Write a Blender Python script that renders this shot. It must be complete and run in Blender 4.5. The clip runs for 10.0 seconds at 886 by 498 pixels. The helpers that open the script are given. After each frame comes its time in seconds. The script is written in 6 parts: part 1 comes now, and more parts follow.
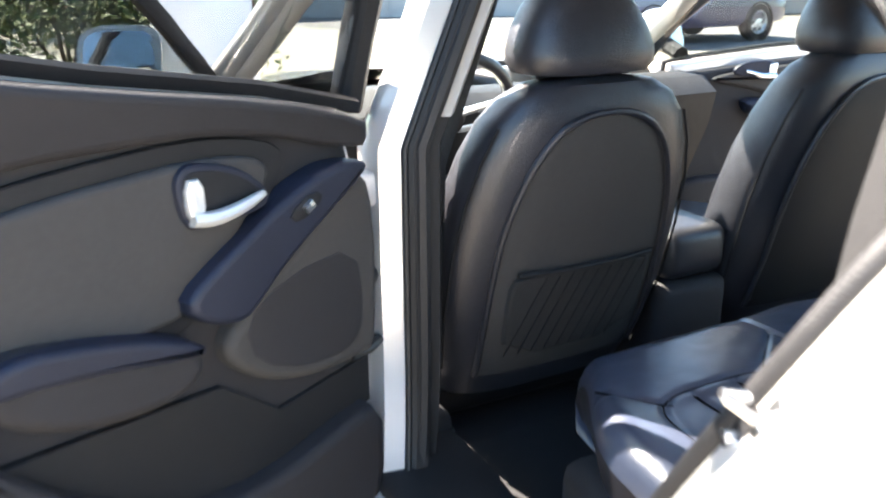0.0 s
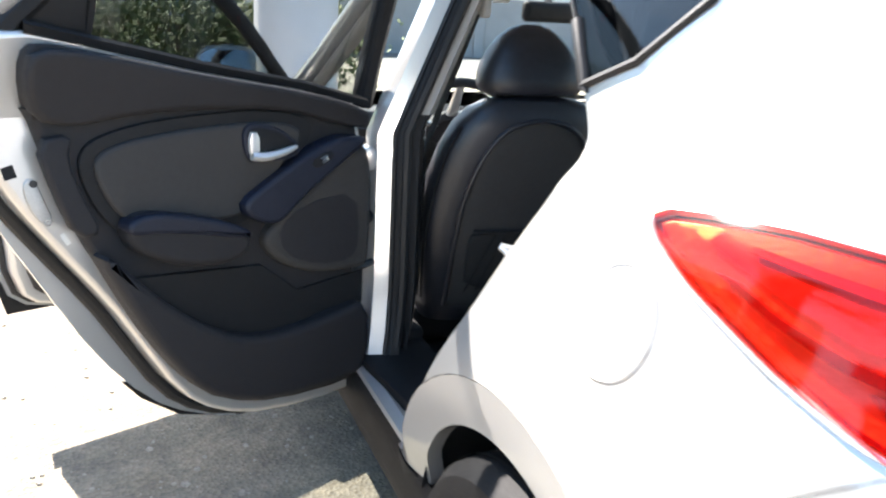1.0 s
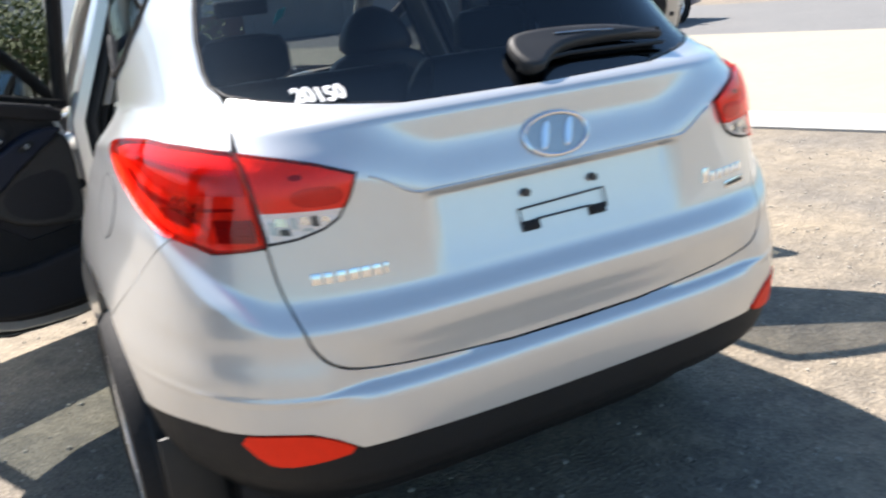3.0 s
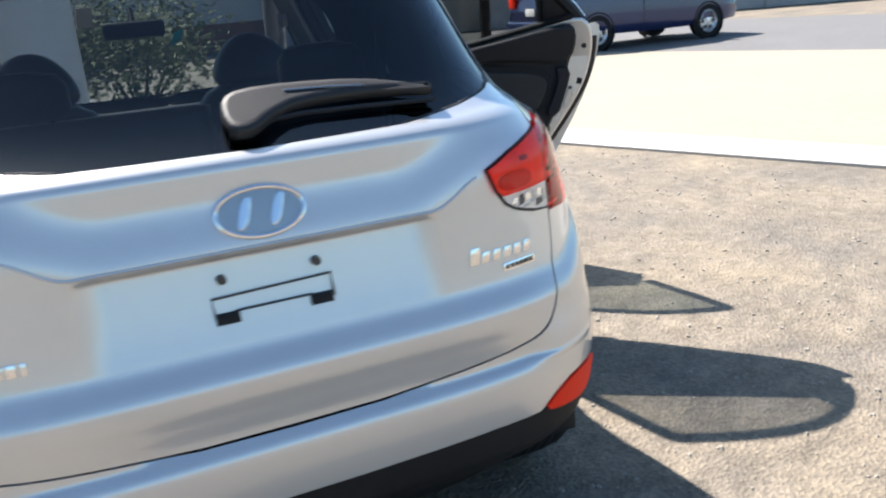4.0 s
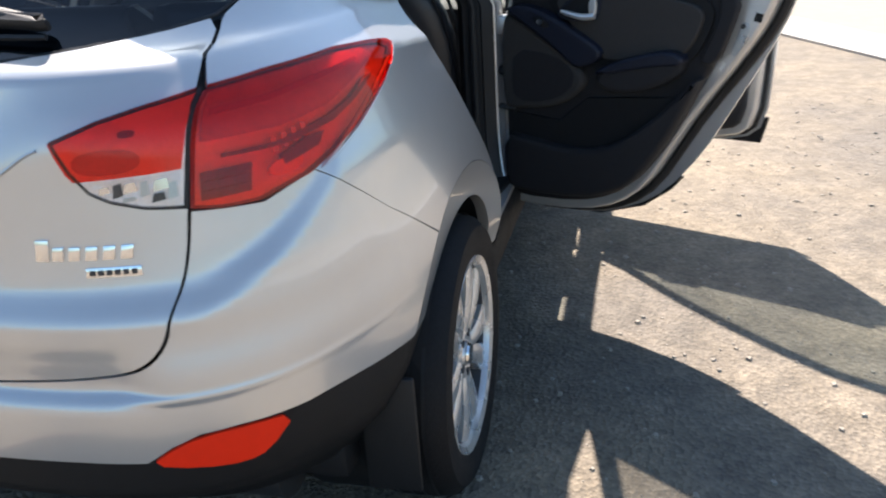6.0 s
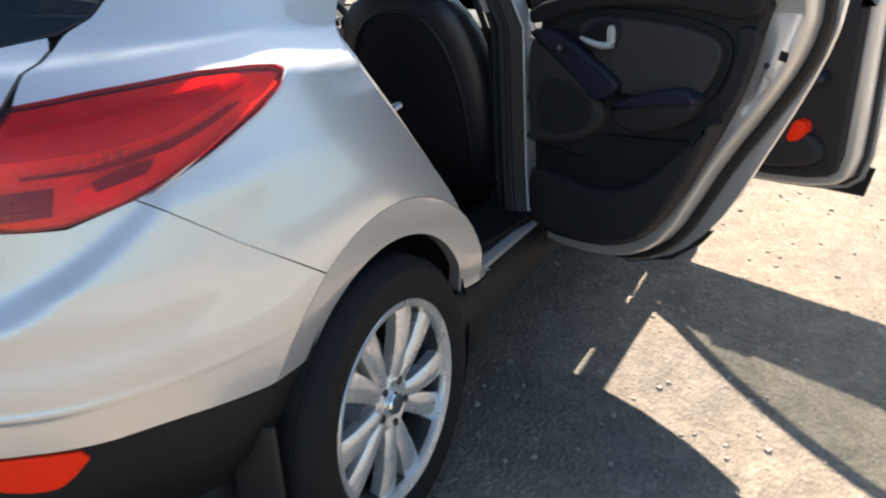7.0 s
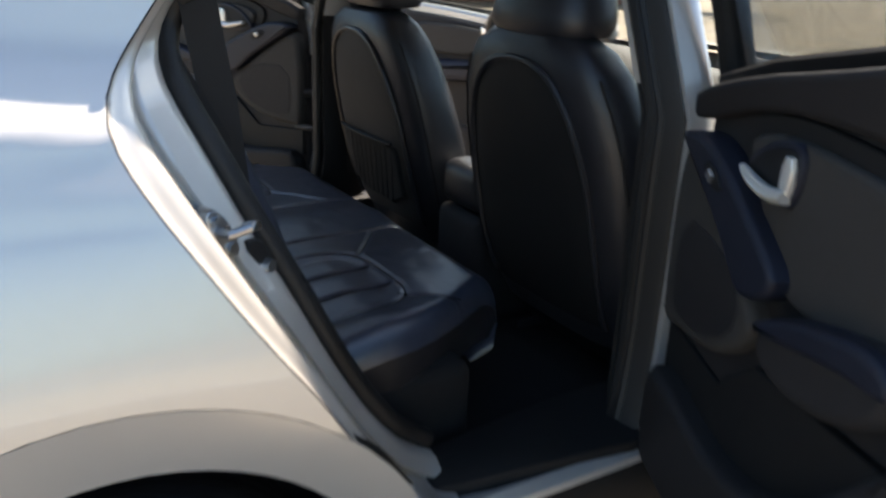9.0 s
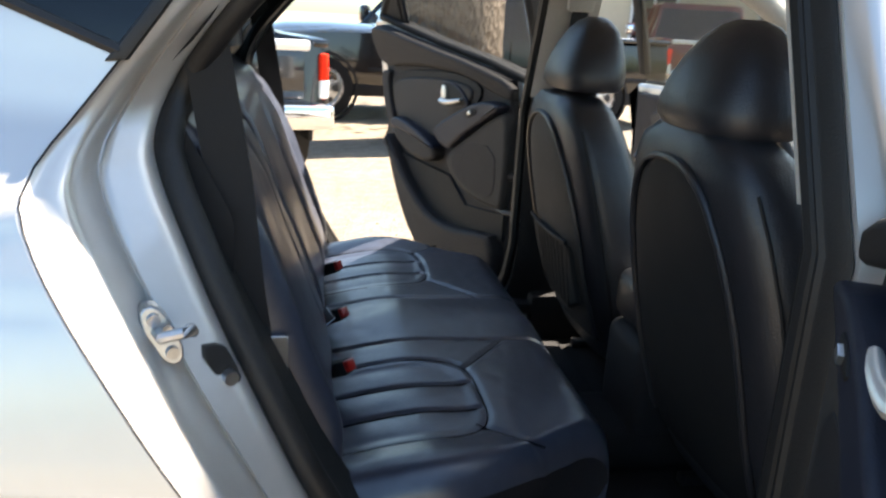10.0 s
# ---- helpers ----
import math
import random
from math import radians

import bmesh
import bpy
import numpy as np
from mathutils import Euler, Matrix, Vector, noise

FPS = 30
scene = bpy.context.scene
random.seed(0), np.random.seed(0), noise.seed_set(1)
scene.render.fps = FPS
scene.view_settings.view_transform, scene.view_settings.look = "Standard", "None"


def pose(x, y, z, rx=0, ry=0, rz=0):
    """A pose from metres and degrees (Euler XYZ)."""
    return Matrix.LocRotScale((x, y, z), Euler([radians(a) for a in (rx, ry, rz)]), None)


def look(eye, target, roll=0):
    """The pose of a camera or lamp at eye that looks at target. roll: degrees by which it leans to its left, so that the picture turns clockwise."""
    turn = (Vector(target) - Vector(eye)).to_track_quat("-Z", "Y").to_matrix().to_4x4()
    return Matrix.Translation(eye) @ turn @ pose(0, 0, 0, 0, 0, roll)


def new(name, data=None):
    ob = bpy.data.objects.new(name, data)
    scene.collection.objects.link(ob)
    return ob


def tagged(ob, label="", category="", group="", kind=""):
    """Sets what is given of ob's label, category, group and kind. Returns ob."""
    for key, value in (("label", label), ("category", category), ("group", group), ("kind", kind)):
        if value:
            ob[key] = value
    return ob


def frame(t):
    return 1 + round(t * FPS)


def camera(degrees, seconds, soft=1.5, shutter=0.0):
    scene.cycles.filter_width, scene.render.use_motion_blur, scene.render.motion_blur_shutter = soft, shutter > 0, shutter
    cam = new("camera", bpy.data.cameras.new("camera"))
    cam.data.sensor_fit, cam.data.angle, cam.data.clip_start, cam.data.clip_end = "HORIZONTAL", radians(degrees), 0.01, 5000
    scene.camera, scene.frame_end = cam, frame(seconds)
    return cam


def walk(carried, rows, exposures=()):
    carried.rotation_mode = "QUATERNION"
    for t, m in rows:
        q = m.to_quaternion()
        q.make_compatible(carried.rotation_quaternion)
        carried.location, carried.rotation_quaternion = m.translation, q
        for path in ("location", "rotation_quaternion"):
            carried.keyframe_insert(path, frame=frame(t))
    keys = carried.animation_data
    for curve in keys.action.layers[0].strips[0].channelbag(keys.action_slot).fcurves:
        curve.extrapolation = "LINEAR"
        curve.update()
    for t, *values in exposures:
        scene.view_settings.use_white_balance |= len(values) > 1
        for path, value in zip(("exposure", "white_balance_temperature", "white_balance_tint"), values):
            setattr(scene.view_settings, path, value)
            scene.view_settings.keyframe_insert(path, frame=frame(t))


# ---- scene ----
cam = camera(56.67, 10.0, soft=2.1, shutter=0.4)
# t, x, y, z, and turns in degrees
PATH = [
    (0.00, -1.304, 0.685, 1.321, 71.20, 0.21, -28.05),
    (0.50, -1.411, 0.316, 1.343, 72.15, -0.59, -25.00),
    (1.00, -1.371, -0.047, 1.344, 73.78, -2.84, -20.92),
    (1.20, -1.385, -0.217, 1.359, 75.60, -2.55, -21.05),
    (1.30, -1.397, -0.304, 1.374, 75.55, -2.22, -21.35),
    (1.40, -1.407, -0.391, 1.390, 74.70, -1.79, -21.60),
    (1.50, -1.411, -0.475, 1.405, 73.11, -1.27, -22.02),
    (1.70, -1.393, -0.628, 1.421, 70.60, 0.17, -21.87),
    (2.00, -1.351, -0.822, 1.422, 70.39, 2.44, -22.51),
    (2.50, -1.200, -1.050, 1.408, 71.03, 4.24, -24.40),
    (3.00, -0.968, -1.224, 1.413, 71.54, 5.24, -28.18),
    (3.20, -0.852, -1.260, 1.415, 71.83, 5.33, -28.78),
    (4.30, 0.002, -1.220, 1.437, 71.85, 3.60, -20.98),
    (4.50, 0.173, -1.141, 1.424, 71.02, 3.08, -18.44),
    (5.00, 0.561, -1.004, 1.383, 70.08, 4.06, -10.56),
    (5.20, 0.738, -1.015, 1.387, 69.13, 4.01, -5.49),
    (6.30, 1.450, -0.717, 1.369, 66.69, 3.89, 18.70),
    (6.50, 1.555, -0.647, 1.354, 67.50, 4.23, 21.58),
    (7.00, 1.785, -0.460, 1.361, 68.16, 3.23, 28.21),
    (7.20, 1.859, -0.339, 1.373, 68.42, 1.83, 31.63),
    (7.50, 1.937, -0.142, 1.372, 69.32, 1.30, 36.68),
    (8.00, 1.940, 0.202, 1.351, 68.80, 0.70, 43.82),
    (8.60, 1.868, 0.522, 1.303, 69.40, -0.60, 51.38),
    (9.00, 1.718, 0.815, 1.301, 69.86, -2.24, 58.69),
    (9.40, 1.642, 1.008, 1.306, 73.74, -4.05, 69.62),
    (9.50, 1.615, 1.044, 1.302, 74.50, -5.76, 71.81),
    (9.80, 1.581, 1.190, 1.299, 75.22, -4.26, 78.23),
    (10.00, 1.608, 1.236, 1.298, 74.22, -3.29, 81.09),
]
EXPOSURE = [(0.0, 3.78, 6950, 14), (0.5, 3.93, 6850, 14), (1.0, 2.7, 6550, 12), (1.5, 2.05, 6550, 12), (2.0, 1.73, 6550, 12), (2.5, 1.66, 6500, 12), (4.5, 1.42, 6350, 12), (5.0, 1.32, 6350, 12), (6.5, 1.73, 6900, 16), (8.0, 1.85, 7350, 15), (9.0, 1.98, 7450, 15), (9.5, 2.38, 7450, 15), (10.0, 2.52, 7500, 14)]
walk(cam, [(t, pose(x, y, z, rx, ry, rz)) for t, x, y, z, rx, ry, rz in PATH], EXPOSURE)

from mathutils.geometry import delaunay_2d_cdt

# ---- light ----
SUN_DIR = Vector((-0.33, 0.75, 1.0)).normalized()
world = bpy.data.worlds.new("sky")
scene.world = world
world.use_nodes = True
_wn = world.node_tree
_sky = _wn.nodes.new("ShaderNodeTexSky")
_sky.sky_type = "NISHITA"
_sky.sun_disc = False
_sky.sun_elevation = math.asin(SUN_DIR.z)
_sky.sun_rotation = math.atan2(SUN_DIR.x, SUN_DIR.y)
_sky.dust_density = 1.3
_sky.ozone_density = 1.5
_wn.nodes["Background"].inputs["Strength"].default_value = 0.078
_tint = _wn.nodes.new("ShaderNodeMix")
_tint.data_type, _tint.blend_type = "RGBA", "MULTIPLY"
_tint.inputs["Factor"].default_value = 1.0
_tint.inputs["B"].default_value = (0.82, 1.0, 1.05, 1)
_wn.links.new(_sky.outputs[0], _tint.inputs["A"])
_wn.links.new(_tint.outputs["Result"], _wn.nodes["Background"].inputs[0])
sun = new("sun", bpy.data.lights.new("sun", "SUN"))
sun.data.energy, sun.data.angle, sun.data.color = 5.0, radians(0.55), (1.0, 0.935, 0.855)
sun.matrix_world = look(SUN_DIR * 30, (0, 0, 0))


# ---- materials ----
def mat(name, color, rough=0.5, metal=0.0, coat=0.0, var=0.12, scale=18.0, bump=0.0, bscale=200.0, color2=None, spec=0.5):
    """A Principled material with colour varied at two scales, roughness variation and optional fine relief."""
    m = bpy.data.materials.new(name)
    m.use_nodes = True
    t = m.node_tree
    b = t.nodes["Principled BSDF"]
    b.inputs["Metallic"].default_value = metal
    b.inputs["Coat Weight"].default_value = coat
    b.inputs["Coat Roughness"].default_value = 0.04
    b.inputs["Specular IOR Level"].default_value = spec
    co = t.nodes.new("ShaderNodeTexCoord")
    n1, n2 = t.nodes.new("ShaderNodeTexNoise"), t.nodes.new("ShaderNodeTexNoise")
    n1.inputs["Scale"].default_value, n2.inputs["Scale"].default_value = scale, scale * 9
    n1.inputs["Detail"].default_value = n2.inputs["Detail"].default_value = 4
    for n in (n1, n2):
        t.links.new(co.outputs["Object"], n.inputs["Vector"])
    mx = t.nodes.new("ShaderNodeMath")
    mx.operation = "MULTIPLY_ADD"
    mx.inputs[1].default_value = 0.5
    half = t.nodes.new("ShaderNodeMath")
    half.operation = "MULTIPLY"
    half.inputs[1].default_value = 0.5
    t.links.new(n2.outputs["Fac"], half.inputs[0])
    t.links.new(n1.outputs["Fac"], mx.inputs[0])
    t.links.new(half.outputs[0], mx.inputs[2])
    ramp = t.nodes.new("ShaderNodeValToRGB")
    ramp.color_ramp.elements[0].position, ramp.color_ramp.elements[1].position = 0.3, 0.7
    c2 = color2 or tuple(c * (1 + var) for c in color)
    c1 = color if color2 else tuple(c * (1 - var) for c in color)
    ramp.color_ramp.elements[0].color, ramp.color_ramp.elements[1].color = (*c1, 1), (*c2, 1)
    t.links.new(mx.outputs[0], ramp.inputs[0])
    t.links.new(ramp.outputs[0], b.inputs["Base Color"])
    rr = t.nodes.new("ShaderNodeMapRange")
    rr.inputs["To Min"].default_value, rr.inputs["To Max"].default_value = max(0.0, rough * 0.85), min(1.0, rough * 1.18)
    t.links.new(n1.outputs["Fac"], rr.inputs["Value"])
    t.links.new(rr.outputs[0], b.inputs["Roughness"])
    if bump:
        nb = t.nodes.new("ShaderNodeTexNoise")
        nb.inputs["Scale"].default_value, nb.inputs["Detail"].default_value = bscale, 3
        t.links.new(co.outputs["Object"], nb.inputs["Vector"])
        bp = t.nodes.new("ShaderNodeBump")
        bp.inputs["Strength"].default_value, bp.inputs["Distance"].default_value = bump, 0.004
        t.links.new(nb.outputs["Fac"], bp.inputs["Height"])
        t.links.new(bp.outputs[0], b.inputs["Normal"])
    return m


def clear(name, tint, gloss=(1, 1, 1), ior=1.5, rough=0.01):
    """A thin pane: tinted see-through with a glossy face by Fresnel."""
    m = bpy.data.materials.new(name)
    m.use_nodes = True
    t = m.node_tree
    t.nodes.remove(t.nodes["Principled BSDF"])
    tr, gl, lw, mi, pw, fr = (t.nodes.new("ShaderNode" + k) for k in ("BsdfTransparent", "BsdfGlossy", "LayerWeight", "MixShader", "Math", "Math"))
    tr.inputs["Color"].default_value = (*tint, 1)
    gl.inputs["Color"].default_value, gl.inputs["Roughness"].default_value = (*gloss, 1), rough
    lw.inputs["Blend"].default_value = 0.5
    pw.operation, fr.operation = "POWER", "MULTIPLY_ADD"
    pw.inputs[1].default_value = 5.0
    fr.inputs[1].default_value, fr.inputs[2].default_value = 0.8, ((ior - 1) / (ior + 1)) ** 2
    t.links.new(lw.outputs["Facing"], pw.inputs[0])
    t.links.new(pw.outputs[0], fr.inputs[0])
    t.links.new(fr.outputs[0], mi.inputs[0])
    t.links.new(tr.outputs[0], mi.inputs[1])
    t.links.new(gl.outputs[0], mi.inputs[2])
    t.links.new(mi.outputs[0], t.nodes["Material Output"].inputs["Surface"])
    return m


PAINT = mat("silver_paint", (0.60, 0.597, 0.588), 0.31, 0.56, 1.0, 0.02, 3.0)
PAINT.node_tree.nodes["Principled BSDF"].inputs["Coat IOR"].default_value = 1.65
PAINT_IN = mat("silver_inner_paint", (0.64, 0.62, 0.59), 0.30, 0.50, 0.8, 0.04, 5.0)
CLAD = mat("black_bumper_plastic", (0.0095, 0.0095, 0.0105), 0.58, 0, 0, 0.25, 9, 0.35, 900, spec=0.28)
RUBBER = mat("black_rubber", (0.008, 0.008, 0.009), 0.55, 0, 0, 0.3, 14, 0.2, 300)
TYRE = mat("tyre_rubber", (0.0085, 0.0085, 0.0095), 0.7, 0, 0, 0.35, 10, 0.4, 160, spec=0.25)
ALLOY = mat("alloy", (0.68, 0.675, 0.66), 0.27, 0.6, 0.4, 0.06, 8)
CHROME = mat("chrome", (0.83, 0.83, 0.84), 0.08, 1.0, 0, 0.02, 6)
SATIN = mat("satin_chrome", (0.80, 0.79, 0.76), 0.30, 0.55, 0.3, 0.03, 20)
STEEL = mat("zinc_steel", (0.46, 0.48, 0.50), 0.28, 0.95, 0, 0.15, 30)
DARKMETAL = mat("dark_metal", (0.06, 0.06, 0.062), 0.45, 0.6, 0, 0.3, 12)
LEATHER = mat("black_leather", (0.0185, 0.0188, 0.0235), 0.38, 0, 0.1, 0.25, 7, 0.3, 330, spec=0.6)
# rear bench leather: sky sheen painted in as a raised, bluer base colour
LEATHER_SHEEN = mat("sheen_black_leather", (0.029, 0.037, 0.060), 0.30, 0, 0.0, 0.2, 6, 0.12, 300, color2=(0.047, 0.058, 0.086), spec=1.0)
TRIM = mat("charcoal_trim", (0.0215, 0.0203, 0.0222), 0.60, 0, 0, 0.14, 8, 0.4, 700, spec=0.3)
TRIM_INSERT = mat("grey_insert", (0.044, 0.041, 0.039), 0.68, 0, 0, 0.12, 12, 0.3, 900, spec=0.3)
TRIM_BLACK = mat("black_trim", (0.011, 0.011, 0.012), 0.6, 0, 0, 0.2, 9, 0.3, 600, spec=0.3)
NAVY_TRIM = mat("blue_black_soft_trim", (0.012, 0.0148, 0.027), 0.45, 0, 0.0, 0.15, 9, 0.3, 500, spec=0.35)
CARPET = mat("black_carpet", (0.008, 0.008, 0.009), 0.95, 0, 0, 0.35, 40, 0.8, 420)
SEAM = mat("black_thread", (0.005, 0.005, 0.006), 0.9, 0, 0, 0.2, 60, spec=0.05)
BELT = mat("belt_webbing", (0.018, 0.018, 0.019), 0.75, 0, 0, 0.2, 60, 0.6, 900)
BEIGE = mat("grey_beige_headlining", (0.42, 0.40, 0.37), 0.85, 0, 0, 0.05, 12, 0.3, 700)
NET = mat("pocket_net", (0.018, 0.0172, 0.017), 0.85, 0, 0, 0.2, 60, 0.5, 500)
REDPLASTIC = mat("red_plastic", (0.42, 0.015, 0.012), 0.35, 0, 0.3, 0.15, 30)
REFLEX = mat("red_reflector", (0.98, 0.036, 0.010), 0.45, 0, 0, 0.06, 60, 0.3, 900, spec=0.12)
LAMP_IN = mat("lamp_reflector", (0.88, 0.80, 0.76), 0.34, 0.40, 0, 0.12, 22, 1.0, 60)
LAMP_RED = mat("lamp_upper_chamber", (0.55, 0.20, 0.18), 0.35, 0.2, 0, 0.2, 26, 0.4, 90)
LAMP_DARK = mat("lamp_bezel", (0.22, 0.05, 0.035), 0.4, 0.3, 0, 0.3, 30)
AMBER = mat("amber_bulb", (1.0, 0.50, 0.06), 0.25, 0, 0.6, 0.1, 30)
REDLENS = clear("red_lens", (0.98, 0.14, 0.07), (1, 1, 1), 1.45, 0.04)
CLEARLENS = clear("clear_lens", (0.92, 0.92, 0.92), (1, 1, 1), 1.5, 0.02)
GLASS_DARK = clear("privacy_glass", (0.23, 0.25, 0.265), (0.9, 0.95, 1), 1.5)
GLASS = clear("green_tint_glass", (0.76, 0.81, 0.79), (1, 1, 1), 1.45)
PANE_DARK = clear("privacy_glass_pane", (0.60, 0.61, 0.61), (0.9, 0.95, 1), 1.35)
PANE = clear("green_tint_pane", (0.62, 0.65, 0.64), (1, 1, 1), 1.35)
MIRROR = mat("mirror_glass", (0.86, 0.88, 0.92), 0.02, 1.0, 0, 0.01, 4)
CHALK = mat("white_marker", (0.85, 0.85, 0.83), 0.8, 0, 0, 0.1, 40)
PAPER = mat("white_paper", (0.8, 0.79, 0.75), 0.8, 0, 0, 0.06, 20)
TEAL = mat("teal_tag", (0.03, 0.45, 0.5), 0.5, 0, 0, 0.1, 20)


# ---- building helpers ----
def finish(bm, name, material, sharp=38.0, merge=True):
    if merge:
        bmesh.ops.remove_doubles(bm, verts=bm.verts[:], dist=1e-5)
    bmesh.ops.recalc_face_normals(bm, faces=bm.faces[:])
    lim = radians(sharp)
    for f in bm.faces:
        f.smooth = len(f.verts) < 9
    for e in bm.edges:
        e.smooth = len(e.link_faces) == 2 and e.calc_face_angle(9.0) < lim
    me = bpy.data.meshes.new(name)
    bm.to_mesh(me)
    bm.free()
    me.materials.append(material)
    return new(name, me)


def part(name, bm, material, parent, label="", sharp=38.0):
    ob = finish(bm, name, material, sharp)
    ob.parent = parent
    if label:
        ob["label"] = label
    return ob


def empty(name):
    ob = new(name)
    ob.empty_display_size = 0.2
    return ob


def box(x0, x1, y0, y1, z0, z1, bevel=0.0, seg=2, m=None):
    bm = bmesh.new()
    bmesh.ops.create_cube(bm, size=1.0, matrix=Matrix.Translation(((x0 + x1) / 2, (y0 + y1) / 2, (z0 + z1) / 2)) @ Matrix.Diagonal((x1 - x0, y1 - y0, z1 - z0, 1)))
    if bevel:
        bmesh.ops.bevel(bm, geom=bm.edges[:], offset=bevel, segments=seg, affect="EDGES", profile=0.5)
    if m is not None:
        bmesh.ops.transform(bm, matrix=m, verts=bm.verts[:])
    return bm


def join(*bms):
    """Puts several bmeshes into the first."""
    base = bms[0]
    for o in bms[1:]:
        idx = {v: base.verts.new(v.co) for v in o.verts}
        for f in o.faces:
            try:
                base.faces.new([idx[v] for v in f.verts])
            except ValueError:
                pass
        o.free()
    return base


def loft(rings, cap=True, closed=True, loop=False):
    """Faces between rings of points; closed: each ring is a loop; loop: the last ring joins the first."""
    bm = bmesh.new()
    vs = [[bm.verts.new(p) for p in r] for r in rings]
    n = len(rings[0])
    m = len(rings)
    for i in range(m if loop else m - 1):
        a, b = vs[i], vs[(i + 1) % m]
        for k in range(n if closed else n - 1):
            bm.faces.new((a[k], a[(k + 1) % n], b[(k + 1) % n], b[k]))
    if cap and closed and not loop:
        bm.faces.new(vs[0][::-1])
        bm.faces.new(vs[-1])
    return bm


def tube(pts, r, n=8, closed=False, flat=1.0, up=(0, 0, 1)):
    """A round (or flattened) bar along points; r may be a list."""
    pts = [Vector(p) for p in pts]
    rings = []
    m = len(pts)
    for i, p in enumerate(pts):
        a = pts[i - 1] if (i > 0 or closed) else p
        b = pts[(i + 1) % m] if (i < m - 1 or closed) else p
        d = (b - a).normalized()
        u = d.cross(Vector(up))
        if u.length < 1e-4:
            u = d.cross(Vector((1, 0, 0)))
        u.normalize()
        if i > 0:
            u = last - d * last.dot(d)
            u.normalize()
        last = u
        w = u.cross(d).normalized()
        rad = r[i] if isinstance(r, (list, tuple)) else r
        rings.append([p + rad * (math.cos(t) * u + flat * math.sin(t) * w) for t in (2 * math.pi * k / n for k in range(n))])
    return loft(rings, cap=not closed, loop=closed)


def revolve(profile, centre, n=48, axis="x", sign=1):
    """A profile of (along the axis, radius) turned about the axis through centre."""
    c = Vector(centre)
    rings = []
    for k in range(n):
        t = 2 * math.pi * k / n
        ring = []
        for a, r in profile:
            if axis == "x":
                ring.append(c + Vector((sign * a, r * math.cos(t), r * math.sin(t))))
            elif axis == "y":
                ring.append(c + Vector((r * math.cos(t), sign * a, r * math.sin(t))))
            else:
                ring.append(c + Vector((r * math.cos(t), r * math.sin(t), sign * a)))
        rings.append(ring)
    return loft(rings, cap=False, closed=False, loop=True)


def chaikin(poly, times=1, closed=True):
    for _ in range(times):
        out = []
        n = len(poly)
        for i in range(n if closed else n - 1):
            p, q = poly[i], poly[(i + 1) % n]
            out += [tuple(0.75 * a + 0.25 * b for a, b in zip(p, q)), tuple(0.25 * a + 0.75 * b for a, b in zip(p, q))]
        poly = out if closed else [poly[0]] + out + [poly[-1]]
    return poly


def area2(poly):
    return 0.5 * sum(p[0] * q[1] - q[0] * p[1] for p, q in zip(poly, poly[1:] + poly[:1]))


def inset(poly, d):
    """A polygon moved inwards by d."""
    if area2(poly) < 0:
        d = -d
    n = len(poly)
    out = []
    for i in range(n):
        (x0, y0), (x1, y1), (x2, y2) = poly[i - 1], poly[i], poly[(i + 1) % n]
        e1, e2 = Vector((x1 - x0, y1 - y0)), Vector((x2 - x1, y2 - y1))
        if e1.length < 1e-9 or e2.length < 1e-9:
            out.append((x1, y1))
            continue
        e1.normalize(), e2.normalize()
        n1, n2 = Vector((-e1.y, e1.x)), Vector((-e2.y, e2.x))
        b = n1 + n2
        if b.length < 1e-4:
            b = n1
        b.normalize()
        k = d / max(0.45, b.dot(n1))
        out.append((x1 + b.x * k, y1 + b.y * k))
    return out


def slab(poly, n0, n1, fmap, edge=0.004, steps=2):
    """A plate with outline poly between heights n0 and n1, its edge at n1 rounded. fmap(a, b, n) gives the place."""
    sg = 1 if n1 > n0 else -1
    rings = [[fmap(a, b, n0) for a, b in poly]]
    for k in range(steps + 1):
        th = math.pi / 2 * k / steps
        pl = inset(poly, edge * (1 - math.cos(th)))
        rings.append([fmap(a, b, n1 - sg * edge * (1 - math.sin(th))) for a, b in pl])
    return loft(rings)


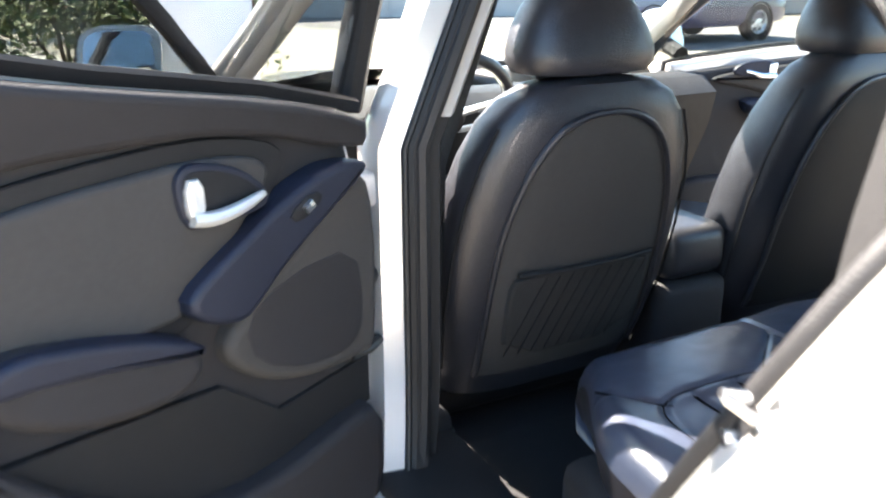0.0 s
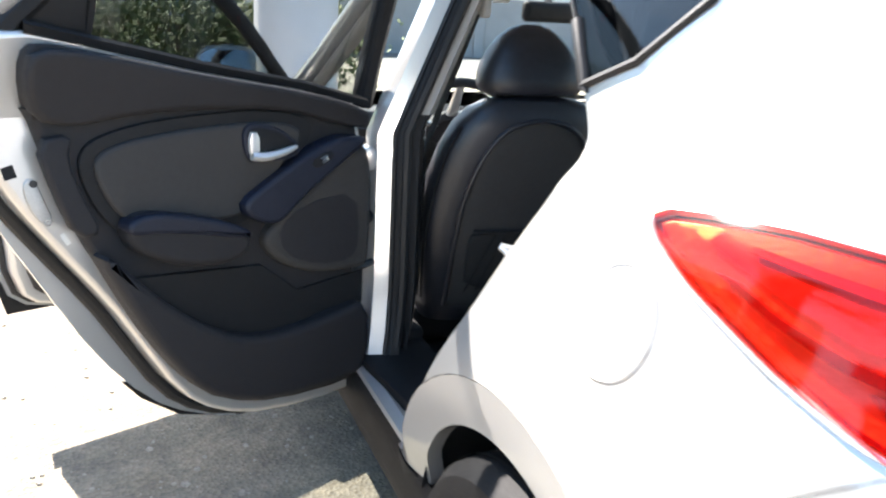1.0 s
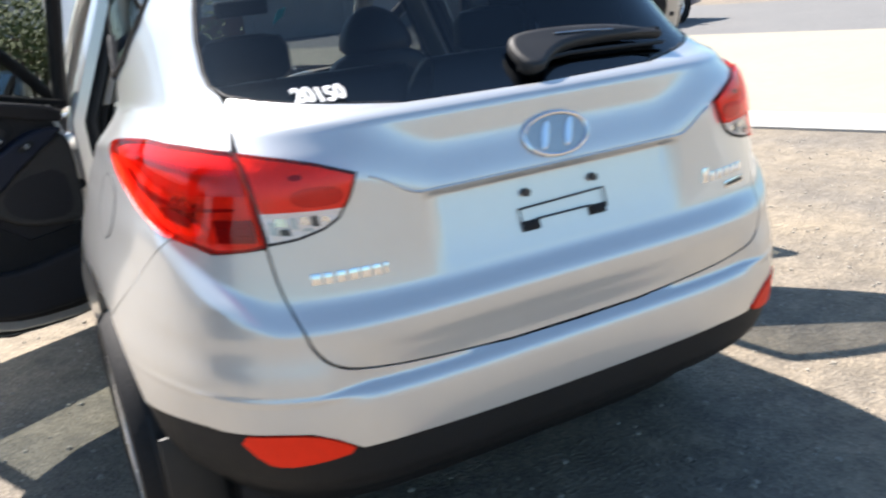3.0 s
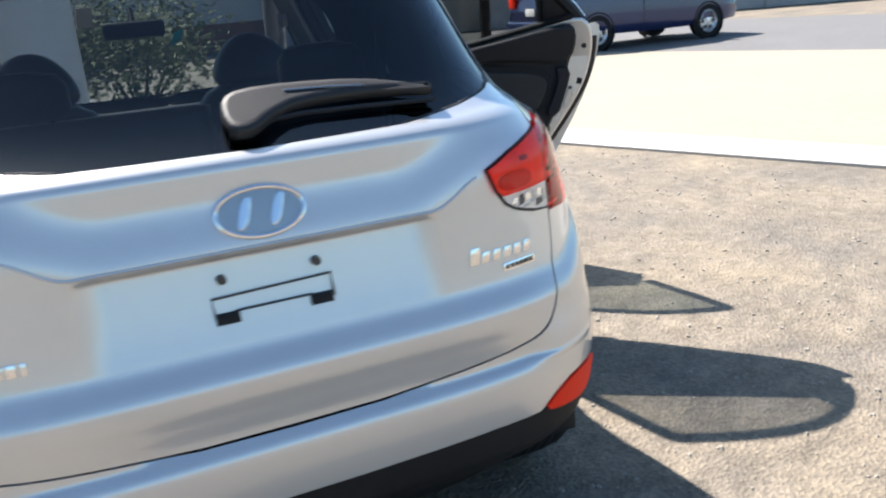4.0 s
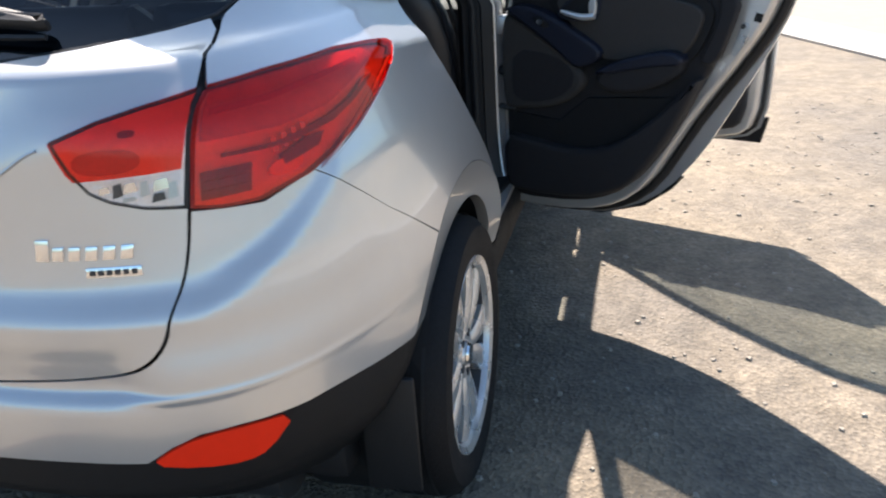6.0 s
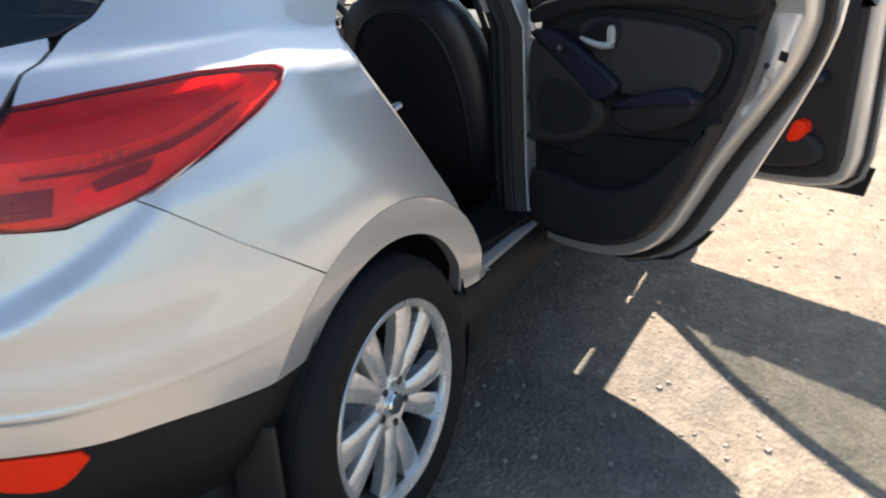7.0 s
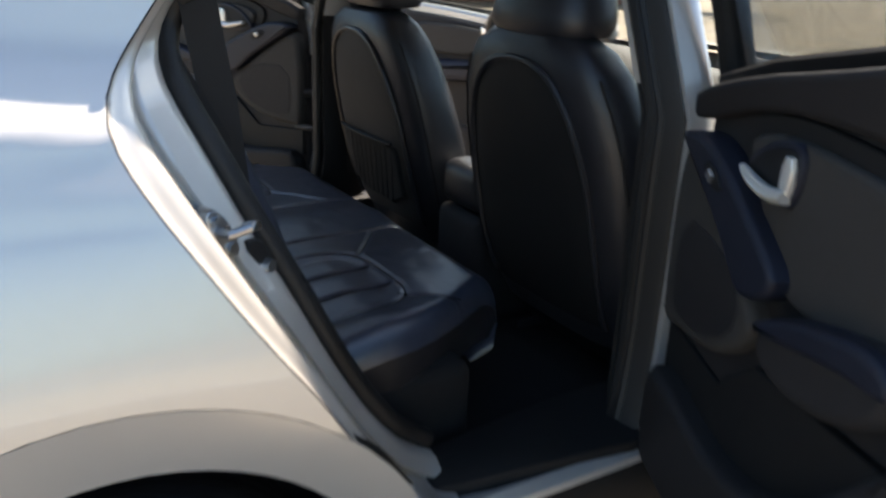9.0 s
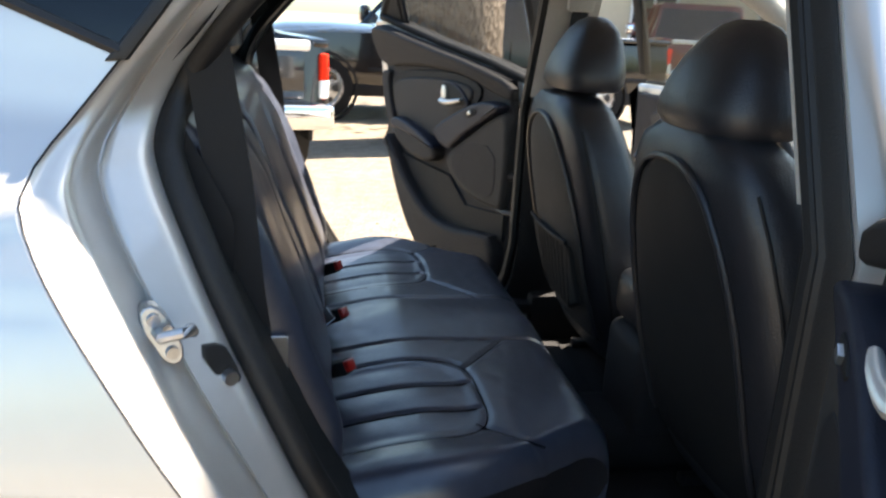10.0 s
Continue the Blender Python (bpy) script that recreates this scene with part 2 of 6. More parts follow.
def cut_patch(poly, sa, sb):
    """A polygon in the plane as a mesh of small triangles on a grid."""
    pts = [poly[0]]
    for p in poly[1:]:
        if abs(p[0] - pts[-1][0]) + abs(p[1] - pts[-1][1]) > 2e-4:
            pts.append(p)
    if abs(pts[0][0] - pts[-1][0]) + abs(pts[0][1] - pts[-1][1]) < 2e-4:
        pts.pop()
    P = np.array([q[:2] for q in pts])
    Q = np.roll(P, -1, axis=0)
    ga = np.arange(math.floor(P[:, 0].min() / sa), math.ceil(P[:, 0].max() / sa) + 1) * sa
    gb = np.arange(math.floor(P[:, 1].min() / sb), math.ceil(P[:, 1].max() / sb) + 1) * sb
    G = np.array([(x, y) for x in ga for y in gb])
    cross = (P[:, 1][None] > G[:, 1][:, None]) != (Q[:, 1][None] > G[:, 1][:, None])
    xi = (Q[:, 0] - P[:, 0])[None] * (G[:, 1][:, None] - P[:, 1][None]) / np.where(np.abs(Q[:, 1] - P[:, 1]) < 1e-12, 1e-12, Q[:, 1] - P[:, 1])[None] + P[:, 0][None]
    inside = (cross & (G[:, 0][:, None] < xi)).sum(1) % 2 == 1
    d = Q - P
    t = np.clip(((G[:, None] - P[None]) * d[None]).sum(2) / np.maximum((d * d).sum(1), 1e-12)[None], 0, 1)
    near = np.sqrt((((P[None] + t[..., None] * d[None]) - G[:, None]) ** 2).sum(2)).min(1)
    G = G[inside & (near > 0.3 * min(sa, sb))]
    verts = [Vector(map(float, q)) for q in P] + [Vector(map(float, q)) for q in G]
    out = delaunay_2d_cdt(verts, [], [list(range(len(P)))], 1, 1e-7)
    bm = bmesh.new()
    vs = [bm.verts.new((v.x, v.y, 0)) for v in out[0]]
    for f in out[2]:
        try:
            bm.faces.new([vs[k] for k in f])
        except ValueError:
            pass
    for v in [v for v in bm.verts if not v.link_faces]:
        bm.verts.remove(v)
    bm.verts.index_update()
    bm.normal_update()
    return bm


def skin(name, poly, fn, o0, o1, material, parent, label="", sa=0.03, sb=0.025):
    """A curved plate on the surface fn(a, b, offset), from offset o0 at its edge wall to o1 at its face, with true surface normals."""
    flat = cut_patch(poly, sa, sb)
    bm = bmesh.new()
    top, normals = {}, []
    e = 0.003
    for v in flat.verts:
        a, b = v.co.x, v.co.y
        top[v] = bm.verts.new(fn(a, b, o1))
        if v.is_boundary:
            c = sum((f.calc_center_median() for f in v.link_faces), Vector()) / len(v.link_faces) - v.co
            if c.length > 1e-6:
                c = c.normalized() * 0.005
                a, b = a + c.x, b + c.y
        normals.append((fn(a + e, b, o1) - fn(a - e, b, o1)).cross(fn(a, b + e, o1) - fn(a, b - e, o1)).normalized())
    vn = {top[v]: n for v, n in zip(flat.verts, normals)}
    for f in flat.faces:
        q = [top[v] for v in f.verts]
        face = bm.faces.new(q)
        face.normal_update()
        if face.normal.dot(sum((vn[v] for v in q), Vector())) < 0:
            face.normal_flip()
    dup = {}
    for ed in flat.edges:
        if len(ed.link_faces) == 1:
            q = []
            for v in ed.verts:
                if v not in dup:
                    dup[v] = (bm.verts.new(top[v].co), bm.verts.new(fn(v.co.x, v.co.y, o0)))
                    normals += [Vector((0, 0, 0))] * 2
                q.append(dup[v])
            bm.faces.new((q[0][0], q[1][0], q[1][1], q[0][1]))
    flat.free()
    for f in bm.faces:
        f.smooth = True
    me = bpy.data.meshes.new(name)
    bm.to_mesh(me)
    bm.free()
    me.normals_split_custom_set_from_vertices([tuple(n) for n in normals])
    me.materials.append(material)
    ob = new(name, me)
    ob.parent = parent
    if label:
        ob["label"] = label
    return ob


def mirrored(poly):
    return [(-a, b) for a, b in poly]


def pchip(xs, ys):
    """A smooth curve through a few knots, with no overshoot."""
    h = [b - a for a, b in zip(xs, xs[1:])]
    d = [(b - a) / k for a, b, k in zip(ys, ys[1:], h)]
    m = [d[0]] + [0.0 if p * q <= 0 else 2 * p * q / (p + q) for p, q in zip(d, d[1:])] + [d[-1]]

    def f(x):
        x = min(max(x, xs[0]), xs[-1])
        i = min(max(k for k in range(len(xs)) if xs[k] <= x), len(h) - 1)
        t = (x - xs[i]) / h[i]
        return ((1 + 2 * t) * (1 - t) ** 2 * ys[i] + t * (1 - t) ** 2 * h[i] * m[i] + t * t * (3 - 2 * t) * ys[i + 1] + t * t * (t - 1) * h[i] * m[i + 1])
    return f


def sstep(a, b, x):
    t = min(max((x - a) / (b - a), 0.0), 1.0)
    return t * t * (3 - 2 * t)

# ---- the car: outer surface ----
# x to the car's right, y ahead, z up; the rear bumper stands near y = 0.08, the rear axle at y = 0.88
car = tagged(empty("car"), "silver compact SUV with all four doors open on gravel", "car")
YC = 1.75
half_width = pchip([0.20, 0.30, 0.443, 0.56, 0.69, 0.80, 0.91, 0.975, 1.05, 1.10, 1.118, 1.126, 1.136, 1.15, 1.17, 1.20, 1.244, 1.45, 1.60, 1.66],
                   [0.82, 0.835, 0.85, 0.88, 0.886, 0.878, 0.862, 0.850, 0.829, 0.816, 0.8105, 0.804, 0.7935, 0.779, 0.7595, 0.737, 0.727, 0.674, 0.585, 0.50])
tail_y = pchip([0.20, 0.40, 0.50, 0.58, 0.655, 0.672, 0.693, 0.74, 0.785, 0.802, 0.812, 0.852, 0.865, 0.95, 1.02, 1.12, 1.16, 1.178, 1.19, 1.25, 1.45, 1.60, 1.66],
               [0.20, 0.12, 0.094, 0.085, 0.082, 0.086, 0.107, 0.101, 0.094, 0.0935, 0.096, 0.121, 0.125, 0.134, 0.137, 0.138, 0.1385, 0.146, 0.182, 0.278, 0.475, 0.605, 0.695])
WHEEL_Y, WHEEL_Z, CREASE = 0.92, 0.36, 0.447   # centre of the arch and radius of its crease


def ledge(z):
    """The step that runs across the tailgate and curves up to the lamps."""
    return 0.0285 * sstep(0.802, 0.866, z)


def shelf(z):
    """The narrow shelf of the bumper under the tailgate."""
    return 0.0225 * (sstep(0.660, 0.694, z) - (z > 0.694) * sstep(0.694, 0.785, z))


def brow(z):
    """The slope over the handle ledge, which catches the sky."""
    return 0.030 * sstep(1.012, 1.122, z)


def tail(a, z):
    d = math.degrees(abs(a))
    lift = 0.056 * sstep(17.0, 30.0, d)
    rise = 0.12 * min(max((d - 36.5) / 10.5, 0.0), 1.15) ** 1.5
    return tail_y(z) + brow(z - lift) - ledge(z) + ledge(z - rise) - shelf(z) * sstep(28.5, 34.5, d)


def power(z):
    return 5.0 + (4.5 - 5.0) * min(max((z - 0.6) / 0.65, 0), 1)


def relief(x, y, z):
    """The flare round the wheel arch and the hollow for the number plate."""
    o = 0.0
    if y > 0.3 and z < 1.0:
        r = math.hypot(y - WHEEL_Y, z - WHEEL_Z)
        o += 0.013 * (1 - sstep(CREASE - 0.02, CREASE + 0.22, r)) if r > CREASE else 0.0127 - 0.22 * (CREASE - r)
    if y < 0.3 and 0.8 < z < 1.03:
        o -= 0.024 * min(max((0.326 - abs(x)) / 0.042, 0.0), 1.0) * (1 - sstep(1.016, 1.026, z)) * min(max((z - 0.864) / 0.145, 0.0), 1.0)
    return o


def base_point(a, z):
    s = 1 if a >= 0 else -1
    a = abs(a)
    Y, p = tail(a, z), power(z)
    dip = 0.022 * sstep(1.03, 1.085, z) * (1 - sstep(1.21, 1.29, z))   # the shoulder line falls towards the door
    if a > math.pi / 2:
        X = half_width(z + dip)
        return Vector((s * X, YC + (a - math.pi / 2) * 1.6, z))
    sn, cs = max(math.sin(a), 1e-9), max(math.cos(a), 1e-9)
    r = (sn ** p + cs ** p) ** (-1 / p)
    y = YC - (YC - Y) * r * cs
    X = half_width(z + dip * sstep(0.70, 0.98, y))
    return Vector((s * X * r * sn, y, z))


def body(a, z, off=0.0):
    p = base_point(a, z)
    n = (base_point(a + 0.004, z) - base_point(a - 0.004, z)).cross(base_point(a, z + 0.003) - base_point(a, z - 0.003)).normalized()
    return p + n * (off + relief(p.x, p.y, z))


def rx(x, z):
    """The place on the outline of a point of the rear, by its x."""
    q = min(abs(x) / half_width(z), 0.999)
    p = power(z)
    return (math.copysign(math.atan2(q, (1 - q ** p) ** (1 / p)), x), z, "r", x)


def fy(y, z):
    """The place on the outline of a point of the flank, by its y."""
    if y > YC:
        return (math.pi / 2 + (y - YC) / 1.6, z, "f", y)
    a, p = 1.0, power(z)
    for _ in range(4):
        w = min((YC - y) / (YC - tail(a, z)), 0.9999)
        a = math.atan2((1 - w ** p) ** (1 / p), w)
    return (a, z, "f", y)


def dense(poly, closed=True):
    """Outline points as places on the surface, with straight edges of the car's rear or side kept straight."""
    out = []
    for i, p in enumerate(poly):
        out.append(p[:2])
        if i == len(poly) - 1 and not closed:
            break
        q = poly[(i + 1) % len(poly)]
        if len(p) == 4 and len(q) == 4 and p[2] == q[2]:
            n = int(max(abs(p[3] - q[3]), abs(p[1] - q[1])) / 0.02)
            for k in range(1, n + 1):
                t = k / (n + 1)
                c, z = p[3] + (q[3] - p[3]) * t, p[1] + (q[1] - p[1]) * t
                out.append((rx if p[2] == "r" else fy)(c, z)[:2])
    return out


def arc(r, t0, t1, n):
    """Points of a circle round the rear wheel, on the flank."""
    return [fy(WHEEL_Y + r * math.cos(radians(t0 + (t1 - t0) * k / n)), WHEEL_Z + r * math.sin(radians(t0 + (t1 - t0) * k / n))) for k in range(n + 1)]


# edge of the rear door opening, from the sill up to the quarter window
OPENING = [(1.405, 0.452), (1.315, 0.537), (1.233, 0.652), (1.171, 0.76), (1.101, 0.856), (1.042, 0.949), (0.998, 1.02), (0.972, 1.072), (0.963, 1.105), (0.972, 1.14), (1.010, 1.19), (1.052, 1.245)]
OPENING = chaikin(OPENING, 2, closed=False)
OPEN_UP = [(1.13, 1.34), (1.24, 1.45), (1.40, 1.545)]
GATE_SIDE = [(0.60, 1.222), (0.626, 1.136), (0.614, 0.969), (0.608, 0.895), (0.592, 0.831), (0.575, 0.767), (0.53, 0.729), (0.45, 0.713), (0.17, 0.694)]
GATE_EDGE = chaikin(GATE_SIDE, 2, closed=False)
ARCH_R = 0.362


def sided(poly, s):
    poly = dense(poly)
    return poly if s > 0 else mirrored(poly)


for s in (1, -1):
    # side panel over the wheel, with the pillar behind the door
    poly = [fy(*p) for p in OPENING]
    poly += [fy(0.94, 1.288), fy(0.845, 1.37), fy(0.80, 1.45), fy(0.80, 1.50), fy(0.95, 1.555), fy(1.0, 1.64), rx(0.47, 1.64), rx(0.50, 1.60), rx(0.531, 1.548), rx(0.567, 1.45), rx(0.5875, 1.39), rx(0.6035, 1.331), rx(0.6135, 1.27), rx(0.6135, 1.244), rx(0.6035, 1.226)]
    poly += [rx(x + 0.0022, z) for x, z in GATE_EDGE if 1.15 < z < 1.221]
    poly += [rx(0.6295, 1.139), rx(0.66, 1.142), fy(0.403, 1.145), fy(0.574, 1.147), fy(0.68, 1.140), fy(0.735, 1.133), fy(0.7515, 1.121), fy(0.720, 1.095), fy(0.662, 1.067), fy(0.522, 1.015), fy(0.392, 0.9765), fy(0.530, 0.8620)]
    poly += arc(CREASE, 120.5, 12, 16)
    skin("quarter_panel", sided(poly, s), body, -0.012, 0.0, PAINT, car, "silver side panel above the rear wheel", 0.014, 0.0125)
    flare = arc(CREASE - 0.0015, 149, 12, 22) + [fy(1.385, 0.452)] + arc(ARCH_R, 14, 142, 22)
    skin("wheel_arch", sided(flare, s), body, -0.03, 0.0, PAINT, car, "silver wheel arch flare", 0.03, 0.03)
    # dark shell seen through the seams, and the inside of the panel
    inner = [fy(y - 0.03, z) for y, z in OPENING[9:]] + [rx(0.56, 1.22), rx(0.56, 0.70), rx(0.56, 0.62), fy(0.50, 0.63)] + arc(CREASE + 0.006, 140, 30, 10)
    skin("inner_shell", sided(inner, s), body, -0.035, -0.016, TRIM_BLACK, car)
    # wheel housing
    c = Vector((0, WHEEL_Y, WHEEL_Z))
    part("wheel_housing", revolve([(0.86, 0.372), (0.80, 0.378), (0.55, 0.378), (0.54, 0.10)], c, 40, "x", s), TRIM_BLACK, car)
    # tail lamp on the body side
    lamp = [fy(0.748, 1.121), fy(0.717, 1.098), fy(0.66, 1.070), fy(0.52, 1.018), fy(0.376, 0.973), rx(0.698, 0.957), rx(0.655, 0.959), rx(0.6172, 0.967), rx(0.6285, 1.136), rx(0.66, 1.139), fy(0.403, 1.142), fy(0.574, 1.144), fy(0.68, 1.137), fy(0.733, 1.130)]
    lo = skin("tail_lamp", sided(inset(dense(lamp), -0.0012), s), body, -0.015, -0.013, REDPLASTIC, car, "wraparound red tail lamp on the body side")
    shell = skin("lens", sided(inset(dense(lamp), 0.0015), s), body, -0.004, 0.008, REDLENS, lo, "glossy red lens")
    skin("reflector_bowl", sided(inset(dense(lamp), 0.004), s), body, -0.013, -0.010, LAMP_IN, lo, "silvered lamp reflector")
    for (x0, x1, z0, z1, m_) in ((0.705, 0.738, 0.985, 1.010, AMBER),):
        q = [rx(x0, z0), rx(x1, z0), rx(x1, z1), rx(x0, z1)]
        skin("bulb_chamber", sided(chaikin([p[:2] for p in q], 2), s), body, -0.009, -0.001, m_, lo)
    for k in range(8):
        u = k / 7
        part("reflector_bead", revolve([(-0.004, 0.0004), (-0.0028, 0.0028), (0, 0.004), (0.0028, 0.0028), (0.004, 0.0004)], tuple(body(*[(a if s > 0 else -a) if i == 0 else a for i, a in enumerate(fy(0.712 - 0.105 * u + 0.006 * (k % 2), 1.103 - 0.044 * u)[:2])], -0.002)), 10, "x", s), CHROME, lo)
    for k in range(4):
        y0 = 0.335 + 0.020 * k
        q = [fy(y0, 1.022 + 0.003 * k), fy(y0 + 0.009, 1.022 + 0.003 * k), fy(y0 + 0.012, 1.045 + 0.003 * k), fy(y0 + 0.003, 1.045 + 0.003 * k)]
        skin("light_guide", sided(q, s), body, -0.009, 0.000, CHROME, lo)
    for i in range(3):
        for j in range(3):
            q = [rx(0.630 + 0.019 * i, 0.976 + 0.014 * j), rx(0.6485 + 0.019 * i, 0.976 + 0.014 * j), rx(0.6485 + 0.019 * i, 0.9892 + 0.014 * j), rx(0.630 + 0.019 * i, 0.9892 + 0.014 * j)]
            skin("lamp_cell", sided(q, s), body, -0.009, -0.001, LAMP_DARK, lo)
    q = [rx(0.632, 1.062), rx(0.70, 1.060), fy(0.36, 1.058), fy(0.47, 1.066), fy(0.56, 1.088), fy(0.66, 1.116), fy(0.65, 1.134), fy(0.574, 1.139), fy(0.403, 1.137), rx(0.66, 1.134), rx(0.635, 1.131)]
    skin("upper_chamber", sided(q, s), body, -0.0095, -0.004, LAMP_RED, lo)
    q = [rx(0.655, 1.034), rx(0.715, 1.030), fy(0.36, 1.030), fy(0.47, 1.040), fy(0.55, 1.060), fy(0.63, 1.088), fy(0.60, 1.086), fy(0.54, 1.066), fy(0.47, 1.052), fy(0.36, 1.039), rx(0.715, 1.037), rx(0.655, 1.039)]
    skin("lamp_divider", sided(q, s), body, -0.009, 0.001, LAMP_DARK, lo)
    q = [fy(0.345, 1.000), fy(0.42, 1.012), fy(0.44, 1.030), fy(0.40, 1.030), fy(0.345, 1.016)]
    skin("lamp_block", sided(q, s), body, -0.009, 0.0, LAMP_DARK, lo)
    lipped = [fy(0.752, 1.1165), fy(0.7215, 1.0925), fy(0.6635, 1.0640), fy(0.523, 1.0115), fy(0.405, 0.9760)]
    part("lamp_lip", tube([body(a if s > 0 else -a, z, 0.001) for a, z in dense(lipped)[:-1]], 0.0036, 6), PAINT, car)
    q = [rx(0.64, 1.098), rx(0.70, 1.10), fy(0.45, 1.108), fy(0.60, 1.118), fy(0.60, 1.124), fy(0.45, 1.118), rx(0.70, 1.111), rx(0.64, 1.108)]
    skin("lamp_rib", sided(q, s), body, -0.009, 0.0, REDPLASTIC, lo)
    # tail lamp on the tailgate
    lamp2 = [rx(0.6112, 0.971), rx(0.56, 0.978), rx(0.513, 0.992), rx(0.485, 1.008), rx(0.462, 1.040), rx(0.442, 1.085), rx(0.507, 1.109), rx(0.56, 1.122), rx(0.6235, 1.134)]
    li = skin("gate_lamp", sided(inset(dense(lamp2), -0.0022), s), body, 0.0008, 0.0016, RUBBER, car, "red tailgate lamp with a clear reversing section")
    red2 = [rx(0.6075, 1.030), rx(0.471, 1.028), rx(0.462, 1.040), rx(0.444, 1.084), rx(0.507, 1.107), rx(0.56, 1.120), rx(0.6215, 1.132)]
    skin("lens", sided(inset(dense(red2), 0.0005), s), body, 0.002, 0.014, REDLENS, li, "glossy red lens")
    clr2 = [rx(0.607, 0.973), rx(0.56, 0.980), rx(0.513, 0.994), rx(0.486, 1.010), rx(0.473, 1.026), rx(0.607, 1.028)]
    skin("reversing_lens", sided(inset(dense(clr2), 0.002), s), body, 0.002, 0.013, CLEARLENS, li, "clear reversing lamp lens")
    skin("reflector_bowl", sided(inset(dense(lamp2), 0.004), s), body, 0.0016, 0.003, LAMP_IN, li, "silvered lamp reflector")
    for (x0, x1, z0, z1, m_) in ((0.535, 0.556, 1.084, 1.094, LAMP_DARK), (0.470, 0.560, 1.034, 1.070, LAMP_RED)):
        skin("bulb_chamber", sided(chaikin([p[:2] for p in (rx(x0, z0), rx(x1, z0), rx(x1, z1), rx(x0, z1))], 2), s), body, 0.0025, 0.006, m_, li)
    # cut facets behind the clear section
    for k, (x, z, w, h, m_) in enumerate(((0.500, 1.004, 0.016, 0.012, CHROME), (0.519, 0.998, 0.014, 0.022, DARKMETAL), (0.534, 1.004, 0.018, 0.016, CHROME), (0.530, 0.990, 0.020, 0.008, STEEL), (0.555, 0.996, 0.012, 0.024, STEEL), (0.569, 0.986, 0.018, 0.014, DARKMETAL), (0.572, 1.002, 0.020, 0.018, CHROME), (0.590, 0.988, 0.012, 0.026, STEEL))):
        skin("lamp_facet", sided([p[:2] for p in (rx(x, z), rx(x + w, z + 0.003), rx(x + w * 0.9, z + h), rx(x + w * 0.15, z + h * 0.9))], s), body, 0.0025, 0.0045 + 0.001 * (k % 3), m_, li)
    # reflector in the bumper
    refl = [rx(0.728, 0.602), rx(0.687, 0.546), rx(0.657, 0.537), rx(0.595, 0.545), rx(0.522, 0.560), rx(0.56, 0.588), rx(0.605, 0.606), rx(0.66, 0.609)]
    skin("bumper_reflector", sided(chaikin([p[:2] for p in refl], 1), s), body, -0.004, 0.005, REFLEX, car, "red reflector in the bumper corner")

# bumper skin and black lower bumper
up = arc(CREASE, 149, 121, 6) + [fy(0.5290, 0.8614), fy(0.3890, 0.9756), rx(0.70, 0.953), rx(0.6165, 0.963)]
up += [rx(x + 0.0024, z - 0.0045 * (z < 0.8)) for x, z in GATE_EDGE if z < 0.955] + [rx(0.0001, 0.688)]
low = [fy(0.52, 0.590), fy(0.363, 0.604), rx(0.745, 0.607), rx(0.66, 0.612), rx(0.605, 0.609), rx(0.56, 0.59), rx(0.515, 0.561), rx(0.40, 0.563), rx(0.10, 0.558), rx(0.0001, 0.558)]
def both(upper, under):
    """A closed outline over the whole rear from the right half's upper and lower edges, side to middle."""
    u, w = dense(upper, False), dense(under, False)
    return u + mirrored(u[::-1][1:]) + mirrored(w) + w[::-1][1:]


whole = both(up, low)
skin("rear_bumper", whole, body, -0.012, 0.0, PAINT, car, "silver rear bumper", 0.0125, 0.0105)
clad = [fy(0.633, 0.580), *low[:-1]] + [rx(0.0001, 0.558)]
cl2 = [fy(0.60, 0.40), fy(0.42, 0.33), rx(0.74, 0.32), rx(0.55, 0.30), rx(0.0001, 0.30)]
whole = both(clad, cl2)


def lower(a, z, off=0.0):
    """The lower bumper, which draws in towards its bottom edge."""
    p = body(a, z, off)
    k = 1 - 0.22 * sstep(0.50, 0.30, z) if z < 0.5 else 1
    return Vector((p.x * (1 - (1 - k) * 0.25), p.y + (1 - k) * 0.7, z))


skin("bumper_cladding", whole, lower, -0.02, -0.002, CLAD, car, "black textured lower bumper", 0.03, 0.02)
part("underbody", box(-0.70, 0.70, 0.48, 4.0, 0.25, 0.34, 0.02), TRIM_BLACK, car)
part("exhaust_box", join(revolve([(-0.22, 0.02), (-0.22, 0.09), (0.22, 0.09), (0.22, 0.02)], (0.35, 0.50, 0.29), 20, "x")), DARKMETAL, car)
for s in (1, -1):
    part("mud_flap", box(s * 0.79 - 0.06, s * 0.79 + 0.06, 0.505, 0.52, 0.22, 0.50, 0.006), RUBBER, car)

# tailgate
gate = empty("tailgate")
gate.parent = car
gate["label"] = "closed silver tailgate with rear window"
gs = [rx(x - 0.0022, z) for x, z in GATE_EDGE]
top = [rx(0.0001, 1.186), rx(0.31, 1.189), rx(0.45, 1.202), rx(0.55, 1.214), rx(0.59, 1.222)]
half = top + gs[2:] + [rx(0.0001, 0.693)]
half = dense(half, False)
whole = half + mirrored(half[::-1][1:-1])
skin("gate_panel", whole, body, -0.014, 0.0, PAINT, gate, "silver lower tailgate panel", 0.0125, 0.0095)
wnd = [rx(0.0001, 1.189), rx(0.31, 1.192), rx(0.45, 1.205), rx(0.55, 1.217), rx(0.594, 1.228), rx(0.610, 1.245), rx(0.610, 1.27), rx(0.600, 1.331), rx(0.584, 1.39), rx(0.5635, 1.45), rx(0.528, 1.545), rx(0.0001, 1.575)]
half = dense(wnd, False)
whole = half + mirrored(half[::-1][1:-1])
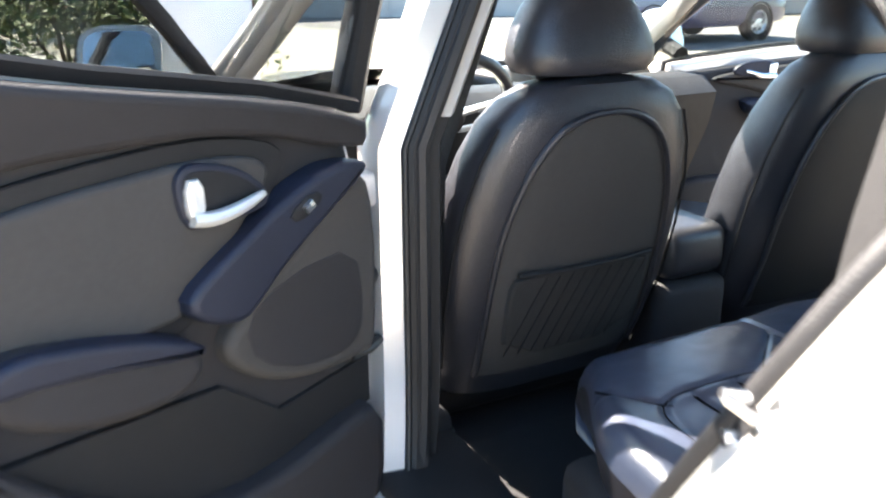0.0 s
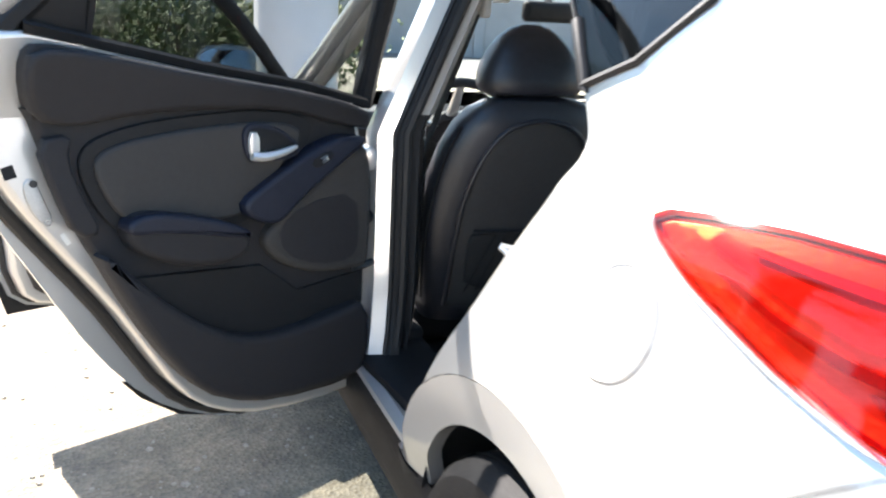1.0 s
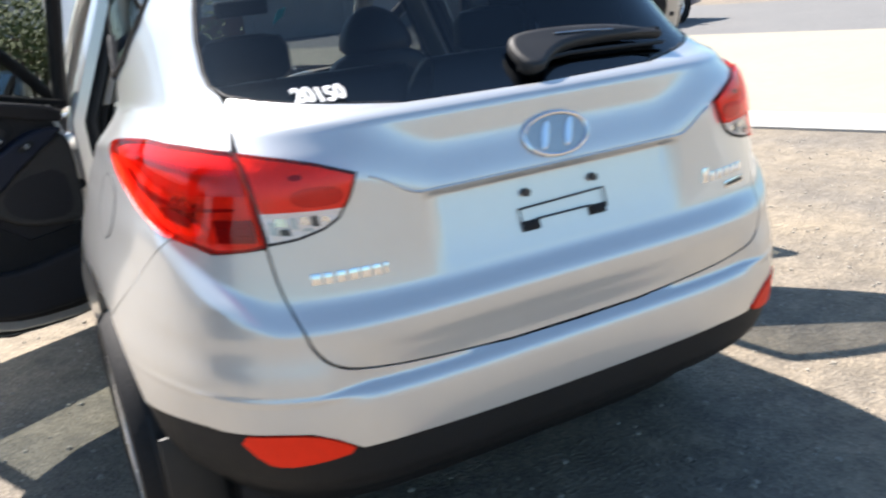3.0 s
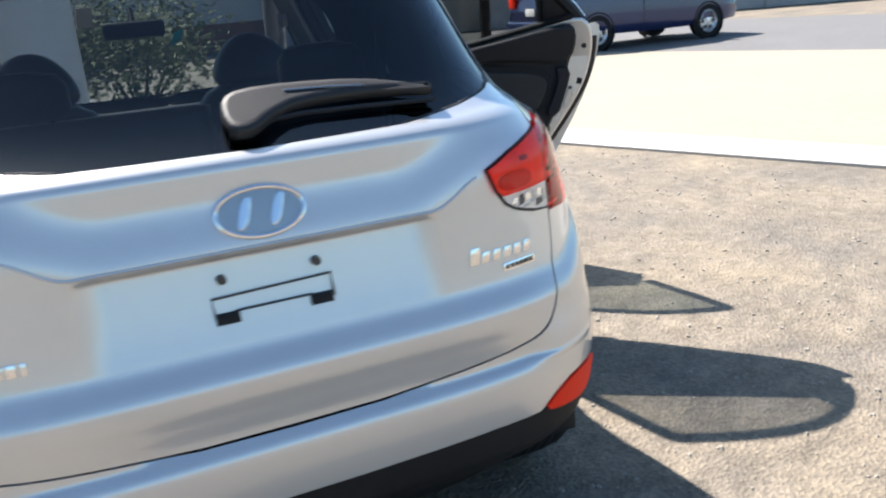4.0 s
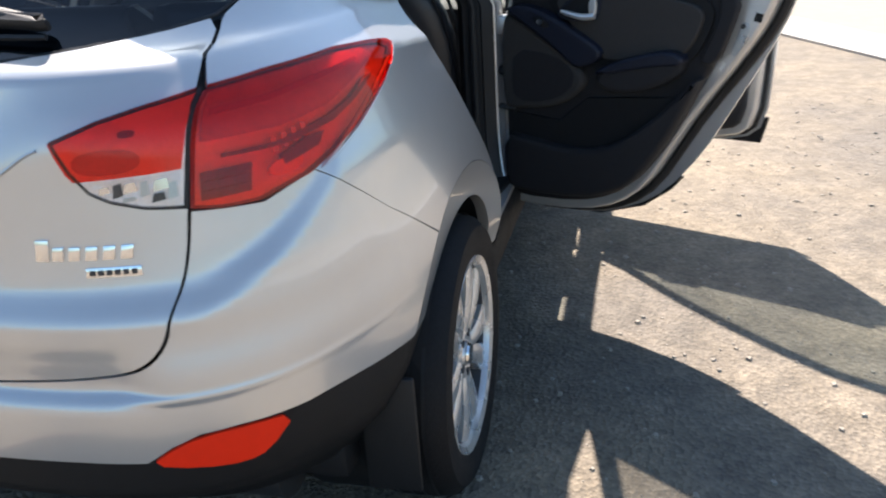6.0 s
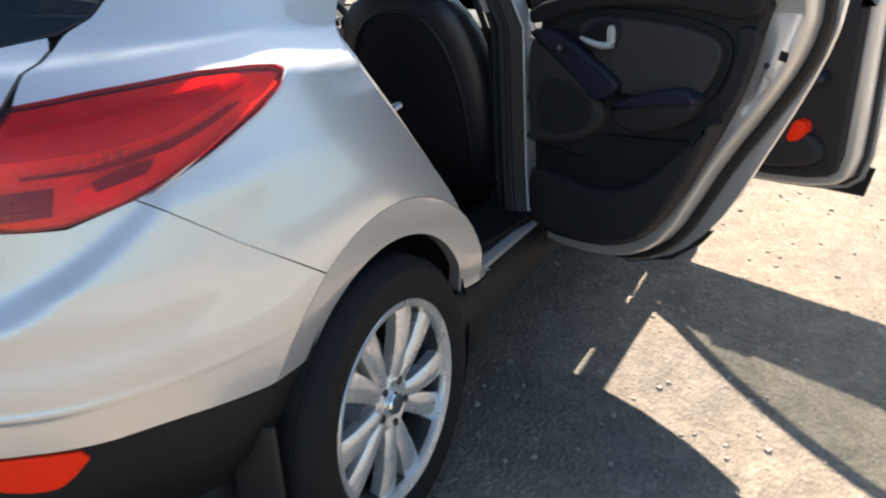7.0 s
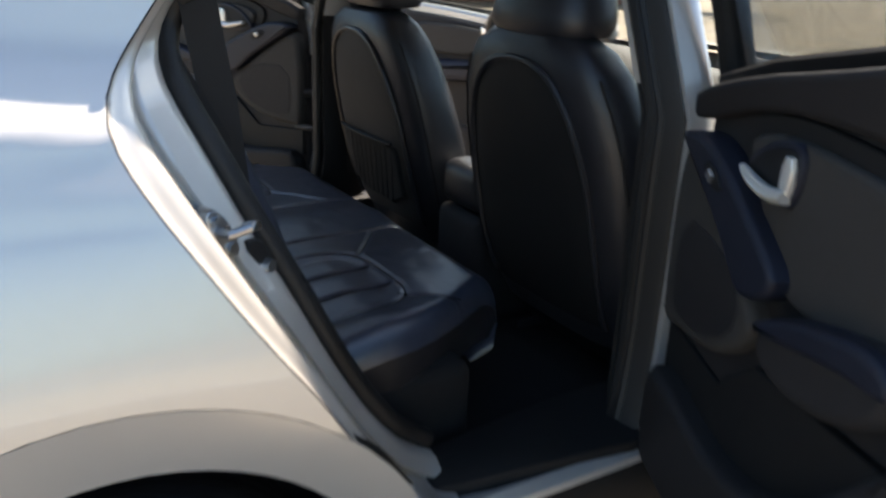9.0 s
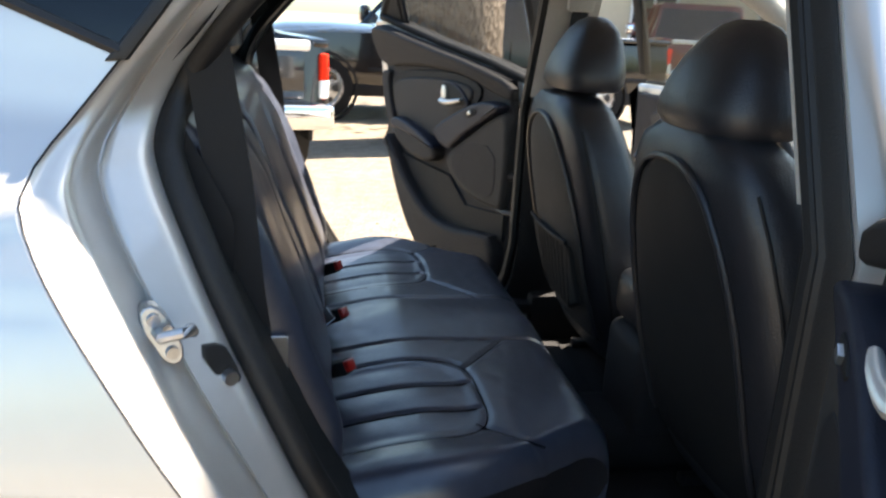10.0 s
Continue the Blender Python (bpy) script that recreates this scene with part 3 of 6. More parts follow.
skin("rear_window", whole, body, -0.012, -0.004, GLASS_DARK, gate, "dark tinted rear window", 0.05, 0.04)
rim = [body(*p[:2], -0.004) for p in wnd[1:11]]
for s in (1, -1):
    part("window_seal", tube([Vector((s * p.x, p.y, p.z)) for p in rim], 0.0035, 6), RUBBER, gate)
sp = [[Vector((x, y + 0.10 * (x / 0.62) ** 2, z)) for x in [k * 0.50 / 8 for k in range(-8, 9)]] for y, z in ((0.68, 1.645), (0.585, 1.622), (0.580, 1.607), (0.63, 1.60), (0.75, 1.63))]
part("roof_spoiler", loft(sp, closed=False), PAINT, gate, "silver roof spoiler over the rear window")


def on_rear(x, z, off):
    return body(*rx(x if abs(x) > 1e-4 else 1e-4, z)[:2], off)


# maker's mark as a plain oval with two slanting bars
oval = [(0.078 * math.cos(t), 1.085 + 0.042 * math.sin(t)) for t in (2 * math.pi * k / 40 for k in range(40))]
em = part("badge", slab(oval, -0.001, 0.004, on_rear, 0.002), mat("badge_ground", (0.36, 0.365, 0.37), 0.25, 0.8, 0.5, 0.05, 20), gate, "oval chrome badge")
part("badge_ring", tube([on_rear(x, z, 0.005) for x, z in oval], 0.0045, 8, closed=True), CHROME, em)
for x0 in (-0.032, 0.026):
    bar = [(x0 - 0.016, 1.057), (x0 + 0.004, 1.057), (x0 + 0.024, 1.113), (x0 + 0.004, 1.113)]
    part("badge_bar", slab(chaikin(bar, 2), 0.003, 0.009, on_rear, 0.002), CHROME, em)
# chrome lettering, as plain bars
for k, w in enumerate((0.018, 0.016, 0.017, 0.018, 0.018, 0.016, 0.008)):
    x = -0.552 + 0.0225 * k
    part("name_bar", slab([(x, 0.889), (x + w, 0.889), (x + w, 0.911), (x, 0.911)], -0.001, 0.004, on_rear, 0.0015), CHROME, gate)
for k, (w, h) in enumerate(((0.022, 0.034), (0.018, 0.022), (0.018, 0.022), (0.018, 0.022), (0.018, 0.022), (0.018, 0.022))):
    x = 0.385 + 0.0262 * k
    part("name_bar", slab([(x, 0.905), (x + w, 0.905), (x + w + 0.004, 0.905 + h), (x + 0.004, 0.905 + h)], -0.001, 0.004, on_rear, 0.0015), CHROME, gate)
part("trim_plate", slab([(0.462, 0.877), (0.545, 0.877), (0.545, 0.893), (0.462, 0.893)], -0.001, 0.003, on_rear, 0.001), CHROME, gate)
for k in range(6):
    part("trim_bar", slab([(0.468 + 0.0125 * k, 0.881), (0.476 + 0.0125 * k, 0.881), (0.476 + 0.0125 * k, 0.889), (0.468 + 0.0125 * k, 0.889)], 0.0028, 0.0036, on_rear, 0.0003), DARKMETAL, gate)
# number plate fittings
for x in (-0.085, 0.085):
    part("plate_screw", tube([on_rear(x, 0.979, 0.0), on_rear(x, 0.979, 0.012)], 0.0085, 12), DARKMETAL, gate)
    part("plate_clip", slab([(x - 0.021, 0.901), (x + 0.021, 0.901), (x + 0.021, 0.921), (x - 0.021, 0.921)], 0.0, 0.010, on_rear, 0.006), CLAD, gate)
part("plate_bracket", tube([on_rear(x, z, 0.006) for x, z in ((-0.105, 0.912), (-0.108, 0.948), (0.108, 0.953), (0.108, 0.912))], 0.0022, 6), DARKMETAL, gate)
part("plate_bracket", tube([on_rear(x, 0.922, 0.006) for x in (-0.07, 0, 0.07)], 0.0022, 6), DARKMETAL, gate)
# handle ledge over the plate
part("gate_handle_ledge", tube([body(*rx(x, 1.029 + 0.048 * sstep(0.318, 0.432, abs(x)))[:2], 0.0005) for x in [k * 0.42 / 30 for k in range(-30, 31)] if abs(x) > 1e-4], 0.0030, 6), PAINT, gate)
# wiper
wp = [(0.02, 1.235), (0.12, 1.242), (0.24, 1.240), (0.34, 1.236), (0.392, 1.234)]
arm = [(-0.016, 1.197), (-0.024, 1.225), (-0.014, 1.250), (0.018, 1.262), (0.117, 1.264), (0.254, 1.256), (0.34, 1.238), (0.392, 1.226), (0.390, 1.218), (0.34, 1.224), (0.25, 1.230), (0.12, 1.228), (0.06, 1.212), (0.02, 1.194)]
wiper = part("rear_wiper", slab(chaikin(arm, 1), 0.010, 0.032, on_rear, 0.009, 3), RUBBER, gate, "black rear wiper parked on the window")
part("wiper_pivot", revolve([(0, 0.001), (0.001, 0.022), (0.024, 0.021), (0.028, 0.001)], on_rear(0.006, 1.215, -0.004), 20, "y", -1), CLAD, wiper)
part("wiper_blade", tube([on_rear(x, z - 0.022, 0.010) for x, z in wp], 0.005, 6), RUBBER, wiper)
part("wiper_spine", tube([on_rear(x, z, 0.0325) for x, z in ((0.10, 1.246), (0.18, 1.2435), (0.25, 1.238))], 0.0022, 6), STEEL, wiper)
# white figures written by hand on the window
pen = -0.491
for figure in "20150":
    fc = bpy.data.curves.new("figure", "FONT")
    fc.body, fc.size, fc.extrude, fc.offset, fc.shear = figure, 0.035, 0.0004, 0.0009, 0.04
    tmp = new("figure", fc)
    me = bpy.data.meshes.new_from_object(tmp.evaluated_get(bpy.context.evaluated_depsgraph_get()))
    bpy.data.objects.remove(tmp)
    for v in me.vertices:
        v.co = on_rear(pen + v.co.x * 1.06, 1.2065 + v.co.y * 0.95 + 0.0015 * math.sin((pen + v.co.x) * 90), 0.0015 + v.co.z)
    me.materials.clear()
    me.materials.append(CHALK)
    txt = new("figure", me)
    txt.parent = gate
    txt["label"] = "white hand-painted figure on the window"
    pen += 0.0187

# filler flap on the left side
flap = [fy(0.745 + 0.068 * math.cos(t), 0.988 + 0.071 * math.sin(t)) for t in (2 * math.pi * k / 36 for k in range(36))]
ff = skin("filler_flap", mirrored(dense(flap)), body, -0.002, 0.0012, PAINT, car, "round silver fuel flap", 0.03, 0.02)
part("flap_gap", tube([body(-p[0], p[1], 0.0006) for p in flap], 0.0012, 5, closed=True), DARKMETAL, ff)

# roof and upper structure
roof_prof = [(0.60, 1.60), (0.80, 1.635), (1.2, 1.655), (1.7, 1.655), (2.15, 1.62), (2.35, 1.58)]


def roof_ring(y, z, drop=0.0):
    return [Vector((0.59 * u, y, z - drop - (0.055) * abs(u) ** 3.0)) for u in [k / 10 for k in range(-10, 11)]]


part("roof", loft([roof_ring(y, z) for y, z in roof_prof] + [roof_ring(y, z, 0.025) for y, z in roof_prof[::-1]], closed=False), PAINT, car, "silver roof")
part("headlining", loft([roof_ring(y, z, 0.04) for y, z in roof_prof] + [roof_ring(y, z, 0.05) for y, z in roof_prof[::-1]], closed=False), BEIGE, car, "pale grey headlining")
for s in (1, -1):
    # cant rail over the doors, and the windscreen pillar
    rail = [(0.545, 0.80, 1.575), (0.572, 1.25, 1.588), (0.578, 1.75, 1.588), (0.575, 2.2, 1.552), (0.63, 2.5, 1.40), (0.70, 2.85, 1.17), (0.745, 3.08, 1.03)]
    part("roof_rail_frame", tube([(s * x, y, z) for x, y, z in rail], [0.026, 0.034, 0.036, 0.036, 0.036, 0.036, 0.04], 10), PAINT, car)
    part("pillar_trim", tube([(s * (x - 0.03), y - 0.015, z - 0.015) for x, y, z in rail], 0.034, 10), BEIGE, car, "pale grey inner pillar trim")
    # quarter window
    q = [fy(1.045, 1.25), fy(0.945, 1.292), fy(0.852, 1.372), fy(0.81, 1.45), fy(0.95, 1.548), fy(1.35, 1.548), fy(1.235, 1.452), fy(1.125, 1.345)]
    skin("quarter_window", sided(q, s), body, -0.012, -0.003, GLASS_DARK, car, "dark tinted quarter window")
    part("quarter_window_trim", tube([Vector((s * p.x, p.y, p.z)) for p in (body(*k[:2], 0.002) for k in (fy(1.05, 1.246), fy(0.94, 1.289), fy(0.845, 1.371), fy(0.80, 1.45)))], 0.007, 6), RUBBER, car)
    part("window_corner", slab([(1.034, 1.236), (1.056, 1.238), (1.128, 1.338), (1.117, 1.346)], -0.006, 0.008, lambda y, z, n, s=s: Vector((s * (base_point(*fy(y, z)[:2]).x + n), y, z)), 0.004), RUBBER, car)

    # jamb along the rear door opening, from its outer lip to the inner seal
    outer = [(1.47, 0.452), (1.44, 0.448)] + OPENING + chaikin(OPEN_UP, 1, closed=False)
    inner = chaikin([(1.51, 0.480), (1.432, 0.503), (1.340, 0.586), (1.250, 0.726), (1.184, 0.864), (1.144, 0.942), (1.102, 1.038), (1.066, 1.120), (1.064, 1.160), (1.079, 1.202), (1.100, 1.238), (1.150, 1.302), (1.262, 1.425), (1.42, 1.520)], 2, False)
    prof = [(0.0, -0.01), (0.001, 0.02), (0.005, 0.045), (0.010, 0.075), (0.013, 0.12), (0.016, 0.20), (0.020, 0.29), (0.025, 0.345), (0.034, 0.375), (0.056, 0.395), (0.086, 0.410), (0.106, 0.430), (0.114, 0.452), (0.115, 0.472), (0.110, 0.492), (0.104, 0.515), (0.102, 0.55), (0.106, 0.61), (0.114, 0.72), (0.122, 0.84), (0.129, 0.93), (0.144, 0.975), (0.166, 1.0)]

    def spread(line, knots, n):
        """Points of a line at even steps between three marked heights."""
        out = []
        for (z0, z1), m in zip(zip(knots, knots[1:]), n):
            seg = [p for p in line if z0 - 1e-6 <= p[1] <= z1 + 1e-6]
            cum = [0.0]
            for p, q in zip(seg, seg[1:]):
                cum.append(cum[-1] + math.hypot(q[0] - p[0], q[1] - p[1]))
            for k in range(m):
                d = cum[-1] * k / (m - 1)
                out.append((float(np.interp(d, cum, [p[0] for p in seg])), float(np.interp(d, cum, [p[1] for p in seg]))))
        return out
    rings, seal, lip = [], [], []
    steps = (36, 26)
    for (y, z), (yi, zi) in zip(spread(outer[1:], (0.448, 1.105, 1.545), steps), spread(inner, (0.50, 1.125, 1.520), steps)):
        X = base_point(*fy(y, z)[:2]).x + relief(0.8, y, z) - 0.001
        h = 1 - 0.55 * sstep(1.10, 1.36, z)
        rings.append([Vector((s * (X - d * h), y + (yi - y) * w, z + (zi - z) * w)) for d, w in prof])
        t = Vector((yi - y, zi - z)).normalized()
        seal.append(Vector((s * (X - 0.166 * h), yi + t.x * 0.012, zi + t.y * 0.012)))
        lip.append(Vector((s * (X - 0.001), y + t.x * 0.002, z + t.y * 0.002)))
    part("door_jamb", loft(rings, closed=False), PAINT_IN, car, "silver painted rear door jamb", 60)
    part("door_seal", tube(seal, 0.018, 10), RUBBER, car, "black rubber door seal")
    part("jamb_trim", loft([[p + Vector((-s * d, 0.012 - 0.03 * d, 0)) for d in (0.0, 0.05, 0.14)] for p in seal], closed=False), TRIM_BLACK, car)
    # thin black tube drawn in for the shadow gap between skin and jamb
    part("hem_shadow_line", tube(lip[4:], 0.0012, 5), RUBBER, car)
    # striker and the black anchor with its bolt
    P = Vector((s * 0.772, 1.088, 0.962))
    st = part("door_striker", slab(chaikin([(-0.015, -0.034), (0.013, -0.034), (0.015, 0.034), (-0.013, 0.034)], 2), -0.02, 0.005, lambda a, b, n, P=P, s=s: P + Vector((s * (n * 0.95 - a * 0.3), a * 0.95 + n * 0.3 - b * 0.45, b * 0.9 + a * 0.25)), 0.002), STEEL, car, "zinc door striker")
    loop = [(0.0, -0.006, 0.004), (s * 0.026, 0.004, 0.006), (s * 0.032, 0.028, 0.014), (s * 0.028, 0.036, 0.014), (s * 0.004, 0.030, 0.008)]
    part("striker_loop", tube([P + Vector(q) for q in loop], 0.0062, 8), STEEL, st)
    for dz in (-0.020, 0.020):
        part("striker_screw", tube([P + Vector((0, -0.45 * dz, dz * 0.9)), P + Vector((s * 0.010, -0.45 * dz + 0.004, dz * 0.9))], 0.007, 10), STEEL, st)
    A = Vector((s * 0.745, 1.144, 0.918))
    an = part("jamb_plug", slab(chaikin([(-0.014, -0.030), (0.014, -0.030), (0.017, 0.0), (0.016, 0.022), (-0.016, 0.024)], 1), -0.012, 0.003, lambda a, b, n, A=A, s=s: A + Vector((s * (n * 0.8 - a * 0.5), a * 0.8 + n * 0.5 - b * 0.45, b * 0.9)), 0.002), RUBBER, car)
    part("jamb_bolt", tube([A + Vector((0, 0.008, -0.016)), A + Vector((s * 0.010, 0.014, -0.016))], 0.0085, 14), STEEL, an)

    # sill below the doors
    sill = [(0.0, 0.452), (0.004, 0.462), (0.03, 0.468), (0.05, 0.458), (0.075, 0.462), (0.15, 0.470), (0.20, 0.44), (0.20, 0.36)]
    rings = [[Vector((s * (0.85 - d), y, z)) for d, z in sill] for y in (1.34, 1.6, 1.9, 2.4, 2.95)]
    part("sill", loft(rings, closed=False), PAINT_IN, car, "silver painted door sill")
    part("sill_plate", slab(chaikin([(1.35, 0.640), (2.90, 0.640), (2.90, 0.834), (1.42, 0.834)], 1), 0.455, 0.486, lambda y, x, n, s=s: Vector((s * x, y, n)), 0.006), TRIM_BLACK, car, "black sill scuff plate")
    rock = [(0.85, 0.452), (0.862, 0.43), (0.862, 0.36), (0.84, 0.29), (0.76, 0.25), (0.70, 0.27)]
    part("rocker_cladding", loft([[Vector((s * x, y, z)) for x, z in rock] for y in (1.22, 1.5, 2.2, 3.0)], closed=False), CLAD, car, "black plastic rocker cladding")
    fl = [fy(1.385, 0.452)] + arc(ARCH_R + 0.01, 12, -25, 6) + [fy(1.24, 0.24), fy(1.42, 0.24), fy(1.42, 0.452)]
    skin("rocker_end", sided(fl, s), body, -0.02, 0.004, CLAD, car, "black plastic behind the wheel")

    # pillar between the doors
    def pil(z, pts, s=s):
        X = 0.812 if z < 1.05 else 0.812 - 0.42 * (z - 1.05) ** 1.0
        X += 0.03 * sstep(0.62, 0.42, z)
        return [Vector((s * (X - d), y, z)) for d, y in pts]
    zs = [0.43, 0.48, 0.55, 0.65, 0.8, 0.95, 1.05, 1.15, 1.3, 1.45, 1.58]
    wide = lambda z: 0.05 * sstep(0.62, 0.42, z)
    part("centre_pillar", loft([pil(z, [(0.006, 1.918), (0.0, 1.904), (0.006, 1.885 - wide(z)), (0.018, 1.864 - wide(z)), (0.06, 1.857 - wide(z)), (0.072, 1.865), (0.075, 1.918)]) for z in zs]), PAINT, car, "silver centre door pillar")
    # the right facing is widened in black to paint shade over the silver
    lip = [(0.054, 1.8545)] if s < 0 else [(0.024, 1.8595), (0.034, 1.853)]
    part("pillar_rubber_shade", loft([pil(z, [(d, y - wide(z)) for d, y in lip] + [(0.056, 1.849 - wide(z)), (0.060, 1.847 - wide(z)), (0.066, 1.852 - wide(z)), (0.072, 1.846 - wide(z)), (0.095, 1.845 - wide(z))]) for z in zs], closed=False), RUBBER, car, "black rubber facing on the pillar, widened on the right for shade")
    part("pillar_seal", tube([pil(z, [(0.088, 1.853 - wide(z) * 0.8)])[0] for z in zs], 0.015, 8), RUBBER, car, "black rubber door seal")
    part("pillar_cover", loft([pil(z, [(0.078, 1.99), (0.09, 1.87), (0.125, 1.858 - 0.6 * wide(z)), (0.150, 1.90), (0.150, 1.99)]) for z in zs[:8]]), TRIM_BLACK, car, "black lower pillar cover")
    part("pillar_cover_upper", loft([pil(z, [(0.078, 1.985), (0.09, 1.868), (0.125, 1.853), (0.152, 1.89), (0.155, 1.985)]) for z in (1.095, 1.15, 1.3, 1.45, 1.56)]), BEIGE, car, "pale grey upper pillar cover")
    for z in (0.40, 0.985):
        hg = part("door_hinge", box(s * 0.806 - 0.03, s * 0.806 + 0.03, 1.87, 1.93, z - 0.03, z + 0.03, 0.01), PAINT_IN, car, "silver door hinge")
        part("hinge_pin", tube([(s * 0.835, 1.90, z - 0.04), (s * 0.835, 1.90, z + 0.04)], 0.011, 10), STEEL, hg)
    part("door_check", tube([(s * 0.80, 1.87, 0.722), (s * 0.83, 1.845, 0.722), (s * 0.865, 1.835, 0.722)], 0.010, 8), DARKMETAL, car)
    part("wiring_boot", tube([(s * 0.80, 1.89, 0.84), (s * 0.83, 1.85, 0.835), (s * 0.85, 1.87, 0.84)], 0.016, 10), RUBBER, car)

# wheels
def wheel(name, x, y, s, turned=90):
    w = empty(name)
    w.parent = car
    c = (x, y, 0.345)
    w["label"] = "silver alloy wheel with black tyre"
    part("tyre", revolve([(-0.10, 0.235), (-0.112, 0.27), (-0.108, 0.315), (-0.085, 0.337), (-0.04, 0.344), (0.0, 0.345), (0.04, 0.344), (0.085, 0.337), (0.108, 0.315), (0.112, 0.275), (0.10, 0.240)], c, 64, "x", s), TYRE, w)
    for k in range(-2, 3):
        part("tread_groove", revolve([(k * 0.032 - 0.004, 0.3455), (k * 0.032 + 0.004, 0.3455)], c, 48, "x", s), RUBBER, w)
    part("rim", revolve([(-0.10, 0.235), (0.085, 0.222), (0.098, 0.226), (0.104, 0.243), (0.098, 0.247), (0.096, 0.238)], c, 64, "x", s), ALLOY, w, "silver alloy rim")
    part("wheel_barrel", revolve([(-0.10, 0.222), (0.02, 0.205), (0.082, 0.2205)], c, 48, "x", s), DARKMETAL, w)
    part("brake_disc", revolve([(-0.03, 0.02), (-0.03, 0.15), (-0.045, 0.15), (-0.045, 0.02)], c, 40, "x", s), STEEL, w)
    C = Vector(c)
    for k in range(10):
        base = radians(72 * (k // 2) + (15 if k % 2 else -15) + turned)
        rings = []
        for r, half_w, dx in ((0.045, 0.020, 0.080), (0.09, 0.023, 0.087), (0.15, 0.028, 0.091), (0.20, 0.033, 0.090), (0.232, 0.039, 0.085)):
            ang = base + (-0.06 if k % 2 else 0.06) * (0.232 - r) / 0.19
            er = Vector((0, math.cos(ang), math.sin(ang)))
            et = Vector((0, -math.sin(ang), math.cos(ang)))
            ex = Vector((s, 0, 0))
            o = C + er * r
            rings.append([o + et * half_w + ex * (dx - 0.035), o + et * half_w + ex * (dx - 0.008), o + et * half_w * 0.55 + ex * dx, o - et * half_w * 0.55 + ex * dx, o - et * half_w + ex * (dx - 0.008), o - et * half_w + ex * (dx - 0.035)])
        part("spoke", loft(rings), ALLOY, w)
    part("hub", revolve([(0.04, 0.001), (0.04, 0.072), (0.078, 0.068), (0.084, 0.055), (0.078, 0.034), (0.086, 0.030), (0.090, 0.001)], c, 40, "x", s), ALLOY, w)
    part("hub_cap", revolve([(0.088, 0.028), (0.094, 0.024), (0.096, 0.001)], c, 28, "x", s), CHROME, w, "plain centre cap")
    for k in range(5):
        a = radians(72 * k + 54)
        p = C + Vector((s * 0.074, 0.052 * math.cos(a), 0.052 * math.sin(a)))
        part("wheel_nut", tube([p, p + Vector((s * 0.012, 0, 0))], 0.010, 6), DARKMETAL, w)
    return w


for s in (1, -1):
    wheel("rear_wheel", s * 0.79, 0.88, s, 126 if s > 0 else 90)
    wheel("front_wheel", s * 0.79, 3.52, s)

# ---- doors, all standing open ----
def door_map(side, hinge, degrees_open):
    """Places on an open door from (s, z, n): s from the hinge to the free edge, n outwards."""
    a = radians(degrees_open)
    d, o = Vector((math.sin(a), -math.cos(a), 0)), Vector((math.cos(a), math.sin(a), 0))

    def f(s, z, n=0.0):
        lean = -0.34 * max(0.0, z - 1.13) - 0.05 * max(0.0, 0.62 - z)
        p = Vector((hinge[0], hinge[1], z)) + d * s + o * (n + lean)
        return Vector((side * p.x, p.y, p.z))
    return f


PAN = [(-0.02, 0.40), (0.06, 0.375), (0.30, 0.395), (0.43, 0.44), (0.52, 0.515), (0.605, 0.66), (0.66, 0.752), (0.785, 0.925), (0.838, 1.011), (0.868, 1.087), (0.882, 1.18), (0.87, 1.25), (0.825, 1.285), (0.68, 1.262), (0.46, 1.215), (0.20, 1.172), (-0.02, 1.118)]
SKIN = [(-0.02, 0.40), (0.06, 0.375), (0.30, 0.395), (0.44, 0.445), (0.535, 0.51), (0.635, 0.635), (0.72, 0.79), (0.802, 0.94), (0.86, 1.07), (0.885, 1.18), (0.88, 1.25), (0.84, 1.285), (0.68, 1.262), (0.46, 1.215), (0.20, 1.172), (-0.02, 1.118)]
TRIM_OUT = [(0.020, 0.445), (0.06, 0.415), (0.29, 0.432), (0.42, 0.474), (0.495, 0.535), (0.565, 0.63), (0.632, 0.745), (0.70, 0.865), (0.748, 0.972), (0.784, 1.108), (0.807, 1.18), (0.808, 1.24), (0.785, 1.262), (0.68, 1.244), (0.46, 1.20), (0.20, 1.157), (0.020, 1.114)]


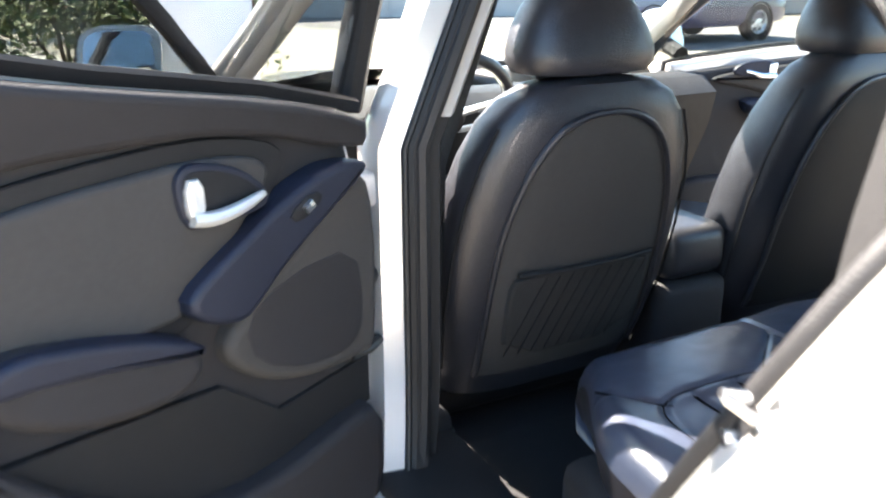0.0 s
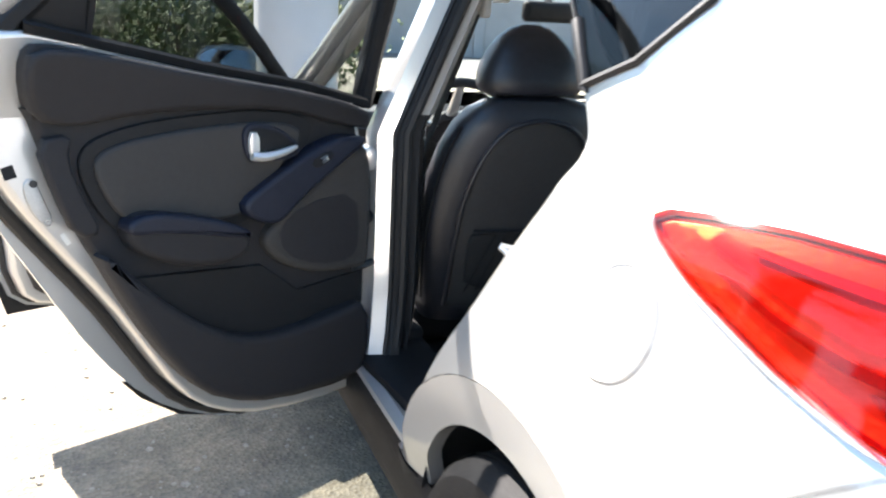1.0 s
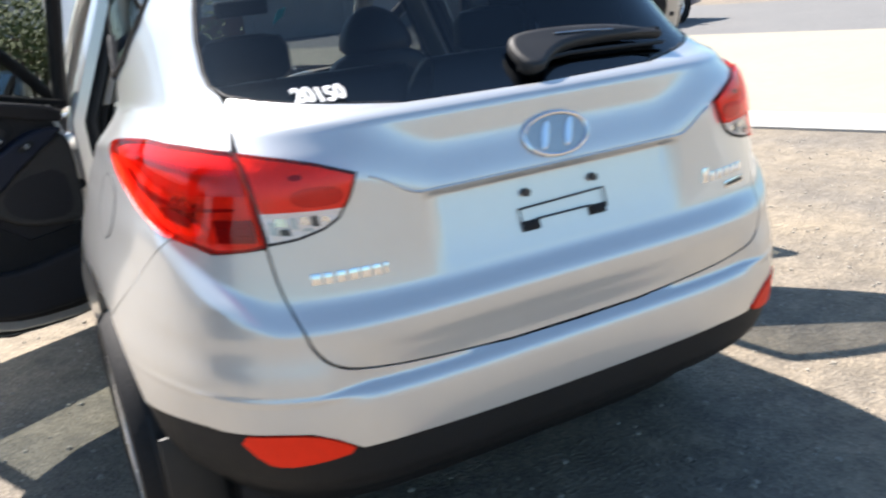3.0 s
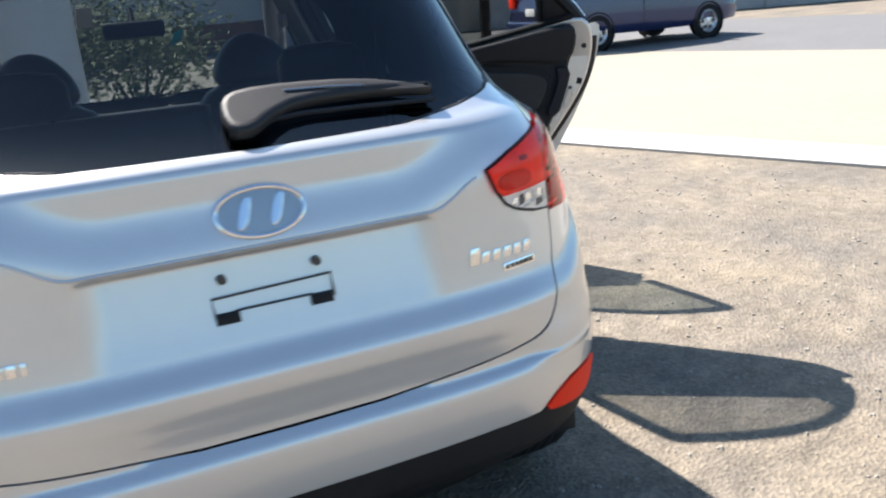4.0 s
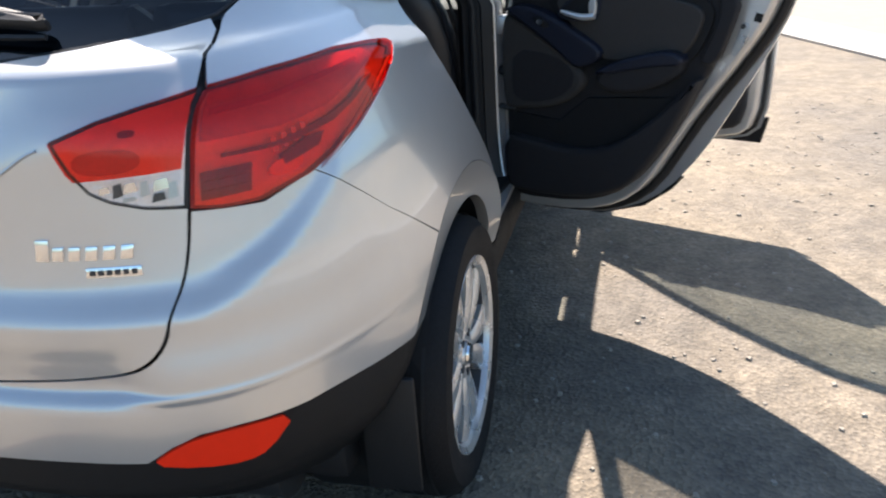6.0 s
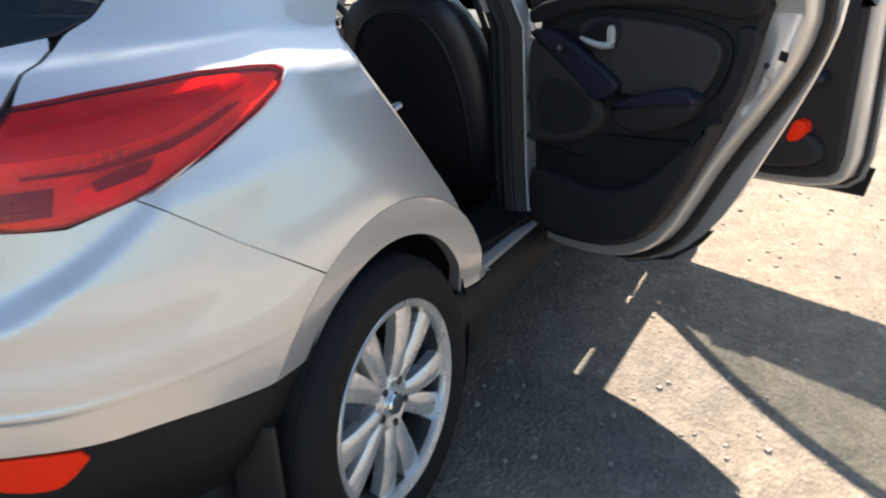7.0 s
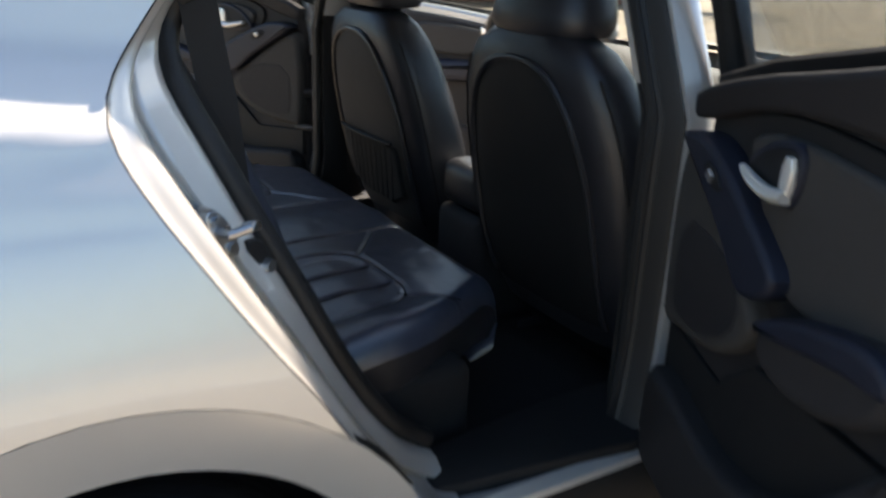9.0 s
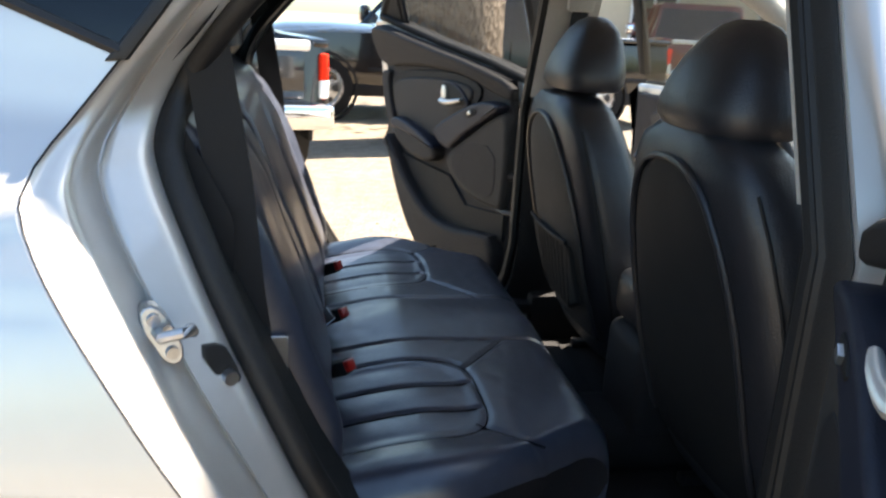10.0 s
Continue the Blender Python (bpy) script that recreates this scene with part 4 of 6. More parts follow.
def rear_door(side):
    f = door_map(side, (0.822, 1.90), 63.7)
    d = empty("rear_door")
    d.parent = car
    d["label"] = "open silver rear door with charcoal inner trim"
    fm = lambda s, z, n: f(s, z, n)
    pan = chaikin(PAN, 1)
    def halves(poly, s0, s1):
        """The outline below and above the bend at the belt line."""
        low = [p for p in poly if p[1] <= 1.145]
        turn = next(i for i in range(len(low)) if i + 1 == len(low) or low[i + 1][0] < low[i][0] - 0.3)
        return low[:turn + 1] + [(s0, 1.148), (s1, 1.146)] + low[turn + 1:], [p for p in poly if p[1] > 1.105]
    pan_low, pan_high = halves(pan, 0.877, 0.094)
    dp = part("door_pan", slab(pan_low, 0.062, -0.004, fm, 0.012, 3), PAINT_IN, d, "silver painted door edge")
    part("pan_top", slab(pan_high, 0.062, -0.004, fm, 0.012, 3), PAINT_IN, dp)
    belt = lambda s: 1.118 + 0.188 * s
    outer = [(s, min(z, belt(s) - 0.035)) for s, z in inset(chaikin(SKIN, 1), -0.032)]
    lowp = [p for p in inset(pan, -0.012) if p[1] < belt(p[0]) - 0.06]
    cut = max(range(len(lowp)), key=lambda i: math.hypot(lowp[i][0] - lowp[i - 1][0], lowp[i][1] - lowp[i - 1][1]))
    part("weatherstrip", tube([f(s, z, 0.066) for s, z in lowp[cut:] + lowp[:cut]], 0.014, 8), RUBBER, d)
    part("outer_skin", slab(outer, 0.076, 0.104, fm, 0.016, 3), PAINT, d, "silver outer door panel")
    lowc = [(-0.04, 0.35), (0.31, 0.355), (0.47, 0.41), (0.56, 0.48), (0.60, 0.53), (-0.04, 0.47)]
    part("door_cladding", slab(lowc, 0.100, 0.116, fm, 0.008), CLAD, d, "black lower door cladding")
    # window frame, fixed corner and glass
    fr = [(-0.025, 1.11), (-0.02, 1.575), (0.0, 1.60), (0.28, 1.60), (0.52, 1.535), (0.68, 1.43), (0.80, 1.31), (0.835, 1.262)]
    part("window_frame", tube([f(s, z, 0.035) for s, z in chaikin(fr, 1, False)], 0.024, 8, flat=1.3), CLAD, d, "black window frame")
    part("frame_edge", tube([f(s + 0.012, z + 0.014, 0.055) for s, z in fr[3:]], 0.012, 6), PAINT, d)
    part("corner_panel", slab([(0.685, 1.255), (0.80, 1.28), (0.69, 1.395)], 0.045, 0.012, fm, 0.005), TRIM_BLACK, d, "black window corner panel")
    part("frame_post", tube([f(0.682, 1.25, 0.03), f(0.672, 1.42, 0.03)], 0.012, 6), TRIM_BLACK, d)
    part("door_window", slab([(-0.01, 1.11), (0.68, 1.248), (0.672, 1.415), (0.50, 1.52), (0.28, 1.58), (-0.01, 1.58)], 0.028, 0.032, fm, 0.001, 1), PANE_DARK, d, "dark tinted side window")
    part("belt_seal", tube([f(s, z, 0.014) for s, z in ((-0.01, 1.118), (0.20, 1.168), (0.46, 1.212), (0.68, 1.256))], 0.007, 6), RUBBER, d)
    line = [(-0.012, 1.117), (0.20, 1.168), (0.46, 1.213), (0.68, 1.259), (0.80, 1.284)]
    part("belt_moulding", loft([[f(s, z + dz, n) for n, dz in ((-0.006, -0.010), (-0.008, 0.006), (0.0, 0.012), (0.062, 0.012), (0.070, 0.0), (0.070, -0.03))] for s, z in line], closed=False), CLAD, d, "black moulding along the window sill")
    # trim
    def at(n1):
        # a raised piece stands nearer the cabin, so that its outline lies a little further along the door
        return lambda s, z, n: f(s + 0.74 * abs(n1) * sstep(-0.02, 0.10, s), z + 0.28 * abs(n1), n)
    t = chaikin(TRIM_OUT, 1)
    low, high = halves(t, 0.802, 0.16)
    trim = part("trim_panel", slab(low, 0.0, -0.034, fm, 0.012, 3), TRIM, d, "charcoal plastic door trim")
    part("trim_top", slab(high, 0.0, -0.036, fm, 0.006, 2), TRIM, trim)
    shoulder = [(0.020, 1.057), (0.05, 1.06), (0.25, 1.116), (0.48, 1.126), (0.62, 1.118), (0.70, 1.105), (0.772, 1.12), (0.79, 1.19), (0.78, 1.245), (0.68, 1.238), (0.46, 1.194), (0.20, 1.151), (0.020, 1.107)]
    part("shoulder", slab(chaikin(shoulder, 1), -0.030, -0.060, at(0.03), 0.012, 4), TRIM, trim)
    band_ = [(0.705, 1.095), (0.718, 1.05), (0.695, 0.975), (0.660, 0.905), (0.712, 0.900), (0.745, 0.985), (0.772, 1.085)]
    part("shoulder_end", slab(chaikin(band_, 1), -0.030, -0.052, at(0.03), 0.008, 4), TRIM, trim)
    ins = [(0.175, 1.062), (0.275, 1.09), (0.485, 1.083), (0.604, 1.069), (0.662, 1.046), (0.66, 1.0), (0.62, 0.925), (0.56, 0.898), (0.40, 0.888), (0.335, 0.895), (0.25, 0.985)]
    # black plate under the insert, its colour standing in for shade round the edge
    part("insert_groove_shade", slab(chaikin(inset(ins, -0.024), 2), -0.030, -0.044, at(0.045), 0.002, 1), TRIM_BLACK, trim)
    part("insert", slab(chaikin(ins, 2), -0.030, -0.055, at(0.045), 0.009, 4), TRIM_INSERT, trim, "grey padded door insert")
    # handle
    bez = [(0.385, 1.083), (0.370, 1.098), (0.344, 1.098), (0.308, 1.090), (0.274, 1.074), (0.245, 1.050), (0.234, 1.031), (0.250, 1.018), (0.299, 1.014), (0.362, 1.014), (0.376, 1.029), (0.384, 1.055)]
    hb = part("handle_bezel", slab(chaikin(bez, 1), -0.045, -0.062, fm, 0.004), NAVY_TRIM, trim)
    # raised black face in place of the shaded hollow behind the lever
    part("handle_cup_shade", slab(chaikin(inset(bez, 0.009), 1), -0.0615, -0.0630, fm, 0.0006, 1), TRIM_BLACK, hb)
    part("handle_plate", slab(chaikin([(0.376, 1.082), (0.350, 1.081), (0.349, 1.032), (0.372, 1.026)], 1), -0.062, -0.071, fm, 0.003), SATIN, hb, "satin chrome handle base")
    lev = [(0.370, 1.033, -0.068), (0.341, 1.028, -0.074), (0.300, 1.034, -0.077), (0.259, 1.044, -0.074)]
    part("handle_lever", tube([f(*p) for p in chaikin(lev, 1, False)], [0.012, 0.0125, 0.0125, 0.012, 0.011, 0.010, 0.008, 0.006], 10, flat=0.8), SATIN, hb, "satin chrome door handle")
    # sloping pull with switch, and the panel under it
    pull = [(0.060, 1.052), (0.100, 1.060), (0.150, 1.059), (0.207, 1.042), (0.250, 1.025), (0.350, 0.975), (0.405, 0.943), (0.402, 0.915), (0.360, 0.890), (0.318, 0.883), (0.297, 0.896), (0.236, 0.944), (0.142, 0.997), (0.078, 1.032)]
    pl = part("pull_grip", slab(chaikin(pull, 1), -0.035, -0.082, lambda s, z, n: f(max(s - 0.010, 0.0), z - 0.004, n), 0.011, 4), NAVY_TRIM, trim, "blue-black padded pull grip")
    under = [(0.022, 1.038), (0.10, 1.012), (0.22, 0.935), (0.33, 0.865), (0.335, 0.82), (0.27, 0.765), (0.18, 0.735), (0.06, 0.725), (0.022, 0.73)]
    part("lower_insert", slab(chaikin(under, 2), -0.030, -0.066, fm, 0.016, 4), TRIM_INSERT, trim, "grey lower door insert")
    grille = [(0.305, 0.868), (0.225, 0.915), (0.075, 0.922), (0.060, 0.80), (0.085, 0.752), (0.19, 0.758), (0.285, 0.80)]
    part("speaker_grille", slab(chaikin(grille, 1), -0.060, -0.0675, fm, 0.003, 2), TRIM, trim, "dark round-cornered speaker grille")
    sw = [(0.238, 1.011), (0.184, 1.036), (0.164, 1.020), (0.216, 0.993)]
    sp = part("window_switch", slab(chaikin(sw, 1), -0.080, -0.085, lambda s, z, n: f(s - 0.010, z - 0.004, n), 0.002), TRIM_BLACK, pl)
    part("switch_toggle", slab([(0.211, 1.018), (0.196, 1.025), (0.188, 1.014), (0.203, 1.006)], -0.084, -0.091, lambda s, z, n: f(s - 0.010, z - 0.004, n), 0.002), STEEL, sp)
    part("trim_bright", slab([(0.115, 0.712), (0.028, 0.712), (0.028, 0.642), (0.090, 0.672)], -0.030, -0.040, fm, 0.003), TRIM_INSERT, trim)
    # armrest, pocket
    arm = [(0.665, 0.945), (0.625, 0.955), (0.569, 0.944), (0.468, 0.916), (0.409, 0.886), (0.390, 0.858), (0.400, 0.832), (0.45, 0.815), (0.54, 0.825), (0.625, 0.860), (0.665, 0.895)]
    part("armrest", slab(chaikin([(s - 0.013, z - 0.005) for s, z in arm], 2), -0.030, -0.084, fm, 0.018, 5), TRIM, trim, "padded armrest with a blue-black top")
    pad = [(0.668, 0.940), (0.625, 0.952), (0.560, 0.940), (0.468, 0.914), (0.402, 0.884), (0.392, 0.866), (0.44, 0.872), (0.52, 0.892), (0.60, 0.908), (0.668, 0.912)]
    part("armrest_pad", slab(chaikin([(s - 0.013, z - 0.003) for s, z in pad], 2), -0.030, -0.092, fm, 0.010, 4), NAVY_TRIM, trim, "blue-black armrest pad")
    pk = [(0.022, 0.624), (0.09, 0.62), (0.22, 0.602), (0.349, 0.616), (0.436, 0.662), (0.523, 0.73), (0.60, 0.81), (0.645, 0.86), (0.66, 0.85), (0.628, 0.78), (0.568, 0.665), (0.488, 0.55), (0.42, 0.490), (0.29, 0.446), (0.06, 0.43), (0.022, 0.455)]
    part("door_pocket", slab(chaikin(pk, 1), -0.030, -0.086, lambda s, z, n: at(0.06)(s, z, n + 0.05 * max(0.0, 0.62 - z)), 0.016, 4), TRIM, trim, "charcoal door pocket")
    # flat black sheet over the trim paints the shade inside the pocket
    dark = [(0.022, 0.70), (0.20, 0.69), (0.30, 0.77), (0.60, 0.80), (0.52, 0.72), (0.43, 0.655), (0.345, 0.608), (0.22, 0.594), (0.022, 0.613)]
    part("pocket_shade", slab(dark, -0.030, -0.047, at(0.045), 0.002, 1), TRIM_BLACK, trim)
    # latch on the free edge
    la = part("door_latch", slab(chaikin([(0.802, 1.022), (0.806, 0.995), (0.790, 0.950), (0.768, 0.928), (0.757, 0.940), (0.772, 0.985), (0.784, 1.022)], 1), -0.003, -0.0085, fm, 0.002), STEEL, d, "zinc door latch plate")
    part("latch_slot", slab([(0.812, 1.026), (0.833, 1.022), (0.838, 1.044), (0.818, 1.050)], -0.0030, -0.0055, fm, 0.0006, 1), TRIM_BLACK, la)
    part("latch_bolt", tube([f(0.788, 1.012, -0.006), f(0.788, 1.012, -0.011)], 0.007, 10), DARKMETAL, la)
    part("edge_label", slab([(0.735, 0.888), (0.747, 0.910), (0.739, 0.914), (0.727, 0.892)], -0.004, -0.0052, fm, 0.0004, 1), PAPER, d, "small pale sticker on the door edge")
    for s, z in ((0.845, 1.17),):
        part("rubber_plug", tube([f(s, z, -0.004), f(s, z, -0.010)], 0.010, 10), RUBBER, d)
    return d


FRONT_PAN = [(0.0, 0.39), (0.10, 0.375), (0.60, 0.375), (0.88, 0.40), (0.955, 0.46), (0.965, 0.70), (0.975, 1.0), (0.98, 1.06), (0.955, 1.085), (0.50, 1.055), (0.10, 1.005), (0.0, 0.985)]


def front_door(side):
    f = door_map(side, (0.825, 2.98), 66.5)
    d = empty("front_door")
    d.parent = car
    d["label"] = "open silver front door with wing mirror"
    fm = lambda s, z, n: f(s, z, n)
    pan = chaikin(FRONT_PAN, 1)
    part("door_pan", slab(pan, 0.062, -0.004, fm, 0.012, 3), PAINT_IN, d, "silver painted door edge")
    part("weatherstrip", tube([f(s, z, 0.066) for s, z in inset(pan, -0.004)], 0.012, 8, closed=True), RUBBER, d)
    part("outer_skin", slab([(s, min(z, 0.965 + 0.085 * s)) for s, z in inset(pan, -0.026)], 0.076, 0.104, fm, 0.016, 3), PAINT, d, "silver outer door panel")
    part("door_cladding", slab([(-0.02, 0.352), (0.96, 0.362), (0.985, 0.47), (-0.02, 0.47)], 0.100, 0.116, fm, 0.008), CLAD, d, "black lower door cladding")
    fr = [(-0.085, 0.985), (0.0, 1.105), (0.10, 1.21), (0.27, 1.36), (0.55, 1.535), (0.70, 1.575), (0.92, 1.58), (0.955, 1.55), (0.965, 1.12)]
    part("window_frame", tube([f(s, z, 0.035) for s, z in chaikin(fr, 1, False)], 0.022, 8, flat=1.3), CLAD, d, "black window frame")
    part("door_window", slab([(-0.04, 1.0), (0.02, 1.09), (0.28, 1.33), (0.56, 1.52), (0.94, 1.55), (0.95, 1.07), (0.5, 1.04)], 0.028, 0.032, fm, 0.001, 1), PANE, d, "lightly tinted side window")
    trim = part("trim_panel", slab(inset(pan, 0.035), 0.0, -0.036, fm, 0.014, 3), TRIM, d, "charcoal plastic door trim")
    ins = [(0.12, 0.945), (0.35, 0.985), (0.62, 1.005), (0.80, 0.99), (0.84, 0.96), (0.78, 0.88), (0.45, 0.87), (0.25, 0.92)]
    part("insert", slab(chaikin(ins, 2), -0.030, -0.055, fm, 0.014, 4), TRIM_INSERT, trim, "grey padded door insert")
    arm = [(0.25, 0.885), (0.45, 0.86), (0.72, 0.85), (0.86, 0.82), (0.85, 0.76), (0.60, 0.76), (0.32, 0.79)]
    part("armrest", slab(chaikin(arm, 2), -0.030, -0.11, fm, 0.03, 5), NAVY_TRIM, trim, "blue-black padded armrest")
    part("door_pocket", slab(chaikin([(0.05, 0.60), (0.50, 0.58), (0.86, 0.62), (0.88, 0.46), (0.08, 0.44)], 2), -0.030, -0.08, fm, 0.02, 4), TRIM, trim)
    hb = part("handle_bezel", slab(chaikin([(0.40, 1.01), (0.39, 0.945), (0.25, 0.95), (0.23, 0.98), (0.29, 1.01)], 2), -0.045, -0.063, fm, 0.006), NAVY_TRIM, trim)
    part("handle_lever", tube([f(*p) for p in ((0.385, 0.955, -0.07), (0.33, 0.957, -0.08), (0.27, 0.975, -0.082))], [0.013, 0.012, 0.007], 10), CHROME, hb, "satin chrome door handle")
    part("handle_plate", slab([(0.392, 1.0), (0.388, 0.95), (0.362, 0.95), (0.362, 1.0)], -0.062, -0.07, fm, 0.003), CHROME, hb)
    # courtesy lamp in the door's lower edge
    part("courtesy_lamp", slab(chaikin([(0.735, 0.560), (0.80, 0.575), (0.815, 0.635), (0.765, 0.650)], 1), -0.03, -0.084, fm, 0.004), REFLEX if side > 0 else LAMP_IN, trim, "courtesy lamp low on the door")
    # mirror
    mr = empty("wing_mirror")
    mr.parent = d
    mr["label"] = "silver wing mirror"
    toe = radians(43)

    def mp(u, v, w):
        # u across the glass, v up, w along its normal; the glass is turned in towards the driver
        w -= 0.32 * v
        return f(0.07 + w * math.cos(toe) + u * math.sin(toe), 1.095 + v, 0.255 + u * math.cos(toe) - w * math.sin(toe))
    shell = []
    for k in range(7):
        t_ = k / 6
        sc = math.sqrt(max(0.02, 1 - (t_ * 0.95) ** 2.2))
        shell.append([mp(0.115 * sc * math.copysign(abs(math.cos(a)) ** 0.6, math.cos(a)), 0.085 * sc * math.copysign(abs(math.sin(a)) ** 0.6, math.sin(a)), 0.03 - 0.11 * t_) for a in (2 * math.pi * i / 20 for i in range(20))])
    part("mirror_housing", loft(shell), PAINT, mr)
    part("mirror_glass", slab([(0.098 * math.copysign(abs(math.cos(a)) ** 0.5, math.cos(a)), 0.07 * math.copysign(abs(math.sin(a)) ** 0.5, math.sin(a))) for a in (2 * math.pi * i / 20 for i in range(20))], 0.028, 0.034, lambda u, v, w: mp(u, v, w), 0.002), MIRROR, mr, "mirror glass")
    part("mirror_arm", tube([f(0.08, 1.02, 0.06), f(0.06, 1.05, 0.17)], 0.03, 8), CLAD, mr)
    return d


for s in (1, -1):
    rear_door(s)
    front_door(s)

# ---- cabin ----
part("cabin_floor", box(-0.66, 0.66, 1.05, 3.0, 0.355, 0.375), CARPET, car, "black carpeted floor")
part("floor_tunnel", box(-0.13, 0.13, 1.5, 2.9, 0.37, 0.46, 0.04, 3), CARPET, car)
part("seat_plinth", box(-0.63, 0.63, 1.10, 1.58, 0.37, 0.60, 0.03, 3), CARPET, car)
for s in (1, -1):
    part("floor_mat", box(s * 0.40 - 0.20, s * 0.40 + 0.20, 1.62, 1.98, 0.376, 0.384, 0.003), CARPET, car)


def super_ring(cx, cy, z, wx, wy, p=3.5, n=28, lean=0.0):
    out = []
    for k in range(n):
        t = 2 * math.pi * k / n
        c, si = math.cos(t), math.sin(t)
        x = wx * math.copysign(abs(c) ** (2 / p), c)
        y = wy * math.copysign(abs(si) ** (2 / p), si)
        out.append(Vector((cx + x, cy + y, z + lean * y)))
    return out


def front_seat(x, pocket, dy=0.0, wide=1.0, rise=0.0, hy=0.0, hz=0.0):
    seat = empty("front_seat")
    seat.parent = car
    seat["label"] = "black leather front seat"
    # cushion
    rings = [super_ring(x, 2.33, z, wx, wy, 4) for z, wx, wy in ((0.44, 0.20, 0.22), (0.50, 0.235, 0.25), (0.58, 0.245, 0.26), (0.62, 0.235, 0.25), (0.635, 0.20, 0.21))]
    part("seat_cushion", loft(rings), LEATHER, seat)
    part("seat_base", box(x - 0.19, x + 0.19, 2.10, 2.55, 0.37, 0.45, 0.02), TRIM_BLACK, seat)
    part("seat_valance", box(x - 0.232, x + 0.232, 2.06, 2.56, 0.40, 0.53, 0.03, 3), TRIM_BLACK, seat)
    part("seat_rail", box(x - 0.215, x - 0.19, 2.02, 2.5, 0.375, 0.40, 0.004), DARKMETAL, seat)
    part("seat_rail", box(x + 0.19, x + 0.215, 2.02, 2.5, 0.375, 0.40, 0.004), DARKMETAL, seat)
    # back, leaning backwards to the top
    prof = [(0.50, 0.215, 0.085, 2.075), (0.58, 0.245, 0.095, 2.045), (0.70, 0.258, 0.098, 2.010), (0.82, 0.258, 0.095, 1.978), (0.92, 0.248, 0.090, 1.950), (1.00, 0.228, 0.084, 1.928), (1.06, 0.202, 0.076, 1.912), (1.10, 0.170, 0.066, 1.902), (1.125, 0.125, 0.050, 1.897), (1.135, 0.06, 0.025, 1.895)]
    prof = [(z + rise * sstep(0.6, 1.0, z), wx * wide, wy * 1.06, y + dy) for z, wx, wy, y in prof]
    part("backrest", loft([super_ring(x, y, z, wx, wy, 3.2, 36) for z, wx, wy, y in prof]), LEATHER, seat, "black leather backrest")
    # hard back panel with an arched welt

    def back_y(u, z):
        k = [p[0] for p in prof]
        wx, wy, y = (float(np.interp(z, k, [p[i] for p in prof])) for i in (1, 2, 3))
        return y - wy * max(0.0, 1 - min(1.0, abs(u) / wx) ** 3.2) ** (1 / 3.2)
    arch = [(-0.185, 0.56), (-0.19, 0.70), (-0.185, 0.85), (-0.155, 0.96), (-0.110, 1.032), (-0.06, 1.060), (0.0, 1.068), (0.06, 1.060), (0.110, 1.032), (0.155, 0.96), (0.185, 0.85), (0.19, 0.70), (0.185, 0.56)]

    def bk(u, z, n):
        return Vector((x + u, back_y(u, z) - n, z))
    arch = [(u * wide, z + (rise + 0.012) * sstep(0.6, 1.0, z)) for u, z in arch]
    ar = chaikin(arch, 2, False)
    rows_ = []
    for k in range(15):
        zz = 0.555 + k * (ar[len(ar) // 2][1] - 0.557) / 14
        w = float(np.interp(zz, [v for u, v in ar[len(ar) // 2:]][::-1], [u for u, v in ar[len(ar) // 2:]][::-1]))
        rows_.append([bk(w * q, zz, 0.004 * (1 - abs(q) ** 6)) for q in (-1, -0.9, -0.75, -0.6, -0.45, -0.3, -0.15, 0, 0.15, 0.3, 0.45, 0.6, 0.75, 0.9, 1)])
    # the pocket seat's panel is a lighter grey, light on it put into colour
    part("back_panel", loft(rows_, closed=False), TRIM_INSERT if pocket else TRIM_BLACK, seat, "dark moulded seat back panel")
    part("welt", tube([bk(u, z, 0.004) for u, z in ar], 0.0065, 8), LEATHER, seat)
    if pocket:
        net = [(-0.15, 0.60), (0.15, 0.60), (0.165, 0.75), (0.15, 0.79), (-0.15, 0.79), (-0.165, 0.75)]
        nt = part("net_pocket", slab(chaikin(net, 1), 0.004, 0.016, bk, 0.006), NET, seat, "mesh map pocket")
        part("pocket_hem", tube([bk(u, 0.795 - 0.006 * math.cos(u * 9), 0.018) for u in (-0.155, -0.08, 0, 0.08, 0.155)], 0.005, 8), TRIM_BLACK, nt)
        for k in range(9):
            u = -0.12 + 0.03 * k
            part("net_cord", tube([bk(u - 0.03, 0.61, 0.017), bk(u + 0.03, 0.78, 0.017)], 0.0016, 4), TRIM_BLACK, nt)
    for sg in (-1, 1):
        part("side_seam", tube([Vector((x + sg * (wx - 0.004), y - wy * 0.55, z)) for z, wx, wy, y in prof[1:7]], 0.003, 5), TRIM_BLACK, seat)
    # head restraint
    hr = [(1.150, 0.100, 0.050, 1.893), (1.155, 0.128, 0.070, 1.893), (1.170, 0.137, 0.080, 1.894), (1.195, 0.137, 0.081, 1.896), (1.23, 0.126, 0.075, 1.901), (1.265, 0.106, 0.064, 1.906), (1.295, 0.080, 0.050, 1.910), (1.315, 0.052, 0.034, 1.912), (1.325, 0.023, 0.016, 1.913)]
    hr = [(z + hz, wx * wide, wy * wide, y + hy) for z, wx, wy, y in hr]
    h = part("head_restraint", loft([super_ring(x, y, z, wx, wy, 2.7, 32) for z, wx, wy, y in hr]), LEATHER, seat, "black leather head restraint")
    for sg in (-1, 1):
        part("restraint_post", tube([(x + sg * 0.082, 1.895 + hy, 1.10), (x + sg * 0.082, 1.893 + hy, 1.17 + hz)], 0.006, 8), CHROME, h)
